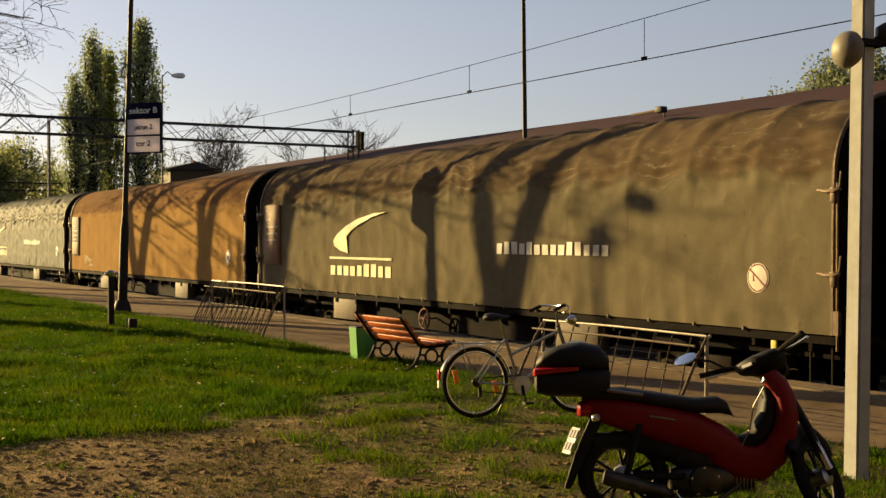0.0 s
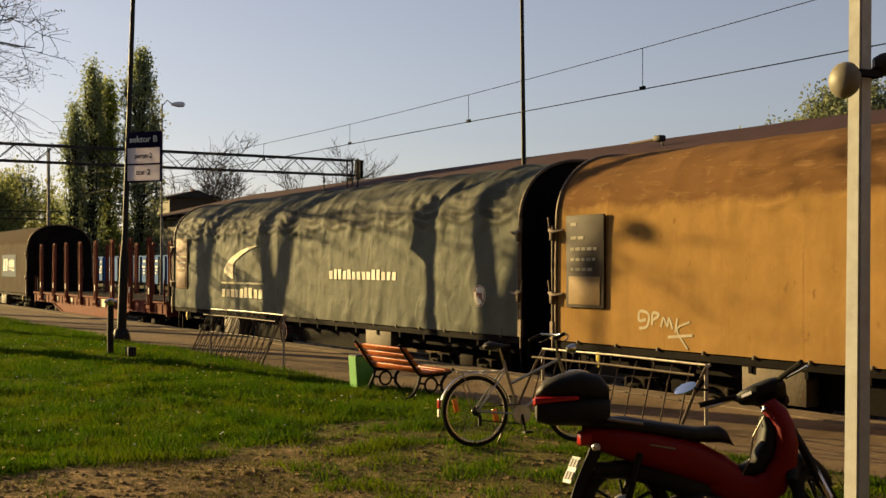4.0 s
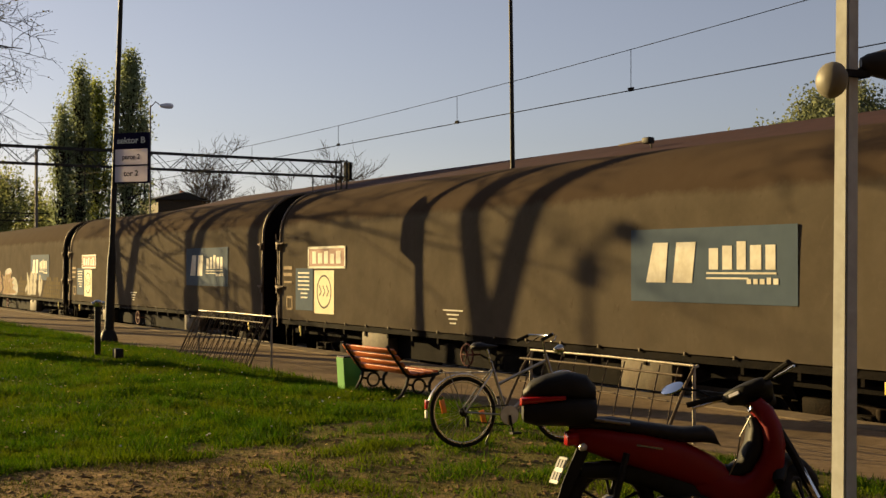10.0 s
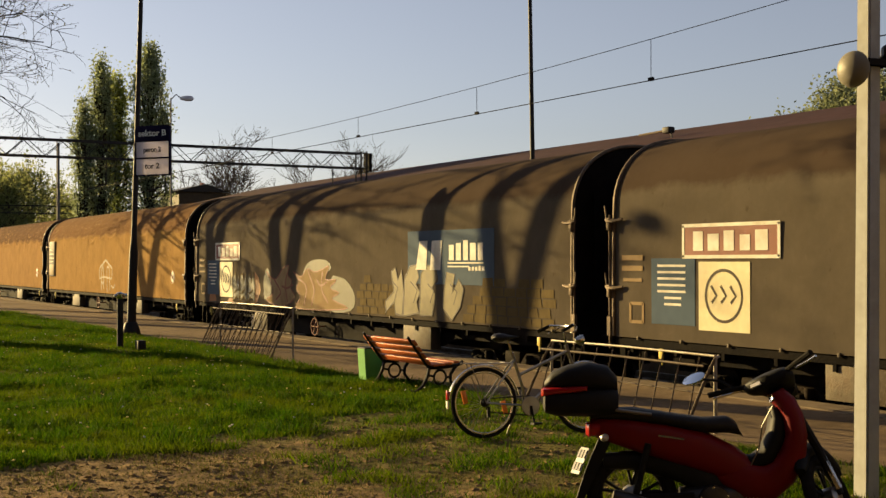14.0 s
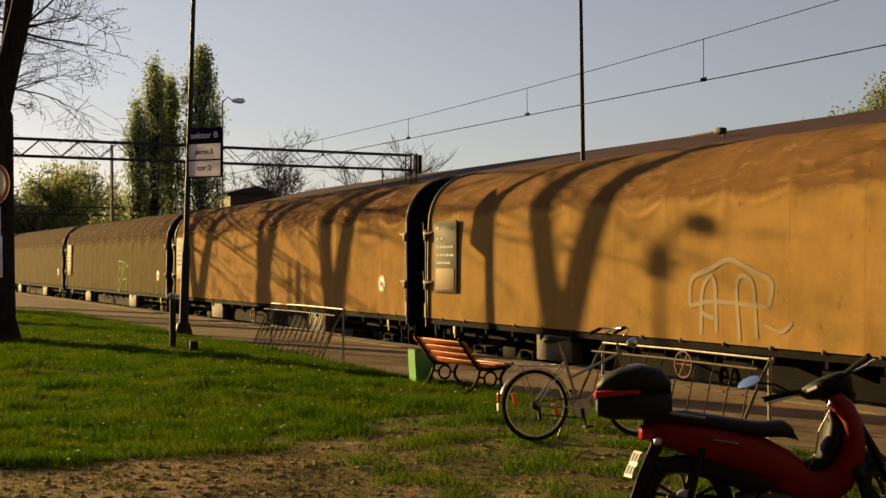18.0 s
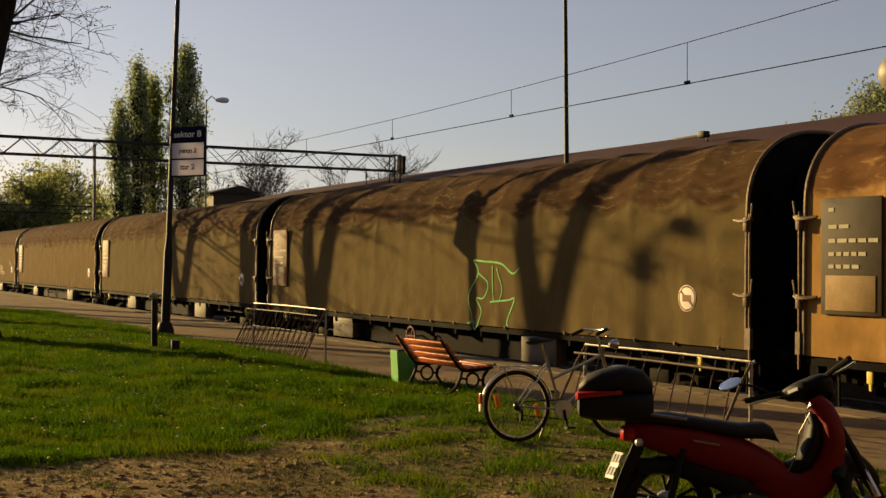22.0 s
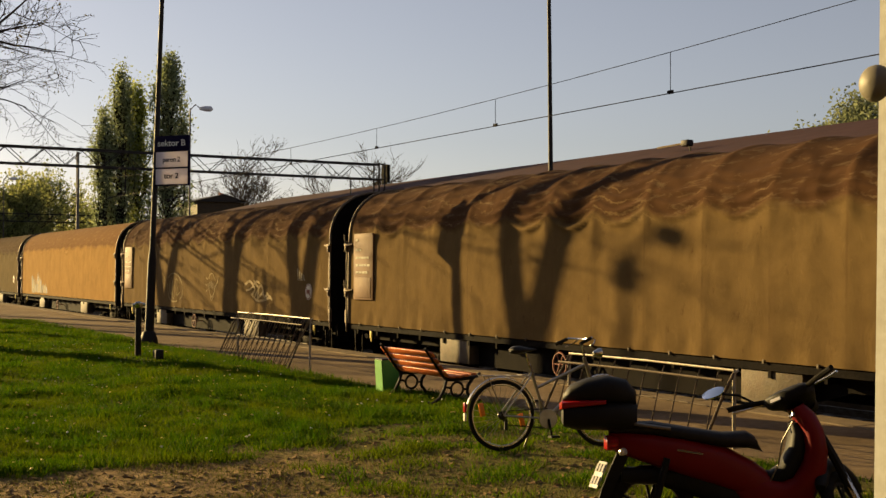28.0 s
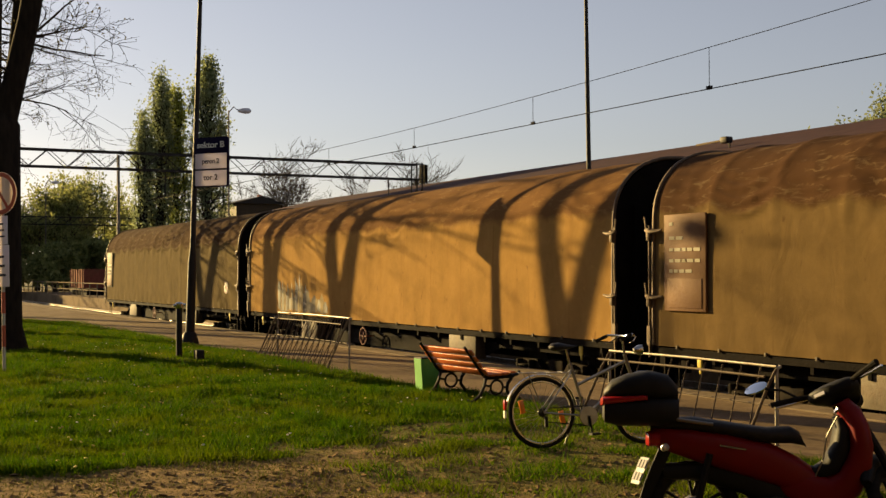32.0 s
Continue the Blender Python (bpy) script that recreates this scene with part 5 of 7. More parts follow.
def concrete_pole():
    w = thing("concrete_pole", "pale square concrete pole carrying two loudspeakers", "pole")
    b = bmesh.new()
    lean = Matrix.Rotation(radians(0.9), 3, "Y")
    prism(b, [(-0.065, -0.075), (0.065, -0.075), (0.065, 0.075), (-0.065, 0.075)], -0.1, 7.5, lambda a, c, d: tuple(lean @ Vector((a * (1 - 0.025 * d), c * (1 - 0.025 * d), d))))
    bmesh.ops.bevel(b, geom=b.edges[:], offset=0.014, segments=2, affect="EDGES")
    part("shaft", b, CONCRETE, w)
    for s, mat, lab in ((-1, SHELL_CREAM, "cream loudspeaker shell"), (1, SHELL_DARK, "dark loudspeaker shell")):
        b = bmesh.new()
        d = Vector((s * 1.0, -0.15 if s < 0 else -0.6, 0)).normalized()
        c = Vector((0.05, 0, 3.17 if s < 0 else 3.3)) + d * 0.1
        lathe(b, c, d, [(0.02, 0.03), (0.025, 0.08), (0.045, 0.125), (0.07, 0.138), (0.1, 0.13), (0.13, 0.105), (0.15, 0.065), (0.157, 0.001)] if s < 0 else [(0, 0.05), (0.05, 0.08), (0.2, 0.12), (0.34, 0.17), (0.36, 0.17), (0.34, 0.14), (0.1, 0.03)], 20)
        sp = part("loudspeaker", b, mat, w, lab)
        b = bmesh.new()
        tube(b, [(0.05, -0.05, 3.2), tuple(c + d * 0.05)], 0.022, 6)
        box(b, (0.05, -0.0, 3.22), (0.22, 0.25, 0.05))
        part("bracket", b, DARK_POLE, sp)
    w.location = (7.27, 6.23, 0.03)
    w.rotation_euler = (0, 0, radians(-5))
    return w


SHELL_CREAM = material("shell_cream", (0.215, 0.198, 0.158), (0.172, 0.155, 0.118), 8, 0.5)
SHELL_DARK = material("shell_dark", (0.025, 0.022, 0.02), (0.04, 0.035, 0.03), 8, 0.5)
CHROME = material("chrome", (0.62, 0.60, 0.56), (0.5, 0.48, 0.45), 9, 0.22, 1.0)
ALLOY = material("brushed_alloy", (0.36, 0.34, 0.31), (0.26, 0.24, 0.22), 9, 0.35, 0.9)
SOOT_ALLOY = material("sooty_alloy", (0.075, 0.07, 0.066), (0.04, 0.036, 0.034), 9, 0.42, 0.8)
RUBBER = material("tyre_rubber", (0.012, 0.011, 0.010), (0.02, 0.018, 0.016), 20, 0.85, 0, 0.3, 80)
BLACK_PLASTIC = material("black_plastic", (0.005, 0.0045, 0.0045), (0.009, 0.008, 0.008), 12, 0.6, 0, 0.1, 90)
GLOSS_RED = material("gloss_red", (0.18, 0.002, 0.003), (0.15, 0.002, 0.002), 5, 0.5, 0, 0, 10, None, 1, 0, 0.06)
RED_LENS = material("red_lens", (0.34, 0.010, 0.012), (0.28, 0.008, 0.010), 30, 0.25)
CLEAR_LENS = material("clear_lens", (0.6, 0.58, 0.55), (0.5, 0.48, 0.45), 30, 0.12, 0.3)
ORANGE_LENS = material("orange_lens", (0.85, 0.24, 0.02), (0.75, 0.19, 0.015), 30, 0.4)
SEAT_VINYL = material("seat_vinyl", (0.012, 0.010, 0.011), (0.018, 0.016, 0.016), 25, 0.5, 0, 0.2, 60)
MIRROR_GLASS = material("mirror_glass", (0.75, 0.78, 0.82), (0.74, 0.77, 0.8), 3, 0.04, 1.0)
BENCH_WOOD = material("bench_wood", (0.68, 0.15, 0.02), (0.55, 0.105, 0.014), 6, 0.45, 0, 0.3, 30, (0.22, 0.06, 0.02), 3, 0.5, squash=(6, 0.6, 6))
CAST_IRON = material("black_cast_iron", (0.012, 0.011, 0.011), (0.022, 0.02, 0.02), 14, 0.5, 0.3)
BIN_GREEN = material("bin_green", (0.13, 0.40, 0.085), (0.105, 0.34, 0.07), 5, 0.5)
RACK_PAINT = material("rack_white_paint", (0.40, 0.36, 0.29), (0.28, 0.24, 0.19), 9, 0.5, 0.2, 0.2, 60, (0.16, 0.10, 0.06), 4, 0.7)
RACK_RUST = material("rack_rusty_paint", (0.12, 0.085, 0.055), (0.07, 0.045, 0.028), 12, 0.7, 0.1, 0.2, 60)
SIGN_RED = material("sign_red", (0.52, 0.12, 0.07), (0.45, 0.1, 0.06), 6, 0.5)
SIGN_THIN = foliage("thin_pale_sign", (0.84, 0.74, 0.66), (0.86, 0.76, 0.68), (0.84, 0.74, 0.66), 0.65)
SIGN_PALE = material("sign_pale", (0.62, 0.55, 0.45), (0.56, 0.49, 0.40), 6, 0.5)
BARK = material("bark", (0.014, 0.011, 0.009), (0.030, 0.023, 0.017), 9, 0.95, 0, 1.0, 18, (0.02, 0.016, 0.012), 2, 0.5, squash=(1, 1, 0.3))
TWIG = material("twig_bark", (0.05, 0.036, 0.026), (0.075, 0.055, 0.04), 6, 0.9)

concrete_pole()


# ---- bollard, box, round sign ----
def bollard():
    w = thing("bollard", "dark steel bollard with a pale capped top in the lawn", "bollard")
    b = bmesh.new()
    tube(b, [(0, 0, -0.05), (0, 0, 1.0)], 0.062, 12)
    part("post", b, DARK_POLE, w)
    b = bmesh.new()
    lathe(b, (0, 0, 0.97), (0, 0, 1), [(0, 0.075), (0.03, 0.085), (0.09, 0.085), (0.12, 0.05), (0.13, 0.01)], 14)
    tube(b, [(-0.12, 0, 1.03), (0.13, 0, 1.04)], 0.03, 8)
    part("cap", b, CHROME, w)
    w.location = (6.44, 23.44, lawn_z(6.44, 23.44) - 0.02)


def ground_box():
    b = bmesh.new()
    box(b, (0, 0, 0.09), (0.16, 0.2, 0.22), bevel=0.015)
    o = solid("junction_box", b, DARK_POLE, "small black junction box in the grass", "junction box")
    o.location = (6.68, 22.9, lawn_z(6.68, 22.9) - 0.02)


def round_sign():
    w = thing("road_sign", "round faded red-rimmed prohibition sign on a striped post", "road sign")
    b = bmesh.new()
    tube(b, [(0, 0, -0.1), (0, 0, 3.35)], 0.03, 10)
    part("post", b, SIGN_PALE, w)
    for z0 in (0.42, 0.98):
        b = bmesh.new()
        tube(b, [(0, 0, z0), (0, 0, z0 + 0.36)], 0.0325, 10)
        part("red_band", b, SIGN_RED, w)
    b = bmesh.new()
    lathe(b, (0, -0.04, 3.0), (0, -1, 0), [(0, 0.36), (0.012, 0.36), (0.016, 0.35)], 36)
    d = part("disc", b, SIGN_THIN, w, "pale round sign face")
    b = bmesh.new()
    ring(b, (0, -0.058, 3.0), (0, 1, 0), 0.32, 0.036, 40, 6, 0.1)
    box(b, (0, -0.06, 3.0), (0.05, 0.005, 0.6), rolled(-35, "Y"))
    part("red_rim", b, SIGN_RED, d)
    for z, h, wd in ((2.38, 0.48, 0.3), (1.78, 0.7, 0.36)):
        b = bmesh.new()
        box(b, (0, -0.045, z), (wd, 0.012, h), bevel=0.004)
        p = part("sub_plate", b, SIGN_FIELD, w, "white plate below the sign")
        b = bmesh.new()
        for i in range(3):
            box(b, (0, -0.053, z + (i - 1) * h * 0.22), (wd * (0.6 - 0.1 * i), 0.004, h * 0.06))
        part("text_bars", b, LETTER_DARK, p)
    w.location = (2.95, 21.6, lawn_z(2.95, 21.6))
    w.rotation_euler = (0, radians(-1.0), radians(-52))


bollard()
ground_box()
round_sign()


# ---- bench and bin ----
def bench():
    """Slatted back and seat on two cast-iron ends; seat side towards +x."""
    w = thing("bench", "orange-stained slatted bench with black cast-iron ends", "bench")
    slat = bmesh.new()
    box(slat, (0, 0, 0), (0.028, 1.42, 0.085), bevel=0.007)
    me = mesh_of("slat", slat, BENCH_WOOD, 30)
    for i in range(4):
        s = part("back_slat", me, None, w)
        s.location, s.rotation_euler = (-0.05 - 0.068 * i, 0, 0.42 + 0.088 * i), (0, radians(-38), 0)
    for i in range(4):
        s = part("seat_slat", me, None, w)
        s.location, s.rotation_euler = (0.06 + 0.105 * i, 0, 0.375 + 0.006 * i * i * 0.5), (0, radians(88), 0)
    for y in (-0.62, 0.62):
        b = bmesh.new()
        tube(b, [(-0.33, y, 0.76), (-0.2, y, 0.59), (-0.07, y, 0.42), (0.0, y, 0.34), (0.2, y, 0.335), (0.42, y, 0.35), (0.5, y, 0.37), (0.53, y, 0.41)], [0.018, 0.022, 0.026, 0.028, 0.026, 0.026, 0.024, 0.02], 7)
        tube(b, [(0.0, y, 0.34), (-0.03, y, 0.22), (-0.1, y, 0.1), (-0.2, y, 0.03), (-0.26, y, 0.025), (-0.27, y, 0.06)], [0.026, 0.024, 0.024, 0.024, 0.02, 0.016], 7)
        tube(b, [(0.42, y, 0.345), (0.34, y, 0.24), (0.33, y, 0.15), (0.4, y, 0.06), (0.5, y, 0.02), (0.54, y, 0.05)], [0.024, 0.024, 0.024, 0.024, 0.02, 0.016], 7)
        ring(b, (0.17, y, 0.205), (0, 1, 0), 0.095, 0.017, 18, 6)
        tube(b, [(-0.02, y, 0.24), (0.08, y, 0.22)], 0.017, 6)
        tube(b, [(0.26, y, 0.2), (0.34, y, 0.2)], 0.017, 6)
        part("iron_end", b, CAST_IRON, w)
    w.location = (8.0, 14.75, 0.02)
    w.rotation_euler = (0, 0, radians(1.5))


def litter_bin():
    w = thing("litter_bin", "light green litter bin beside the bench", "litter bin")
    b = bmesh.new()
    prism(b, [(-0.13, 0.04), (0.13, 0.04), (0.16, 0.5), (-0.16, 0.5)], -0.13, 0.13)
    bmesh.ops.bevel(b, geom=b.edges[:], offset=0.012, segments=2, affect="EDGES")
    part("shell", b, BIN_GREEN, w)
    b = bmesh.new()
    box(b, (0, 0, 0.5), (0.3, 0.24, 0.02))
    part("rim", b, CAST_IRON, w)
    for x, y in ((-0.1, -0.1), (0.1, -0.1), (-0.1, 0.1), (0.1, 0.1)):
        b = bmesh.new()
        tube(b, [(x, y, -0.02), (x, y, 0.06)], 0.015, 6)
        part("foot", b, CAST_IRON, w)
    w.location = (7.98, 15.78, 0.03)
    w.rotation_euler = (0, 0, radians(-2))


bench()
litter_bin()


# ---- bicycle stands ----
def bike_stand(x, y0, y1, h, cross, label):
    """Tubular stand: two rails on end frames with a row of leaning bars."""
    w = thing("bicycle_stand", label, "bicycle stand", "bicycle stands")
    l = y1 - y0
    for y in (0, l):
        b = bmesh.new()
        tube(b, [(0, y, -0.1), (0, y, h - 0.03), (0.05, y, h)], 0.02, 8)
        part("post", b, RACK_PAINT, w)
        b = bmesh.new()
        tube(b, [(-0.5, y, -0.1), (-0.12, y, h * 0.75), (0.0, y, h * 0.97)], 0.017, 8)
        part("strut", b, RACK_RUST, w)
    for xx, z in ((0.0, h), (-0.16, h * 0.88), (-0.02, h * 0.5)):
        b = bmesh.new()
        tube(b, [(xx, 0, z), (xx, l * 0.5, z + 0.01), (xx, l, z)], 0.0135 if z > h * 0.6 else 0.01, 8)
        part("rail", b, RACK_PAINT if z == h else RACK_RUST, w)
    bar = bmesh.new()
    tube(bar, [(-0.42, 0.0, 0.0), (-0.12, 0.17, h * 0.72), (-0.02, 0.21, h * 0.97)], 0.0085, 6)
    bar = mesh_of("bar", bar, RACK_RUST, 40)
    n = int(l / 0.27)
    for i in range(n):
        p = part("bar", bar, None, w)
        p.location = (0, i * l / n, 0)
        if cross:
            p = part("bar", bar, None, w)
            p.location, p.scale = (0, i * l / n + 0.25, 0), (1, -1, 1)
    w.location = (x, y0, 0.0)
    return w


bike_stand(8.78, 20.5, 24.3, 0.93, True, "rusty white tubular bicycle stand with crossing bars")
bike_stand(8.72, 9.4, 12.3, 0.80, False, "white tubular bicycle stand with leaning bars")


# ---- bicycle ----
def bicycle():
    w = thing("bicycle", "silver bicycle with mudguards parked on the lawn", "bicycle")
    R = 0.335

    def wheel(x, name):
        b = bmesh.new()
        ring(b, (x, 0, R), (0, 1, 0), R - 0.018, 0.018, 44, 8)
        t = part(name, b, RUBBER, w, "black bicycle tyre on a spoked rim")
        b = bmesh.new()
        ring(b, (x, 0, R), (0, 1, 0), R - 0.045, 0.012, 44, 6)
        part("rim", b, CHROME, t)
        b = bmesh.new()
        for i in range(28):
            a = 2 * math.pi * i / 28
            s = 0.03 if i % 2 else -0.03
            tube(b, [(x + 0.02 * math.cos(a + 1.2), s, R + 0.02 * math.sin(a + 1.2)), (x + (R - 0.05) * math.cos(a), 0, R + (R - 0.05) * math.sin(a))], 0.0016, 4, False)
        part("spokes", b, ALLOY, t)
        b = bmesh.new()
        tube(b, [(x, -0.05, R), (x, 0.05, R)], 0.022, 10)
        part("hub", b, ALLOY, t)
        return t

    rear = wheel(0, "rear_wheel")
    wheel(1.06, "front_wheel")
    for z, s in ((0.14, -1), (-0.12, 1)):
        b = bmesh.new()
        box(b, (s * 0.2, -0.012, R + (0.06 if s < 0 else -0.05)), (0.05, 0.014, 0.125), rolled(-12, "Y"), bevel=0.005)
        part("reflector", b, ORANGE_LENS, rear, "orange spoke reflector")
    b = bmesh.new()
    bb, st, hd, hl = (0.45, 0, 0.29), (0.30, 0, 0.80), (0.885, 0, 0.80), (0.93, 0, 0.66)
    tube(b, [bb, st], 0.016, 8)
    tube(b, [hl, bb], 0.018, 8)
    tube(b, [hd, (0.36, 0, 0.58)], 0.015, 8)
    tube(b, [(0.87, 0, 0.86), (0.945, 0, 0.62)], 0.02, 8)
    for s in (-1, 1):
        tube(b, [bb, (0.3, s * 0.05, 0.305), (0, s * 0.06, R)], 0.01, 6)
        tube(b, [(0.32, 0, 0.74), (0.26, s * 0.05, 0.66), (0, s * 0.06, R)], 0.009, 6)
        tube(b, [(0.945, s * 0.02, 0.62), (0.96, s * 0.055, 0.56), (1.01, s * 0.055, 0.42), (1.06, s * 0.055, R)], 0.011, 6)
    part("frame", b, ALLOY, w, "silver painted tube frame")
    b = bmesh.new()
    tube(b, [(0.30, 0, 0.78), (0.265, 0, 0.92)], 0.012, 8)
    part("seat_post", b, CHROME, w)
    b = bmesh.new()
    lathe(b, (0.1, 0, 0.945), (1, 0, 0.02), [(0, 0.03), (0.03, 0.075), (0.09, 0.085), (0.16, 0.05), (0.24, 0.022), (0.28, 0.008)], 14)
    bmesh.ops.scale(b, vec=(1, 1, 0.5), verts=b.verts, space=Matrix.Translation((0, 0, -0.945)))
    part("saddle", b, SEAT_VINYL, w, "black saddle")
    b = bmesh.new()
    tube(b, [(0.875, 0, 0.84), (0.855, 0, 1.0), (0.9, 0, 1.03)], 0.012, 8)
    tube(b, [(0.72, -0.29, 1.0), (0.83, -0.27, 1.05), (0.92, -0.12, 1.04), (0.92, 0.12, 1.04), (0.83, 0.27, 1.05), (0.72, 0.29, 1.0)], 0.011, 8)
    bar = part("handlebar", b, CHROME, w)
    for s in (-1, 1):
        b = bmesh.new()
        tube(b, [(0.7, s * 0.295, 0.992), (0.82, s * 0.273, 1.045)], 0.017, 8)
        part("grip", b, RUBBER, bar)
        b = bmesh.new()
        tube(b, [(0.9, s * 0.2, 1.03), (0.86, s * 0.25, 0.99), (0.8, s * 0.27, 0.97)], 0.007, 5)
        part("brake_lever", b, CHROME, bar)
    b = bmesh.new()
    lathe(b, (0.97, 0, 0.9), (1, 0, 0), [(0, 0.02), (0.05, 0.05), (0.08, 0.052), (0.085, 0.03)], 14)
    part("front_lamp", b, CHROME, w)
    for x, a0, a1 in ((0, 10, 175), (1.06, 45, 190)):
        b = bmesh.new()
        for k in (-1, 0, 1):
            tube(b, [(x + (R + 0.022) * math.cos(radians(a)), k * 0.014, R + (R + 0.022 - abs(k) * 0.005) * math.sin(radians(a))) for a in range(a0, a1, 9)], 0.008, 5)
        part("mudguard", b, CHROME, w)
    b = bmesh.new()
    box(b, (-R - 0.03, 0, 0.42), (0.02, 0.05, 0.09), bevel=0.005)
    part("tail_reflector", b, RED_LENS, w)
    b = bmesh.new()
    box(b, (-R - 0.03, 0, 0.33), (0.02, 0.045, 0.07), bevel=0.004)
    part("tail_tip", b, WHITE_PAINT, w)
    b = bmesh.new()
    for s in (-1, 1):
        tube(b, [(0.27, s * 0.05, 0.7), (-0.2, s * 0.06, 0.71)], 0.006, 5)
        tube(b, [(-0.15, s * 0.06, 0.71), (0, s * 0.065, R)], 0.005, 5)
    for i in range(4):
        tube(b, [(0.2 - i * 0.12, -0.06, 0.71), (0.2 - i * 0.12, 0.06, 0.71)], 0.005, 5)
    part("carrier", b, ALLOY, w)
    b = bmesh.new()
    lathe(b, (0.45, -0.055, 0.29), (0, -1, 0), [(0, 0.09), (0.006, 0.095), (0.012, 0.09)], 28)
    crank = part("chainring", b, ALLOY, w)
    b = bmesh.new()
    tube(b, [(0.45, -0.08, 0.29), (0.47, -0.09, 0.13)], 0.011, 6)
    box(b, (0.475, -0.14, 0.125), (0.09, 0.08, 0.02))
    part("pedal", b, BLACK_PLASTIC, crank)
    b = bmesh.new()
    tube(b, [(0.45, 0.08, 0.29), (0.43, 0.09, 0.45)], 0.011, 6)
    box(b, (0.425, 0.14, 0.455), (0.09, 0.08, 0.02))
    part("pedal", b, BLACK_PLASTIC, crank)
    b = bmesh.new()
    tube(b, [(0.45, -0.06, 0.385), (0.0, -0.05, 0.375)], 0.006, 5)
    tube(b, [(0.45, -0.06, 0.2), (0.02, -0.05, 0.25), (0.0, -0.05, 0.29)], 0.006, 5)
    lathe(b, (0, -0.03, R), (0, -1, 0), [(0, 0.045), (0.015, 0.035), (0.03, 0.025)], 16)
    box(b, (0.02, -0.06, 0.25), (0.03, 0.02, 0.1))
    part("chain_gear", b, BLACK_PLASTIC, w)
    b = bmesh.new()
    tube(b, [(0.35, 0.04, 0.27), (0.3, 0.2, 0.0)], 0.01, 6)
    part("kickstand", b, ALLOY, w)
    x, y = 6.12, 9.72
    w.matrix_world = Matrix.Translation((x, y, lawn_z(x, y) + 0.015)) @ Matrix.Rotation(math.atan2(-0.19, 0.98), 4, "Z") @ Matrix.Rotation(radians(-4), 4, "X")


bicycle()


# ---- scooter ----
def loft(bm, sections, seg=18, power=0.75):
    """A closed skin through sections (x, z, half width, half height, tilt): rounded boxes across the x axis."""
    rows = []
    for x, z, hw, hh, tilt in sections:
        c, s = math.cos(radians(tilt)), math.sin(radians(tilt))
        row = []
        for k in range(seg):
            a = 2 * math.pi * k / seg
            u = math.copysign(abs(math.cos(a)) ** power, math.cos(a)) * hw
            v = math.copysign(abs(math.sin(a)) ** power, math.sin(a)) * hh
            row.append(bm.verts.new((x - v * s, u, z + v * c)))
        rows.append(row)
    for a, b in zip(rows, rows[1:]):
        for k in range(seg):
            bm.faces.new((a[k], a[(k + 1) % seg], b[(k + 1) % seg], b[k]))
    bm.faces.new(rows[0][::-1])
    bm.faces.new(rows[-1])
    return bm


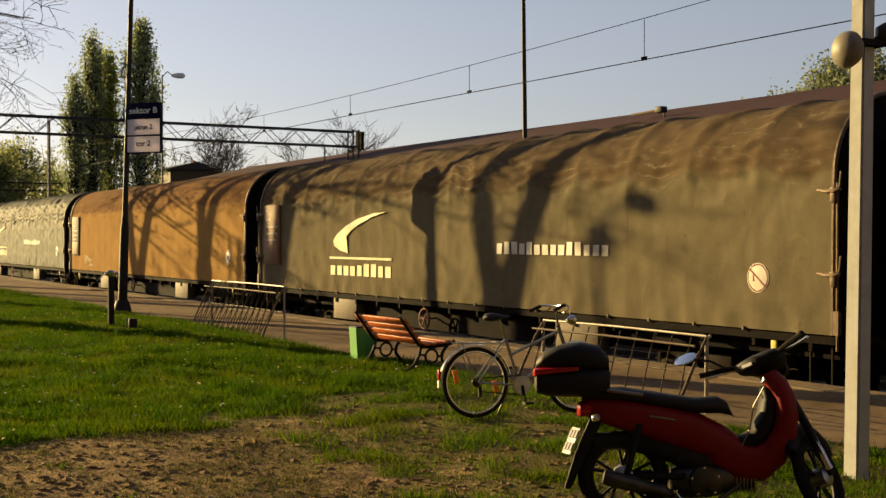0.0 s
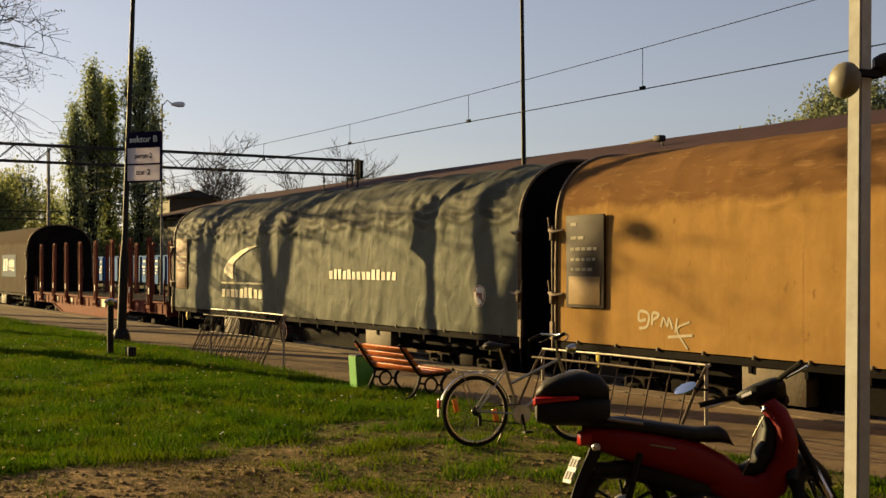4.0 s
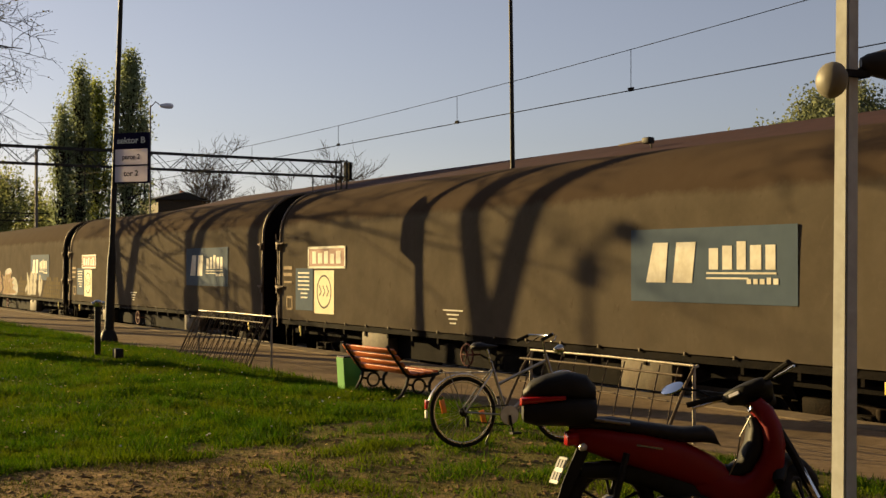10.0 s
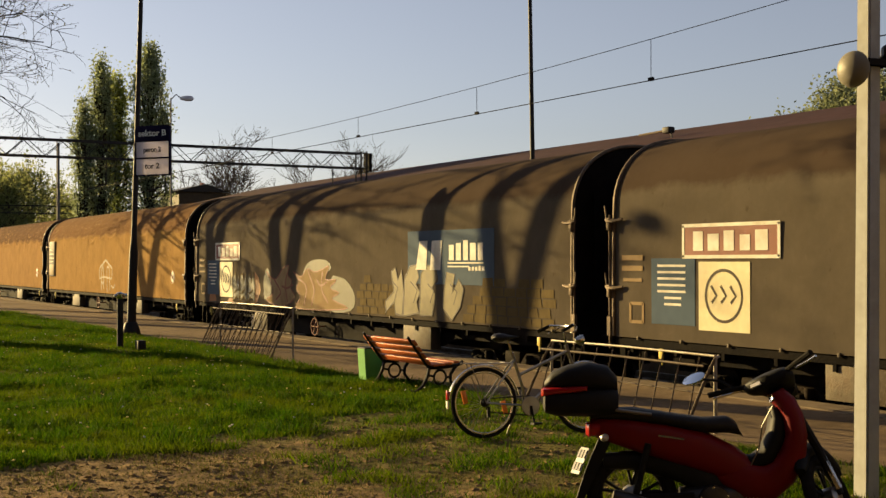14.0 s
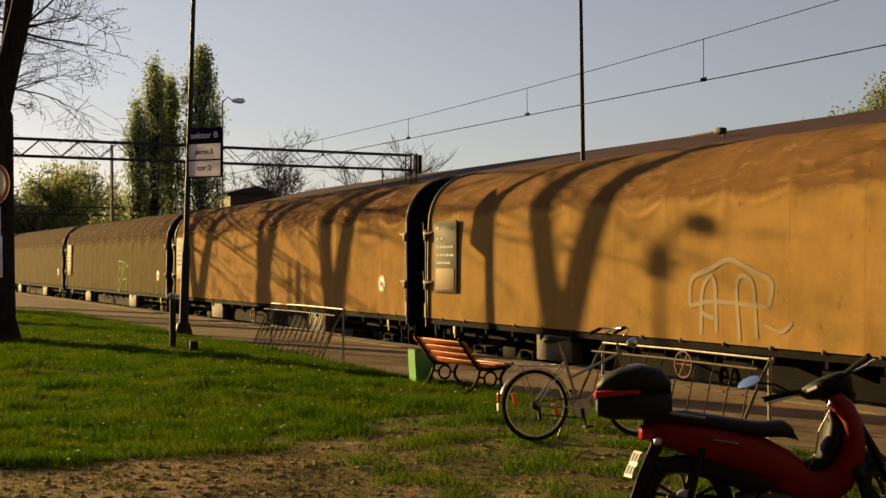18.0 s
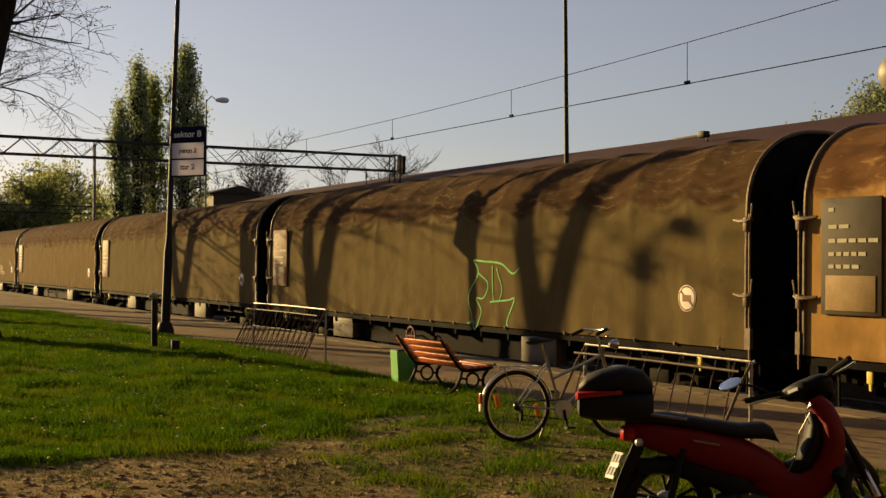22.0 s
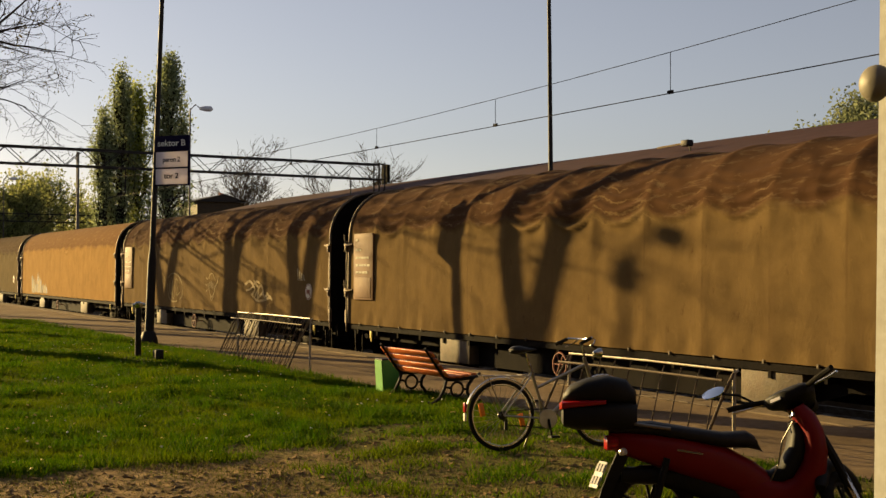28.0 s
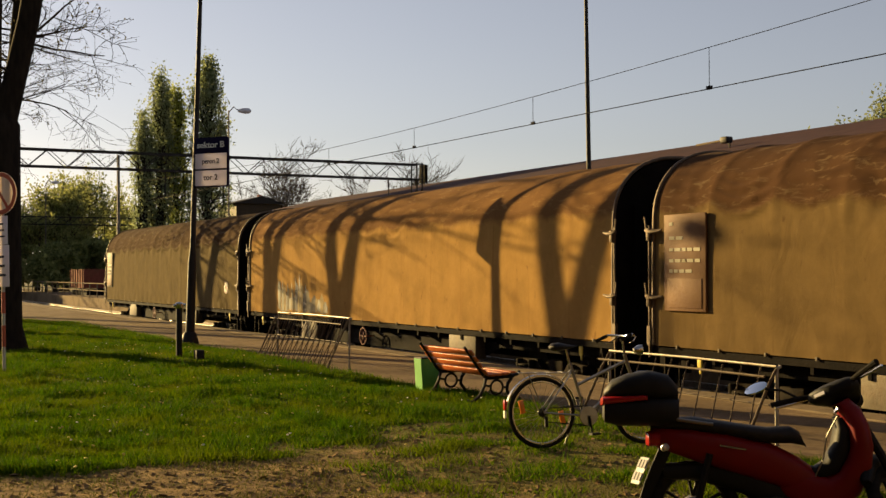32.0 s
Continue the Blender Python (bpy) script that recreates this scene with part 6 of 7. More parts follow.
def scooter():
    """Step-through motorcycle; x forward from the rear hub, -y is its right side."""
    w = thing("motor_scooter", "red step-through motorcycle with a black top case", "motorcycle")
    R = 0.285

    def wheel(x, name):
        b = bmesh.new()
        ring(b, (x, 0, R), (0, 1, 0), R - 0.04, 0.04, 44, 10)
        t = part(name, b, RUBBER, w, "black tyre on a dark spoked alloy rim")
        b = bmesh.new()
        ring(b, (x, 0, R), (0, 1, 0), R - 0.085, 0.016, 40, 6)
        for i in range(5):
            a = 2 * math.pi * i / 5 + 0.3
            for o in (-0.16, 0.16):
                tube(b, [(x + 0.05 * math.cos(a), 0, R + 0.05 * math.sin(a)), (x + (R - 0.09) * math.cos(a + o), 0, R + (R - 0.09) * math.sin(a + o))], 0.011, 5)
        part("rim", b, BLACK_PLASTIC, t)
        b = bmesh.new()
        lathe(b, (x, -0.08, R), (0, 1, 0), [(0, 0.04), (0.02, 0.065), (0.14, 0.065), (0.16, 0.04)], 16)
        part("hub", b, ALLOY, t)
        return t

    wheel(0, "rear_wheel")
    front = wheel(1.215, "front_wheel")
    b = bmesh.new()
    loft(b, [(-0.26, 0.72, 0.05, 0.05, 0), (-0.2, 0.71, 0.09, 0.075, 0), (-0.02, 0.68, 0.125, 0.10, -4), (0.2, 0.635, 0.135, 0.125, -8), (0.42, 0.575, 0.13, 0.13, -14), (0.6, 0.50, 0.115, 0.115, -22), (0.74, 0.415, 0.10, 0.10, -20), (0.84, 0.37, 0.09, 0.10, -6)])
    body = part("rear_body", b, GLOSS_RED, w, "glossy red side panels")
    b = bmesh.new()
    for s in (-1,):
        box(b, (0.24, s * 0.138, 0.66), (0.16, 0.004, 0.012), rolled(8, "Y"))
    part("side_emblem", b, CHROME, body)
    b = bmesh.new()
    loft(b, [(-0.26, 0.785, 0.09, 0.02, 0), (-0.2, 0.80, 0.11, 0.035, 0), (0.0, 0.80, 0.13, 0.045, -3), (0.25, 0.765, 0.14, 0.045, -6), (0.45, 0.735, 0.13, 0.05, -2), (0.6, 0.74, 0.11, 0.055, 8), (0.66, 0.72, 0.08, 0.05, 20), (0.68, 0.69, 0.05, 0.03, 30)])
    part("seat", b, SEAT_VINYL, w, "black vinyl seat")
    b = bmesh.new()
    for s in (-1, 1):
        tube(b, [(0.12, s * 0.135, 0.80), (-0.08, s * 0.15, 0.825), (-0.22, s * 0.12, 0.85), (-0.3, s * 0.06, 0.855)], 0.012, 7)
    box(b, (-0.24, 0, 0.85), (0.26, 0.16, 0.015), bevel=0.004)
    part("grab_rail", b, ALLOY, w)
    b = bmesh.new()
    loft(b, [(-0.56, 0.920, 0.1, 0.05, 0), (-0.545, 0.915, 0.17, 0.075, 0), (-0.46, 0.910, 0.2, 0.09, 0), (-0.28, 0.915, 0.205, 0.095, 0), (-0.13, 0.920, 0.19, 0.095, 0), (-0.085, 0.920, 0.15, 0.08, 0)], 24, 0.6)
    case = part("top_case", b, BLACK_PLASTIC, w, "black plastic top case with a red band")
    b = bmesh.new()
    loft(b, [(-0.55, 1.015, 0.12, 0.03, 0), (-0.5, 1.050, 0.17, 0.06, 0), (-0.4, 1.065, 0.195, 0.085, 0), (-0.27, 1.075, 0.2, 0.095, 0), (-0.15, 1.060, 0.185, 0.085, 0), (-0.09, 1.025, 0.13, 0.05, 0)], 24, 0.65)
    part("case_lid", b, BLACK_PLASTIC, case)
    b = bmesh.new()
    loft(b, [(-0.572, 0.965, 0.11, 0.024, 0), (-0.555, 0.975, 0.178, 0.03, 0), (-0.46, 0.985, 0.208, 0.026, 0), (-0.28, 1.000, 0.2125, 0.018, 0)], 24, 0.5)
    part("case_band", b, RED_LENS, case, "red reflective band")
    b = bmesh.new()
    loft(b, [(-0.29, 0.70, 0.045, 0.04, 0), (-0.27, 0.70, 0.085, 0.05, 0), (-0.2, 0.705, 0.1, 0.05, 0)], 16)
    part("tail_light", b, RED_LENS, w)
    for s in (-1, 1):
        b = bmesh.new()
        lathe(b, (-0.16, s * 0.1, 0.655), (-0.5, s * 1.0, -0.1), [(0, 0.016), (0.02, 0.026), (0.05, 0.022), (0.06, 0.01)], 14)
        part("rear_indicator", b, CLEAR_LENS, w)
    b = bmesh.new()
    prism(b, [(-0.2, 0.66), (-0.12, 0.66), (-0.19, 0.5), (-0.33, 0.2), (-0.37, 0.2), (-0.3, 0.42)], -0.06, 0.06)
    part("rear_mudguard", b, BLACK_PLASTIC, w)
    b = bmesh.new()
    turned_plate = rolled(20, "Z") @ rolled(24, "Y")
    box(b, (-0.325, -0.02, 0.50), (0.008, 0.145, 0.18), turned_plate, bevel=0.003)
    plate = part("licence_plate", b, PLATE_DUSTY, w, "white licence plate with dark bars")
    b = bmesh.new()
    for z in (0.045, -0.04):
        for k in (-0.05, 0, 0.05):
            p = turned_plate @ Vector((-0.006, k, z)) + Vector((-0.325, -0.02, 0.50))
            box(b, p, (0.004, 0.035, 0.055), turned_plate)
    part("plate_bars", b, LETTER_DARK, plate)
    b = bmesh.new()
    loft(b, [(-0.18, 0.5, 0.06, 0.05, 0), (0.05, 0.50, 0.07, 0.06, 0), (0.3, 0.46, 0.08, 0.09, 0), (0.5, 0.36, 0.09, 0.12, 0), (0.62, 0.3, 0.07, 0.09, 0)])
    part("inner_frame", b, BLACK_PLASTIC, w)
    b = bmesh.new()
    loft(b, [(0.3, 0.25, 0.10, 0.09, 0), (0.42, 0.26, 0.14, 0.11, 0), (0.55, 0.27, 0.145, 0.105, 0), (0.7, 0.28, 0.08, 0.08, 0), (0.82, 0.29, 0.06, 0.07, 0)])
    eng = part("engine", b, SOOT_ALLOY, w, "grey alloy engine block")
    b = bmesh.new()
    lathe(b, (0.5, -0.13, 0.27), (0, -1, 0), [(0, 0.1), (0.03, 0.095), (0.04, 0.06)], 20)
    part("engine_cover", b, SOOT_ALLOY, eng)
    for i in range(6):
        b = bmesh.new()
        box(b, (0.70 + i * 0.022, 0, 0.285), (0.006, 0.19, 0.17), bevel=0.002)
        part("cooling_fin", b, ALLOY, eng)
    b = bmesh.new()
    for k in range(5):
        a = 2 * math.pi * k / 5 + 0.4
        lathe(b, (0.5 + 0.085 * math.cos(a), -0.155, 0.27 + 0.085 * math.sin(a)), (0, -1, 0), [(0, 0.009), (0.008, 0.009), (0.01, 0.004)], 6)
    part("cover_bolts", b, CHROME, eng)
    b = bmesh.new()
    tube(b, [(0.46, -0.15, 0.16), (0.4, -0.18, 0.15), (0.34, -0.2, 0.17), (0.31, -0.2, 0.21)], 0.009, 6)
    box(b, (0.305, -0.23, 0.22), (0.03, 0.08, 0.02), bevel=0.005)
    part("kick_starter", b, CHROME, eng)
    b = bmesh.new()
    tube(b, [(0.86, -0.16, 0.86), (0.80, -0.13, 0.74), (0.78, -0.11, 0.6), (0.72, -0.08, 0.46)], 0.005, 6)
    part("cable", b, ALLOY, w, "thin grey control cable")
    b = bmesh.new()
    tube(b, [(0.72, -0.08, 0.25), (0.55, -0.13, 0.13), (0.35, -0.15, 0.14), (0.25, -0.155, 0.2)], 0.016, 8)
    lathe(b, (0.3, -0.16, 0.19), (-1, -0.03, 0.24), [(0, 0.02), (0.06, 0.042), (0.4, 0.05), (0.44, 0.045), (0.445, 0.02)], 16)
    part("exhaust", b, SOOT_ALLOY, w, "grey metal exhaust pipe and silencer")
    b = bmesh.new()
    for s in (-1, 1):
        tube(b, [(0.38, s * 0.11, 0.3), (0, s * 0.12, R)], 0.022, 7)
        tube(b, [(0.02, s * 0.125, R + 0.02), (0.1, s * 0.125, 0.62)], 0.022, 8)
    part("swing_arm", b, BLACK_PLASTIC, w)
    b = bmesh.new()
    tube(b, [(0.5, 0.06, 0.12), (0.38, 0.2, 0.0 + 0.02)], 0.012, 6)
    tube(b, [(0.52, -0.25, 0.22), (0.52, 0.25, 0.22)], 0.014, 6)
    part("footrest_and_stand", b, BLACK_PLASTIC, w)
    b = bmesh.new()
    loft(b, [(0.50, 0.50, 0.06, 0.08, -30), (0.60, 0.45, 0.105, 0.115, -25), (0.72, 0.39, 0.12, 0.125, -12), (0.84, 0.38, 0.125, 0.12, 15), (0.93, 0.45, 0.14, 0.10, 45), (0.995, 0.57, 0.17, 0.085, 68), (1.01, 0.69, 0.18, 0.075, 85), (0.995, 0.80, 0.165, 0.07, 98), (0.955, 0.89, 0.135, 0.065, 112), (0.90, 0.95, 0.10, 0.05, 120)], 20, 0.7)
    shield = part("leg_shield", b, GLOSS_RED, w, "glossy red leg shield running into the frame cover")
    b = bmesh.new()
    loft(b, [(0.64, 0.53, 0.05, 0.03, -20), (0.74, 0.50, 0.085, 0.05, 0), (0.84, 0.55, 0.115, 0.06, 50), (0.90, 0.67, 0.125, 0.06, 75), (0.91, 0.78, 0.11, 0.05, 92), (0.89, 0.85, 0.07, 0.03, 100)])
    part("inner_shield", b, BLACK_PLASTIC, shield)
    b = bmesh.new()
    lathe(b, (0.87, -0.09, 0.90), (-1, -0.3, 0.3), [(0, 0.022), (0.012, 0.022), (0.014, 0.012)], 12)
    part("ignition_lock", b, CHROME, shield)
    b = bmesh.new()
    loft(b, [(0.77, 0.99, 0.06, 0.03, 10), (0.80, 0.995, 0.15, 0.045, 10), (0.87, 1.01, 0.17, 0.06, 10), (0.95, 1.02, 0.14, 0.065, 10), (1.02, 1.0, 0.1, 0.06, 5), (1.04, 0.99, 0.06, 0.04, 0)])
    cowl = part("handlebar_cowl", b, BLACK_PLASTIC, w, "black instrument cowl")
    b = bmesh.new()
    loft(b, [(1.0, 0.98, 0.1, 0.06, 0), (1.06, 0.97, 0.09, 0.055, 0), (1.08, 0.96, 0.05, 0.03, 0)])
    part("headlamp", b, BLACK_PLASTIC, cowl, "dark headlamp glass")
    b = bmesh.new()
    box(b, (0.765, 0.05, 0.985), (0.01, 0.07, 0.022), rolled(10, "Y"))
    part("cowl_badge", b, SIGN_WHITE, cowl)
    for s in (-1, 1):
        b = bmesh.new()
        tube(b, [(0.86, s * 0.1, 1.02), (0.80, s * 0.24, 1.03), (0.735, s * 0.37, 1.03)], [0.016, 0.018, 0.019], 8)
        part("grip", b, RUBBER, cowl)
        b = bmesh.new()
        tube(b, [(0.88, s * 0.18, 1.03), (0.86, s * 0.28, 1.03), (0.8, s * 0.37, 1.02)], 0.008, 6)
        part("brake_lever", b, CHROME, cowl)
        if s > 0:
            b = bmesh.new()
            tube(b, [(0.84, 0.22, 1.04), (0.80, 0.30, 1.12), (0.75, 0.42, 1.17)], 0.008, 6)
            part("mirror_stem", b, BLACK_PLASTIC, cowl)
    b = bmesh.new()
    for s in (-1, 1):
        tube(b, [(0.93, s * 0.06, 0.88), (1.08, s * 0.085, 0.58), (1.215, s * 0.085, R)], [0.03, 0.028, 0.025], 8)
    fork = part("front_fork", b, BLACK_PLASTIC, w, "black fork with bright lower legs")
    for s in (-1, 1):
        b = bmesh.new()
        tube(b, [(1.1, s * 0.088, 0.54), (1.2, s * 0.088, 0.32)], [0.022, 0.03], 8)
        part("fork_slider", b, CHROME, fork)
    b = bmesh.new()
    tube(b, [(1.215 + (R + 0.03) * math.cos(radians(a)), 0, R + (R + 0.03) * math.sin(radians(a))) for a in range(35, 160, 10)], [0.03] + [0.048] * 11 + [0.03], 10)
    guard = part("front_mudguard", b, BLACK_PLASTIC, w)
    # the steering stands locked to the left, the case sits low on its rack
    pivot = Vector((0.93, 0, 0.88))
    turned = Matrix.Translation(pivot) @ Matrix.Rotation(radians(60), 4, (Vector((0.93, 0, 0.88)) - Vector((1.215, 0, R))).normalized()) @ Matrix.Translation(-pivot)
    for steered in (front, cowl, fork, guard):
        steered.matrix_basis = turned
    case.location.z = -0.04
    x, y = 4.91, 6.05
    w.matrix_world = Matrix.Translation((x, y, lawn_z(x, y) - 0.02)) @ Matrix.Rotation(math.atan2(-0.59, 0.81), 4, "Z") @ Matrix.Rotation(radians(-5), 4, "X")
    # mirror glass, on its stem
    b = bmesh.new()
    lathe(b, (0, 0, 0), (0, 0, 1), [(-0.022, 0.02), (-0.012, 0.05), (0, 0.054), (0.002, 0.05), (0.0021, 0.001)], 24)
    up = Vector((-1, -0.1, 0.55)).normalized()
    along = Vector((0, 1, 0))
    along = (along - up * along.dot(up)).normalized()
    stand = Matrix((along, up.cross(along), up)).transposed().to_4x4()
    bmesh.ops.transform(b, verts=b.verts, matrix=Matrix.Translation((0.74, 0.44, 1.18)) @ stand @ Matrix.Diagonal((1.5, 0.85, 1, 1)))
    part("mirror", b, MIRROR_GLASS, cowl, "oval mirror glass")
    return w


scooter()


# ---- overhead line and gantry ----
def overhead_line():
    w = thing("overhead_line", "overhead contact and carrier wires with droppers", "overhead wire")

    def high(y):
        return 5.35 + 0.0009 * (y - 30) ** 2

    b = bmesh.new()
    tube(b, [(TRACK_X, y, 4.78 + 0.003 * y) for y in range(-20, 56, 4)], 0.009, 6)
    part("contact_wire", b, WIRE, w)
    b = bmesh.new()
    tube(b, [(TRACK_X, y, high(y)) for y in np.arange(-16, 55, 2.5)], 0.0065, 6)
    part("carrier_wire", b, WIRE, w)
    for y in np.arange(-12, 54, 5.6):
        b = bmesh.new()
        tube(b, [(TRACK_X, y, 4.78 + 0.003 * y), (TRACK_X, y, high(y))], 0.006, 5)
        part("dropper", b, WIRE, w)
        b = bmesh.new()
        box(b, (TRACK_X, y, 4.8 + 0.003 * y), (0.04, 0.12, 0.06))
        part("clip", b, WIRE, w)


def gantry(y, x0, x1, z0, z1, legs):
    w = thing("gantry", "lattice steel gantry spanning the tracks", "gantry")
    for yy, z in itertools.product((y - 0.35, y + 0.35), (z0, z1)):
        b = bmesh.new()
        tube(b, [(x0, yy, z), (x1, yy, z)], 0.036, 5)
        part("chord", b, GANTRY_STEEL, w)
    n = int((x1 - x0) / 0.8)
    b = bmesh.new()
    for i in range(n):
        a, c = x0 + (x1 - x0) * i / n, x0 + (x1 - x0) * (i + 1) / n
        for yy in (y - 0.35, y + 0.35):
            tube(b, [(a, yy, z0 if i % 2 else z1), (c, yy, z1 if i % 2 else z0)], 0.018, 4)
        tube(b, [(a, y - 0.35, z0), (a, y + 0.35, z0)], 0.02, 4)
    tagged(part("lattice", b, GANTRY_STEEL, w), kind="stuff")
    for x in legs:
        b = bmesh.new()
        for o, q in itertools.product((-0.16, 0.16), (-0.3, 0.3)):
            tube(b, [(x + o, y + q, -0.7), (x + o * 0.9, y + q, z1 + 0.1)], 0.04, 5)
        for i in range(9):
            for q in (-0.3, 0.3):
                tube(b, [(x - 0.16, y + q, i * 0.75), (x + 0.16, y + q, i * 0.75 + 0.7)], 0.02, 4)
        part("leg", b, GANTRY_STEEL, w)
    b = bmesh.new()
    box(b, (x1 + 0.16, y, (z0 + z1) / 2 - 0.07), (0.16, 0.6, 0.9))
    part("end_plate", b, BLACK_STEEL, w)
    for x in (TRACK_X, 16.1, BLUE_X):
        b = bmesh.new()
        tube(b, [(x + 0.8, y, z0), (x + 0.8, y, 5.2), (x, y, 4.95)], 0.03, 5)
        lathe(b, (x + 0.8, y, 5.9), (0, 0, 1), [(0, 0.03), (0.03, 0.08), (0.08, 0.03), (0.12, 0.08), (0.16, 0.03)], 8)
        part("hanger", b, GANTRY_STEEL, w)


overhead_line()
gantry(54.0, 1.0, 27.0, 6.32, 7.05, (3.0, 26.8))
gantry(118.0, 2.0, 34.0, 6.3, 7.0, (4.0, 33.0))
lamp_post(17.0, 75.5, 9.0, 0.14, GREY_POLE, "thick grey steel mast between the tracks")
for x, y in ((19.7, 62.0), (19.6, 87.5), (20.0, 119.0)):
    lamp_post(x, y, 10.3, 0.08, GREY_POLE, "grey platform lamp post with a single lamp", (0, 0), (0.5, -0.15))


# ---- trees ----
def leaf_mesh(name, spots, size, mat, rng, narrow=0.55):
    """Small leaves, each a bent quad of its own, turned every way."""
    n = len(spots)
    c = np.array(spots, dtype=float)
    a = rng.normal(size=(n, 3))
    a /= np.linalg.norm(a, axis=1)[:, None]
    b = np.cross(a, rng.normal(size=(n, 3)))
    b /= np.linalg.norm(b, axis=1)[:, None]
    s = size * rng.uniform(0.6, 1.35, size=(n, 1))
    v = np.stack([c - a * s, c + b * s * narrow, c + a * s, c - b * s * narrow], axis=1).reshape(-1, 3)
    me = bpy.data.meshes.new(name)
    me.vertices.add(4 * n)
    me.vertices.foreach_set("co", v.ravel())
    me.loops.add(4 * n)
    me.loops.foreach_set("vertex_index", np.arange(4 * n, dtype=np.int32))
    me.polygons.add(n)
    me.polygons.foreach_set("loop_start", np.arange(0, 4 * n, 4, dtype=np.int32))
    me.update(calc_edges=True)
    me.materials.append(mat)
    return me


LEAF_POPLAR = foliage("poplar_leaves", (0.155, 0.19, 0.098), (0.225, 0.265, 0.14), (0.31, 0.35, 0.19), 0.58)
LEAF_POPLAR_FRESH = foliage("fresh_poplar_leaves", (0.21, 0.25, 0.055), (0.28, 0.32, 0.075), (0.35, 0.38, 0.10), 0.58)
LEAF_SPRING = foliage("spring_leaves", (0.12, 0.15, 0.022), (0.20, 0.215, 0.032), (0.29, 0.28, 0.06), 0.6)
LEAF_WOOD = foliage("woodland_leaves", (0.13, 0.155, 0.058), (0.23, 0.25, 0.088), (0.34, 0.35, 0.135), 0.62)
LEAF_GREY = foliage("grey_green_leaves", (0.13, 0.155, 0.085), (0.19, 0.215, 0.12), (0.26, 0.285, 0.165), 0.5)
LEAF_BUD = foliage("opening_buds", (0.06, 0.05, 0.02), (0.09, 0.075, 0.03), (0.11, 0.10, 0.04))
BLADE = foliage("grass_blades", (0.020, 0.064, 0.001), (0.058, 0.115, 0.002), (0.125, 0.165, 0.005), 0.45, (0.10, 0.125, 0.004))
TUFT = foliage("tussock_blades", (0.02, 0.07, 0.001), (0.045, 0.11, 0.002), (0.08, 0.15, 0.004), 0.35)
DRY_BLADE = foliage("dry_blades", (0.085, 0.085, 0.018), (0.14, 0.12, 0.038), (0.065, 0.095, 0.012), 0.3)


def limb(bm, tips, p, d, length, r, depth, rng, droop=0.0, spread=0.6, kids=(3, 4), seg=6, fine=0.009):
    """One limb and, at depth, its boughs and twigs; twig tips go to tips."""
    pts, rad = [p.copy()], [r]
    n = 5 if depth else 4
    for i in range(n):
        d = (d + Vector((rng.uniform(-1, 1), rng.uniform(-1, 1), rng.uniform(-0.6, 0.8) - droop * (i / n))) * (0.16 if depth > 1 else 0.34)).normalized()
        pts.append(pts[-1] + d * length / n)
        rad.append(r * (1 - 0.62 * (i + 1) / n))
    tube(bm, pts, rad, seg if depth > 1 else 4, False)
    if depth == 0:
        tips.extend(pts[1:])
        return
    for k in range(rng.randint(*kids) + 1):
        f = rng.uniform(0.3, 1.0)
        i = min(n - 1, int(f * n))
        q = pts[i].lerp(pts[i + 1], f * n - i) if f < 1 else pts[-1]
        turn = Vector((rng.uniform(-1, 1), rng.uniform(-1, 1), rng.uniform(-0.5, 0.9) - droop)).normalized()
        nd = (d * (1 - spread * 0.5) + turn * spread).normalized()
        limb(bm, tips, q, nd, length * rng.uniform(0.45, 0.72), max(fine, rad[i] * rng.uniform(0.38, 0.6)), depth - 1, rng, droop, spread, kids, seg, fine)


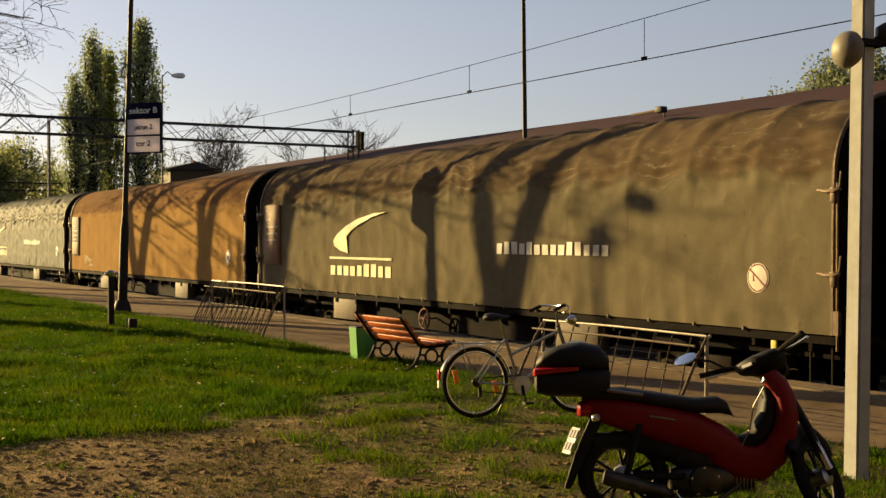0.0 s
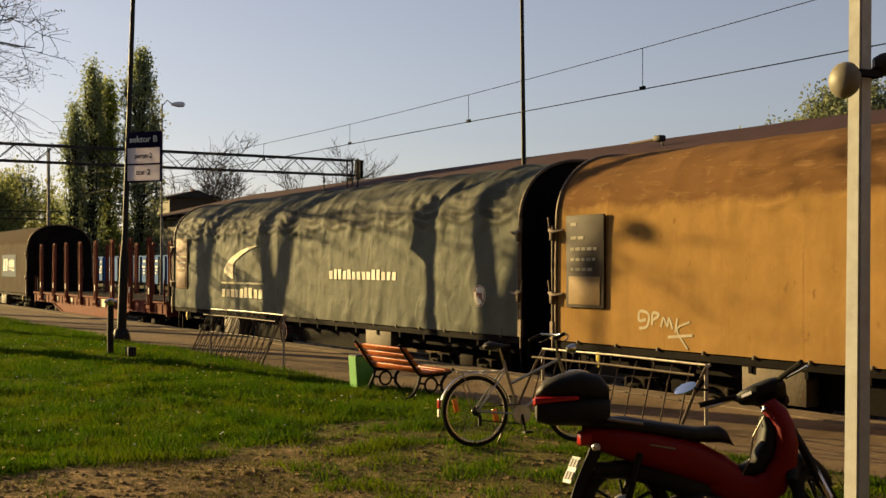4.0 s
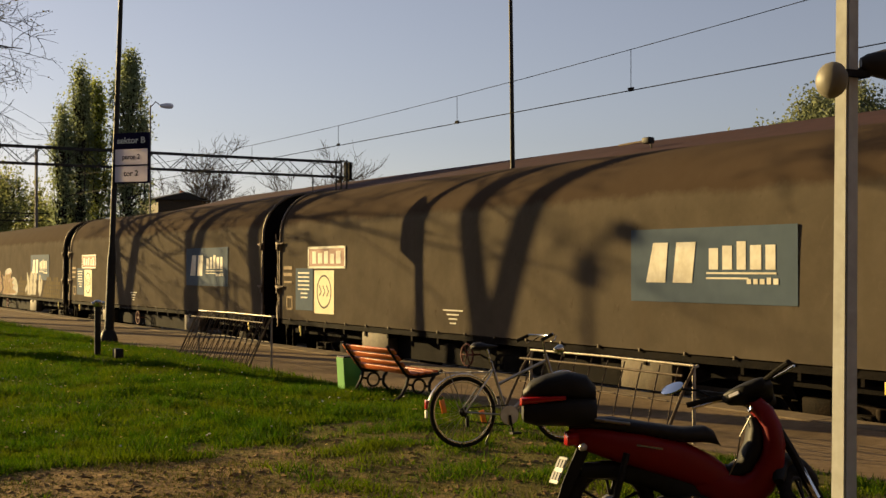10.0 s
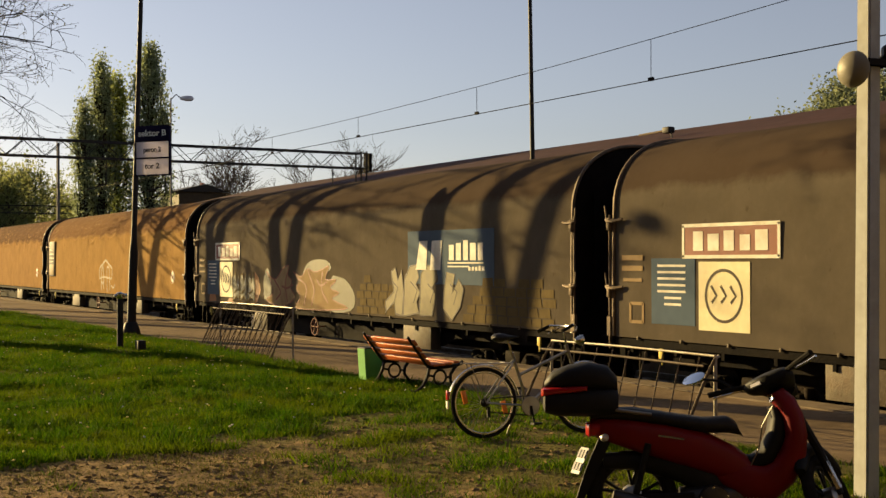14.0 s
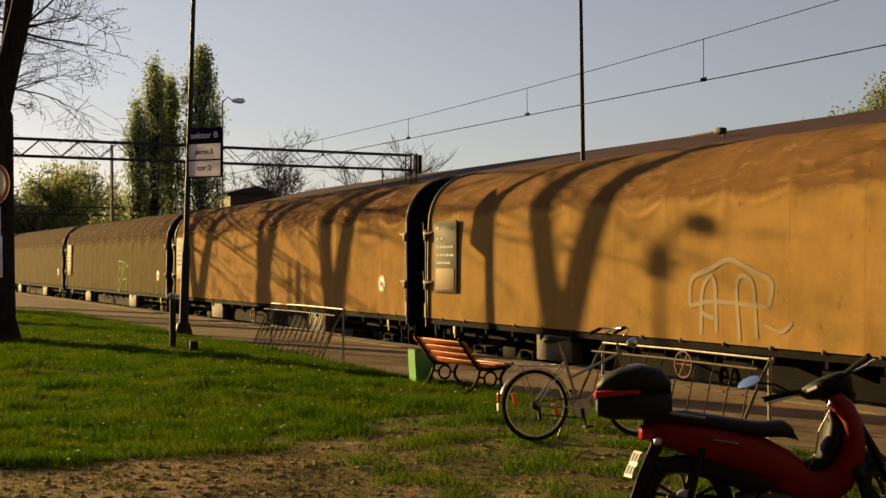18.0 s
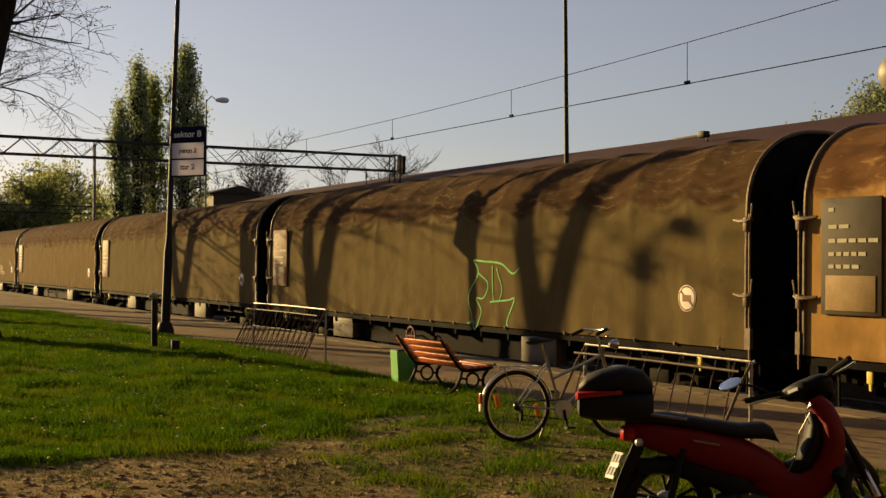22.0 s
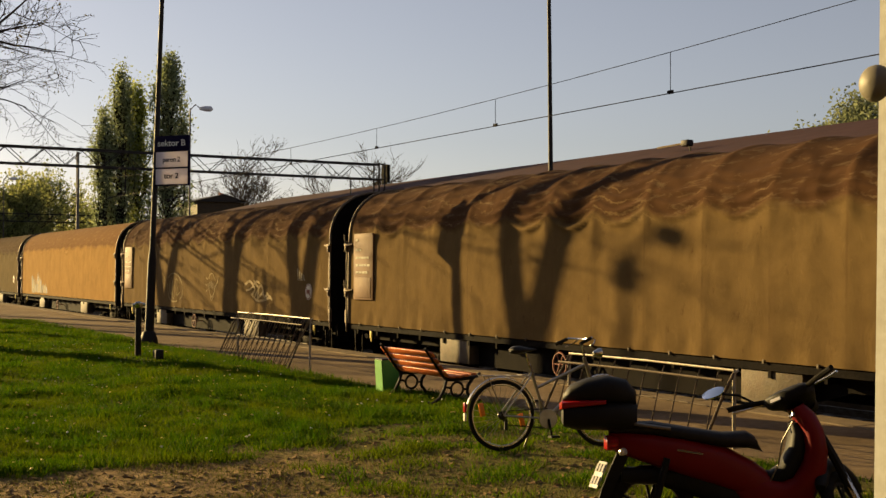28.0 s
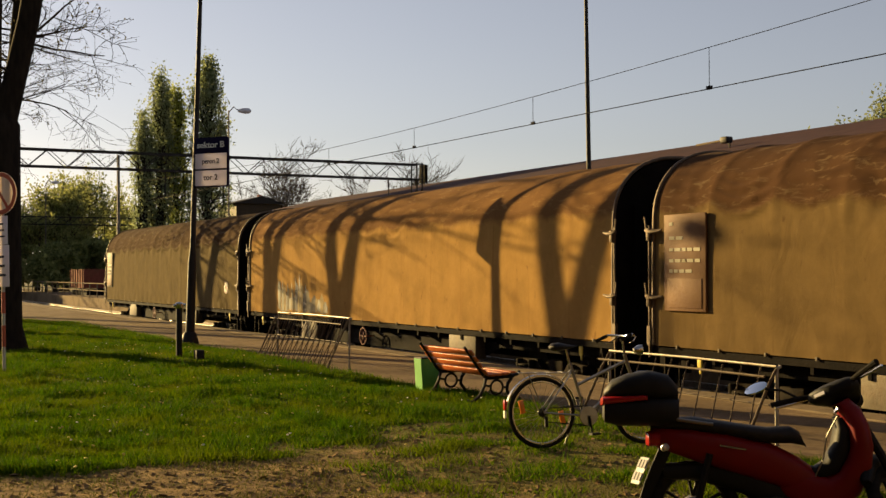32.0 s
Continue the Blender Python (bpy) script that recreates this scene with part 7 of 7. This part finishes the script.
def forked_tree(x, y, seed, fork, girth, label, stems=None, dense=0, scale=1.0, low=2.5, boughs=12, leaf=None, twig=0.008):
    """Old tree: one bole that forks into two stems with drooping boughs."""
    rng = random.Random(seed)
    w = thing("tree", label, "tree", "row of old trees")
    b = bmesh.new()
    tips = []
    tube(b, [(0, 0, -0.2), (0, 0, 0.15), (0, 0, 0.6), (0.0, 0, fork * 0.5), (0, 0, fork), (0, 0, fork + 0.22), (0, 0, fork + 0.42)], [girth * 1.7, girth * 1.35, girth * 1.08, girth, girth * 0.95, girth * 0.72, girth * 0.3], 14)
    if not stems:
        a = rng.uniform(0, 6.28)
        stems = [(s * rng.uniform(0.3, 0.5) * math.cos(a), s * rng.uniform(0.5, 0.9) * math.sin(a)) for s in (-1, 1)]
    for sx, sy in stems:
        off = Vector((sx, sy, 0))
        pts = [Vector((0, 0, fork - 0.4)), off * 0.34 + Vector((0, 0, fork + 0.5)), off + Vector((0, 0, fork + 2.3)), off * 1.4 + Vector((0.05, 0, fork + 4.2)), off * 1.8 + Vector((0.2, 0.1, fork + 7.0)), off * 2.1 + Vector((0.3, 0.2, fork + 10))]
        rad = [girth * 0.6, girth * 0.56, girth * 0.52, girth * 0.48, girth * 0.34, girth * 0.14]
        tube(b, pts, rad, 10)
        for k in range(boughs):
            f = rng.uniform(low, 4.95)
            j = int(f)
            q = pts[j].lerp(pts[j + 1], f - j)
            a = rng.uniform(0, 6.28)
            limb(b, tips, q, Vector((math.cos(a), math.sin(a), rng.uniform(-0.1, 0.5))).normalized(), rng.uniform(2.2, 4.2) * scale, girth * rng.uniform(0.13, 0.22), 3, rng, 0.22, 0.62, (2, 2) if dense else (1, 3), 6, twig)
        for k in range(4):
            f = rng.uniform(1.3, 2.6)
            j = int(f)
            a = rng.uniform(0, 6.28)
            limb(b, tips, pts[j].lerp(pts[j + 1], f - j), Vector((math.cos(a), math.sin(a), 0.3)).normalized(), rng.uniform(0.8, 1.5), 0.03, 2, rng, 0.1, 0.6, (2, 3))
    part("trunk", b, BARK, w)
    nr = np.random.default_rng(seed)
    spots = [t + Vector((rng.gauss(0, 0.04 + 0.1 * dense), rng.gauss(0, 0.04 + 0.1 * dense), rng.gauss(0, 0.04 + 0.1 * dense))) for t in tips for _ in range(1 + (9 if leaf else 3) * dense) if rng.random() < (0.8 if dense else 0.65)]
    tagged(part("crown", leaf_mesh("crown", spots, leaf or 0.038 + 0.037 * dense, LEAF_BUD, nr), None, w, "sparse opening buds"), kind="stuff")
    w.location = (x, y, 0.0)
    return w


forked_tree(4.85, 36.45, 5, 4.7, 0.28, "old dark-barked tree with a forked trunk and budding twigs", ((0.0, 0.75), (0.10, -1.36)), boughs=8, twig=0.01)
forked_tree(3.72, 28.0, 77, 5.0, 0.45, "stout old tree with a broad dark trunk and budding twigs", ((-0.5, 0.4), (0.55, -0.3)), boughs=24, scale=1.0, twig=0.017)
forked_tree(5.0, 46.4, 8, 4.4, 0.3, "old dark-barked tree in early bud", low=2.0)
forked_tree(5.4, 50.6, 13, 5.0, 0.26, "slimmer dark-barked tree in early bud", low=2.0)
forked_tree(4.9, 58.4, 17, 4.6, 0.3, "old dark-barked tree beyond the lawn", low=1.6)


def street_lamp():
    w = thing("street_lamp", "dark street lamp with a raised arm behind the lawn", "street lamp")
    b = bmesh.new()
    tube(b, [(0, 0, -0.05), (0, 0, 8.3)], [0.06, 0.04], 10)
    part("pole", b, DARK_POLE, w)
    b = bmesh.new()
    box(b, (0, 0, 8.23), (0.22, 0.22, 0.45), bevel=0.03)
    part("junction_box", b, DARK_POLE, w)
    b = bmesh.new()
    tube(b, [(0, 0, 8.4), (-0.1, -0.03, 8.8), (-0.28, -0.1, 9.05)], 0.035, 7)
    part("arm", b, DARK_POLE, w)
    b = bmesh.new()
    lathe(b, (-0.17, -0.06, 9.02), (-1, -0.3, 0.15), [(0, 0.05), (0.05, 0.13), (0.16, 0.18), (0.28, 0.14), (0.33, 0.05)], 14)
    part("lamp_head", b, GREY_POLE, w)
    w.location = (1.2, 43.0, 0.0)


street_lamp()


def poplar(x, y, h, r, seed, mat, lush, label):
    """Columnar crown of rising clumps with gaps between them."""
    rng = random.Random(seed)
    nr = np.random.default_rng(seed)
    w = thing("poplar_tree", label, "tree", "poplars")
    b = bmesh.new()
    tube(b, [(0, 0, -1), (0, 0, h * 0.3), (0.1, 0, h * 0.7), (0.1, 0.1, h * 0.95)], [0.4, 0.3, 0.16, 0.04], 9)
    spots = []
    for i in range(int(120 * r)):
        f = rng.uniform(0.04, 0.97) ** 0.85
        wide = r * np.interp(f, (0.0, 0.12, 0.35, 0.6, 0.78, 0.9, 1.0), (0.45, 0.65, 0.9, 1.0, 0.85, 0.5, 0.06)) * (0.8 + 0.4 * noise.noise((f * 7, seed, 1)))
        a, q = rng.uniform(0, 6.28), rng.uniform(0.25, 1.0) ** 0.6
        at = Vector((math.cos(a) * wide * q, math.sin(a) * wide * q, f * h))
        base = Vector((0, 0, max(0.3, at.z - rng.uniform(1.6, 3.2))))
        tube(b, [base, base.lerp(at, 0.55) + Vector((at.x, at.y, 0)) * 0.3, at + Vector((0, 0, 0.5))], [0.07, 0.045, 0.012], 4, False)
        long = rng.uniform(0.4, 0.8)
        n = int(rng.uniform(40, 105) * lush)
        for d in nr.normal(0, 1, (n, 3)):
            spots.append((at.x + d[0] * 0.3, at.y + d[1] * 0.3, at.z + d[2] * long))
    part("trunk", b, BARK, w)
    tagged(part("crown", leaf_mesh("crown", spots, 0.12, mat, nr), None, w, "young leaves in rising clumps"), kind="stuff")
    w.location = (x, y, RAIL_Z)


for x, y, h, r, s, mat, lush, label in ((24.8, 101.0, 16.0, 1.1, 3, LEAF_POPLAR, 0.8, "slim columnar poplar in grey-green young leaf"), (26.3, 101.5, 19.1, 1.7, 4, LEAF_POPLAR, 0.75, "tall thin-leaved poplar with dark stems showing"), (28.0, 102.8, 18.3, 1.4, 9, LEAF_POPLAR_FRESH, 1.1, "columnar poplar in fresh yellow-green leaf"), (30.2, 101.0, 20.8, 2.2, 6, LEAF_POPLAR, 1.0, "tallest dense columnar poplar in young leaf")):
    poplar(x, y, h, r, s, mat, lush, label)


def leafy_tree(x, y, h, r, seed, label, dense=1.0, mat=None, name="deciduous_tree", leaf=0.2, group="trees beyond the tracks", depth=2):
    rng = random.Random(seed)
    nr = np.random.default_rng(seed)
    w = thing(name, label, "tree", group)
    b = bmesh.new()
    tips = []
    tube(b, [(0, 0, -1), (0.1, 0, h * 0.2), (0.0, 0.1, h * 0.45)], [0.32, 0.26, 0.16], 8)
    for k in range(8):
        a = rng.uniform(0, 6.28)
        limb(b, tips, Vector((0, 0, h * rng.uniform(0.15, 0.45))), Vector((math.cos(a) * r * 1.3 / h, math.sin(a) * r * 1.3 / h, rng.uniform(0.35, 0.9))).normalized(), h * rng.uniform(0.3, 0.45), 0.14, depth, rng, 0.0, 0.6, (4, 5) if depth == 2 else (3, 4), 5, 0.028)
    part("trunk", b, TWIG, w)
    spots = [t + Vector((nr.normal(0, 0.35), nr.normal(0, 0.35), nr.normal(0, 0.3))) for t in tips for _ in range(max(1, int(9 * dense))) if rng.random() < dense * 2]
    if spots:
        tagged(part("crown", leaf_mesh("crown", spots, leaf, mat or LEAF_SPRING, nr), None, w), kind="stuff")
    w.location = (x, y, RAIL_Z)
    return w


for x, y, h, r, s in ((13.5, 128, 11.5, 4, 21), (18.5, 134, 13.0, 4.5, 22), (22.5, 126, 12.0, 3.5, 23), (27.5, 140, 13.5, 4, 24), (9.0, 140, 13, 4.5, 25), (33.0, 150, 11.0, 4, 26), (16.0, 150, 14.0, 5, 27), (24.5, 133, 13.2, 3.8, 28), (20.0, 124, 10.0, 3.6, 29)):
    leafy_tree(x, y, h, r, s, "broad tree in fresh spring leaf", 0.7, LEAF_WOOD, leaf=0.17)
for x, y, h, r, s in ((46.4, 131.6, 17.0, 4.2, 31), (60.7, 126.0, 16.8, 4.6, 32), (54.0, 135.0, 11.5, 4, 33), (43.0, 138.0, 12.5, 4, 34), (50.5, 133.0, 12.0, 4, 35), (66.0, 130.0, 11.5, 4, 36)):
    leafy_tree(x, y, h, r, s, "tall tree still nearly bare in spring", 0.2, LEAF_BUD, leaf=0.075, depth=3)
for x, y, h, r, s in ((56.0, 50.0, 12.0, 3.5, 41), (58.5, 46.0, 13.2, 4, 42), (61.0, 42.0, 14.6, 4.5, 43), (60, 37, 15.8, 5, 44), (54.5, 53.5, 11.6, 4, 45), (57.2, 48.2, 12.5, 4, 46), (59.8, 44.0, 13.4, 4, 47), (62.0, 39.5, 14.4, 4.5, 48)):
    leafy_tree(x, y, h, r, s, "round-crowned tree coming into leaf behind the warehouse", 1.0, LEAF_GREY, leaf=0.125, depth=3)


def house():
    w = thing("house", "dark house with a low roof beyond the warehouse", "house")
    b = bmesh.new()
    box(b, (0, 0, -0.5), (4.6, 6, 12.6))
    part("wall", b, PLATE_BROWN, w)
    b = bmesh.new()
    prism(b, [(-2.8, 5.7), (2.8, 5.7), (0.4, 6.5)], -3.4, 3.4)
    roof = part("roof", b, DARK_POLE, w)
    b = bmesh.new()
    box(b, (1.2, 0, 6.4), (0.4, 0.4, 0.8))
    part("chimney", b, RUST_RED, roof)
    w.location = (40.6, 121.0, RAIL_Z + 3.6)


def far_wagon():
    w = thing("open_wagon", "small orange-brown open wagon parked far off", "freight wagon")
    b = bmesh.new()
    box(b, (0, 0, 1.9), (2.6, 5.5, 1.5))
    for i in range(6):
        box(b, (-1.33, -2.4 + i * 0.96, 1.9), (0.08, 0.1, 1.5))
    part("box", b, RUST_RED, w)
    b = bmesh.new()
    box(b, (0, 0, 0.8), (2.2, 5.8, 0.5))
    part("underframe", b, BLACK_STEEL, w)
    w.location = (20.5, 100.0, RAIL_Z)


def rail_fence():
    w = thing("railing", "pale low railing along the far platform", "railing")
    b = bmesh.new()
    for z in (0.5, 1.0):
        tube(b, [(18.2, 60, z), (18.2, 125, z)], 0.04, 6)
    part("rail", b, EDGE_STONE, w)
    for i in range(27):
        b = bmesh.new()
        tube(b, [(18.2, 60 + i * 2.5, -0.05), (18.2, 60 + i * 2.5, 1.02)], 0.04, 6)
        part("post", b, EDGE_STONE, w)


for i, (x, y, h) in enumerate(((8, 122, 5.5), (12, 118, 6), (16, 121, 5), (20.5, 117, 5.5), (25, 119, 6), (29, 124, 5.5), (34, 128, 6), (5, 127, 7), (39, 133, 7), (23, 128, 7.5), (14.5, 126, 8), (46, 140, 8))):
    leafy_tree(x, y, h, 4.5, 60 + i, "bushy shrub in fresh leaf beyond the tracks", 0.8, LEAF_WOOD, name="shrub", leaf=0.24, group="shrubs beyond the tracks")
house()
far_wagon()
rail_fence()


# ---- grass ----
def worn(x, y):
    """How bare the lawn is: 1 earth, 0 turf."""
    edge = 10.55 + 0.42 * max(0.0, x - 2.6) + 0.15 * math.sin(x * 2.3)
    n = noise.noise((x * 0.9, y * 0.9, 3)) + 0.5 * noise.noise((x * 2.6, y * 2.6, 9))
    trodden = max(0.0, min(1.0, (edge - y) / 0.8 + n * 1.2 + 0.3))
    bare = float(np.interp(x, (2.6, 3.6, 5.0, 6.5), (1.0, 0.82, 0.58, 0.4))) + 0.7 * noise.noise((x * 1.5, y * 1.9, 21))
    return max(0.0, min(1.0, trodden * bare))


def grass(count, name, mat, pick, height, seed, label, clump=None):
    rng = np.random.default_rng(seed)
    v, n = [], 0
    pts = []
    while len(pts) < count:
        r = 6.0 + 40.0 * rng.random() ** 1.6
        a = math.radians(rng.uniform(5.0, 54.0))
        x, y = r * math.sin(a), r * math.cos(a)
        if x > lawn_edge(y) + 0.12 * rng.normal() or not pick(worn(x, y), rng.random()) or (clump and noise.noise((x * 1.7, y * 1.2, 15)) + 0.5 * noise.noise((x * 4.0, y * 3.0, 4)) < clump):
            continue
        pts.append((x, y, lawn_z(x, y) - 0.01))
    p = np.array(pts)
    n = len(p)
    a = rng.uniform(0, 6.283, n)
    big = 1 + 0.012 * np.hypot(p[:, 0], p[:, 1])
    patch_h = np.array([0.6 + 0.6 * max(0.0, noise.noise((q[0] * 0.7, q[1] * 0.7, 5)) + 0.35) + 1.3 * max(0.0, noise.noise((q[0] * 2.1, q[1] * 2.1, 8)) - 0.12) for q in pts])
    h = height * rng.uniform(0.5, 1.4, n) * patch_h
    wd = rng.uniform(0.004, 0.008, n) * big
    side = np.stack([np.cos(a) * wd, np.sin(a) * wd, np.zeros(n)], 1)
    bend = np.stack([rng.normal(0, 0.5, n) * h, rng.normal(0, 0.5, n) * h, h], 1)
    v = np.stack([p - side, p + side, p + bend], 1).reshape(-1, 3)
    me = bpy.data.meshes.new(name)
    me.vertices.add(3 * n)
    me.vertices.foreach_set("co", v.ravel())
    me.loops.add(3 * n)
    me.loops.foreach_set("vertex_index", np.arange(3 * n, dtype=np.int32))
    me.polygons.add(n)
    me.polygons.foreach_set("loop_start", np.arange(0, 3 * n, 3, dtype=np.int32))
    me.update(calc_edges=True)
    me.materials.append(mat)
    return tagged(new(name, me), label, "grass", kind="stuff")


grass(230000, "grass", BLADE, lambda b, r: r > b * 1.55, 0.075, 1, "short green spring grass")
grass(60000, "dry_grass", DRY_BLADE, lambda b, r: r < 0.05 + 1.1 * min(b, 0.75), 0.032, 2, "sparse dry grass on worn earth")


def tuft(b, r):
    return r > b * 2.6


grass(34000, "grass_tussocks", TUFT, tuft, 0.12, 7, "dark green tussocks in the lawn", 0.16)


def flowers(name, mat, count, size, seed, label, spots=()):
    rng = random.Random(seed)
    b = bmesh.new()
    todo = list(spots)
    while len(todo) < count + len(spots):
        r, a = rng.uniform(9, 30), radians(rng.uniform(9, 40))
        x, y = r * math.sin(a), r * math.cos(a)
        if x < lawn_edge(y) - 0.3 and worn(x, y) < 0.4:
            todo.append((x, y))
    for x, y in todo:
        z = lawn_z(x, y) + rng.uniform(0.05, 0.1)
        lathe(b, (x, y, z), (rng.uniform(-0.5, 0.2), rng.uniform(-1, 0), 1), [(0, size * 0.4), (size * 0.3, size), (size * 0.5, size * 0.8), (size * 0.6, size * 0.2)], 6)
    solid(name, b, mat, label, "flowers", kind="stuff")


flowers("daisies", WHITE_PAINT, 60, 0.014, 4, "small white daisies in the grass", ((4.22, 11.42), (4.24, 11.4), (3.3, 11.2)))
flowers("dandelions", YELLOW_PAINT, 130, 0.016, 5, "yellow dandelions in the grass")


def clods():
    """Crumbs of earth and small stones on the worn ground."""
    rng = np.random.default_rng(11)
    v, f = [], []
    while len(f) < 4 * 9000:
        r, a = 6.0 + 8.0 * rng.random(), math.radians(rng.uniform(6, 50))
        x, y = r * math.sin(a), r * math.cos(a)
        if x > lawn_edge(y) - 0.4 or rng.random() > worn(x, y):
            continue
        s = 0.008 + 0.055 * rng.random() ** 4
        c = np.array((x, y, lawn_z(x, y)))
        k = len(v)
        t = rng.uniform(0, 6.28)
        v += [tuple(c + s * np.array((math.cos(t + q), math.sin(t + q), rng.uniform(-0.5, 0.3)))) for q in (0, 2.1, 4.2)] + [tuple(c + s * np.array((rng.normal(0, 0.3), rng.normal(0, 0.3), 0.35)))]
        f += [(k, k + 1, k + 3), (k + 1, k + 2, k + 3), (k + 2, k, k + 3), (k, k + 2, k + 1)]
    me = bpy.data.meshes.new("earth_crumbs")
    me.from_pydata(v, [], f)
    me.materials.append(material("crumbled_earth", (0.25, 0.165, 0.085), (0.13, 0.085, 0.042), 20, 0.95))
    tagged(new("earth_crumbs", me), "crumbs of dry earth and small stones", "earth", kind="stuff")


clods()

# ---- unseen walls that close the place behind the camera, added to cut skylight ----
STUCCO = material("sky_block_stucco", (0.11, 0.085, 0.06), (0.085, 0.065, 0.045), 2, 0.9, 0, 0.3, 20, (0.06, 0.048, 0.035), 0.4, 0.6)
bm = bmesh.new()
box(bm, (-16.0, 0.0, 7.4), (7.0, 46.0, 16.0))
box(bm, (-3.0, -13.0, 7.4), (27.0, 6.0, 16.0))
solid("wall_sky_block", bm, STUCCO, "plain dark unseen walls added to block skylight", "wall", kind="structure")

# ---- small repeated pieces last ----
cladding()


# ---- motion ----
def motions():
    steps = [0.5 * i for i in range(65)]
    for k, w in WAGONS.items():
        walk(w, [(t, pose(TRACK_X, (k - 0.5) * PITCH - train_at(t), RAIL_Z)) for t in steps])
    turns = [i / 15 for i in range(481)]
    for ax in WHEELSETS:
        at = ax.location.copy()
        walk(ax, [(t, pose(*at, math.degrees(train_at(t) / 0.455))) for t in turns])


motions()
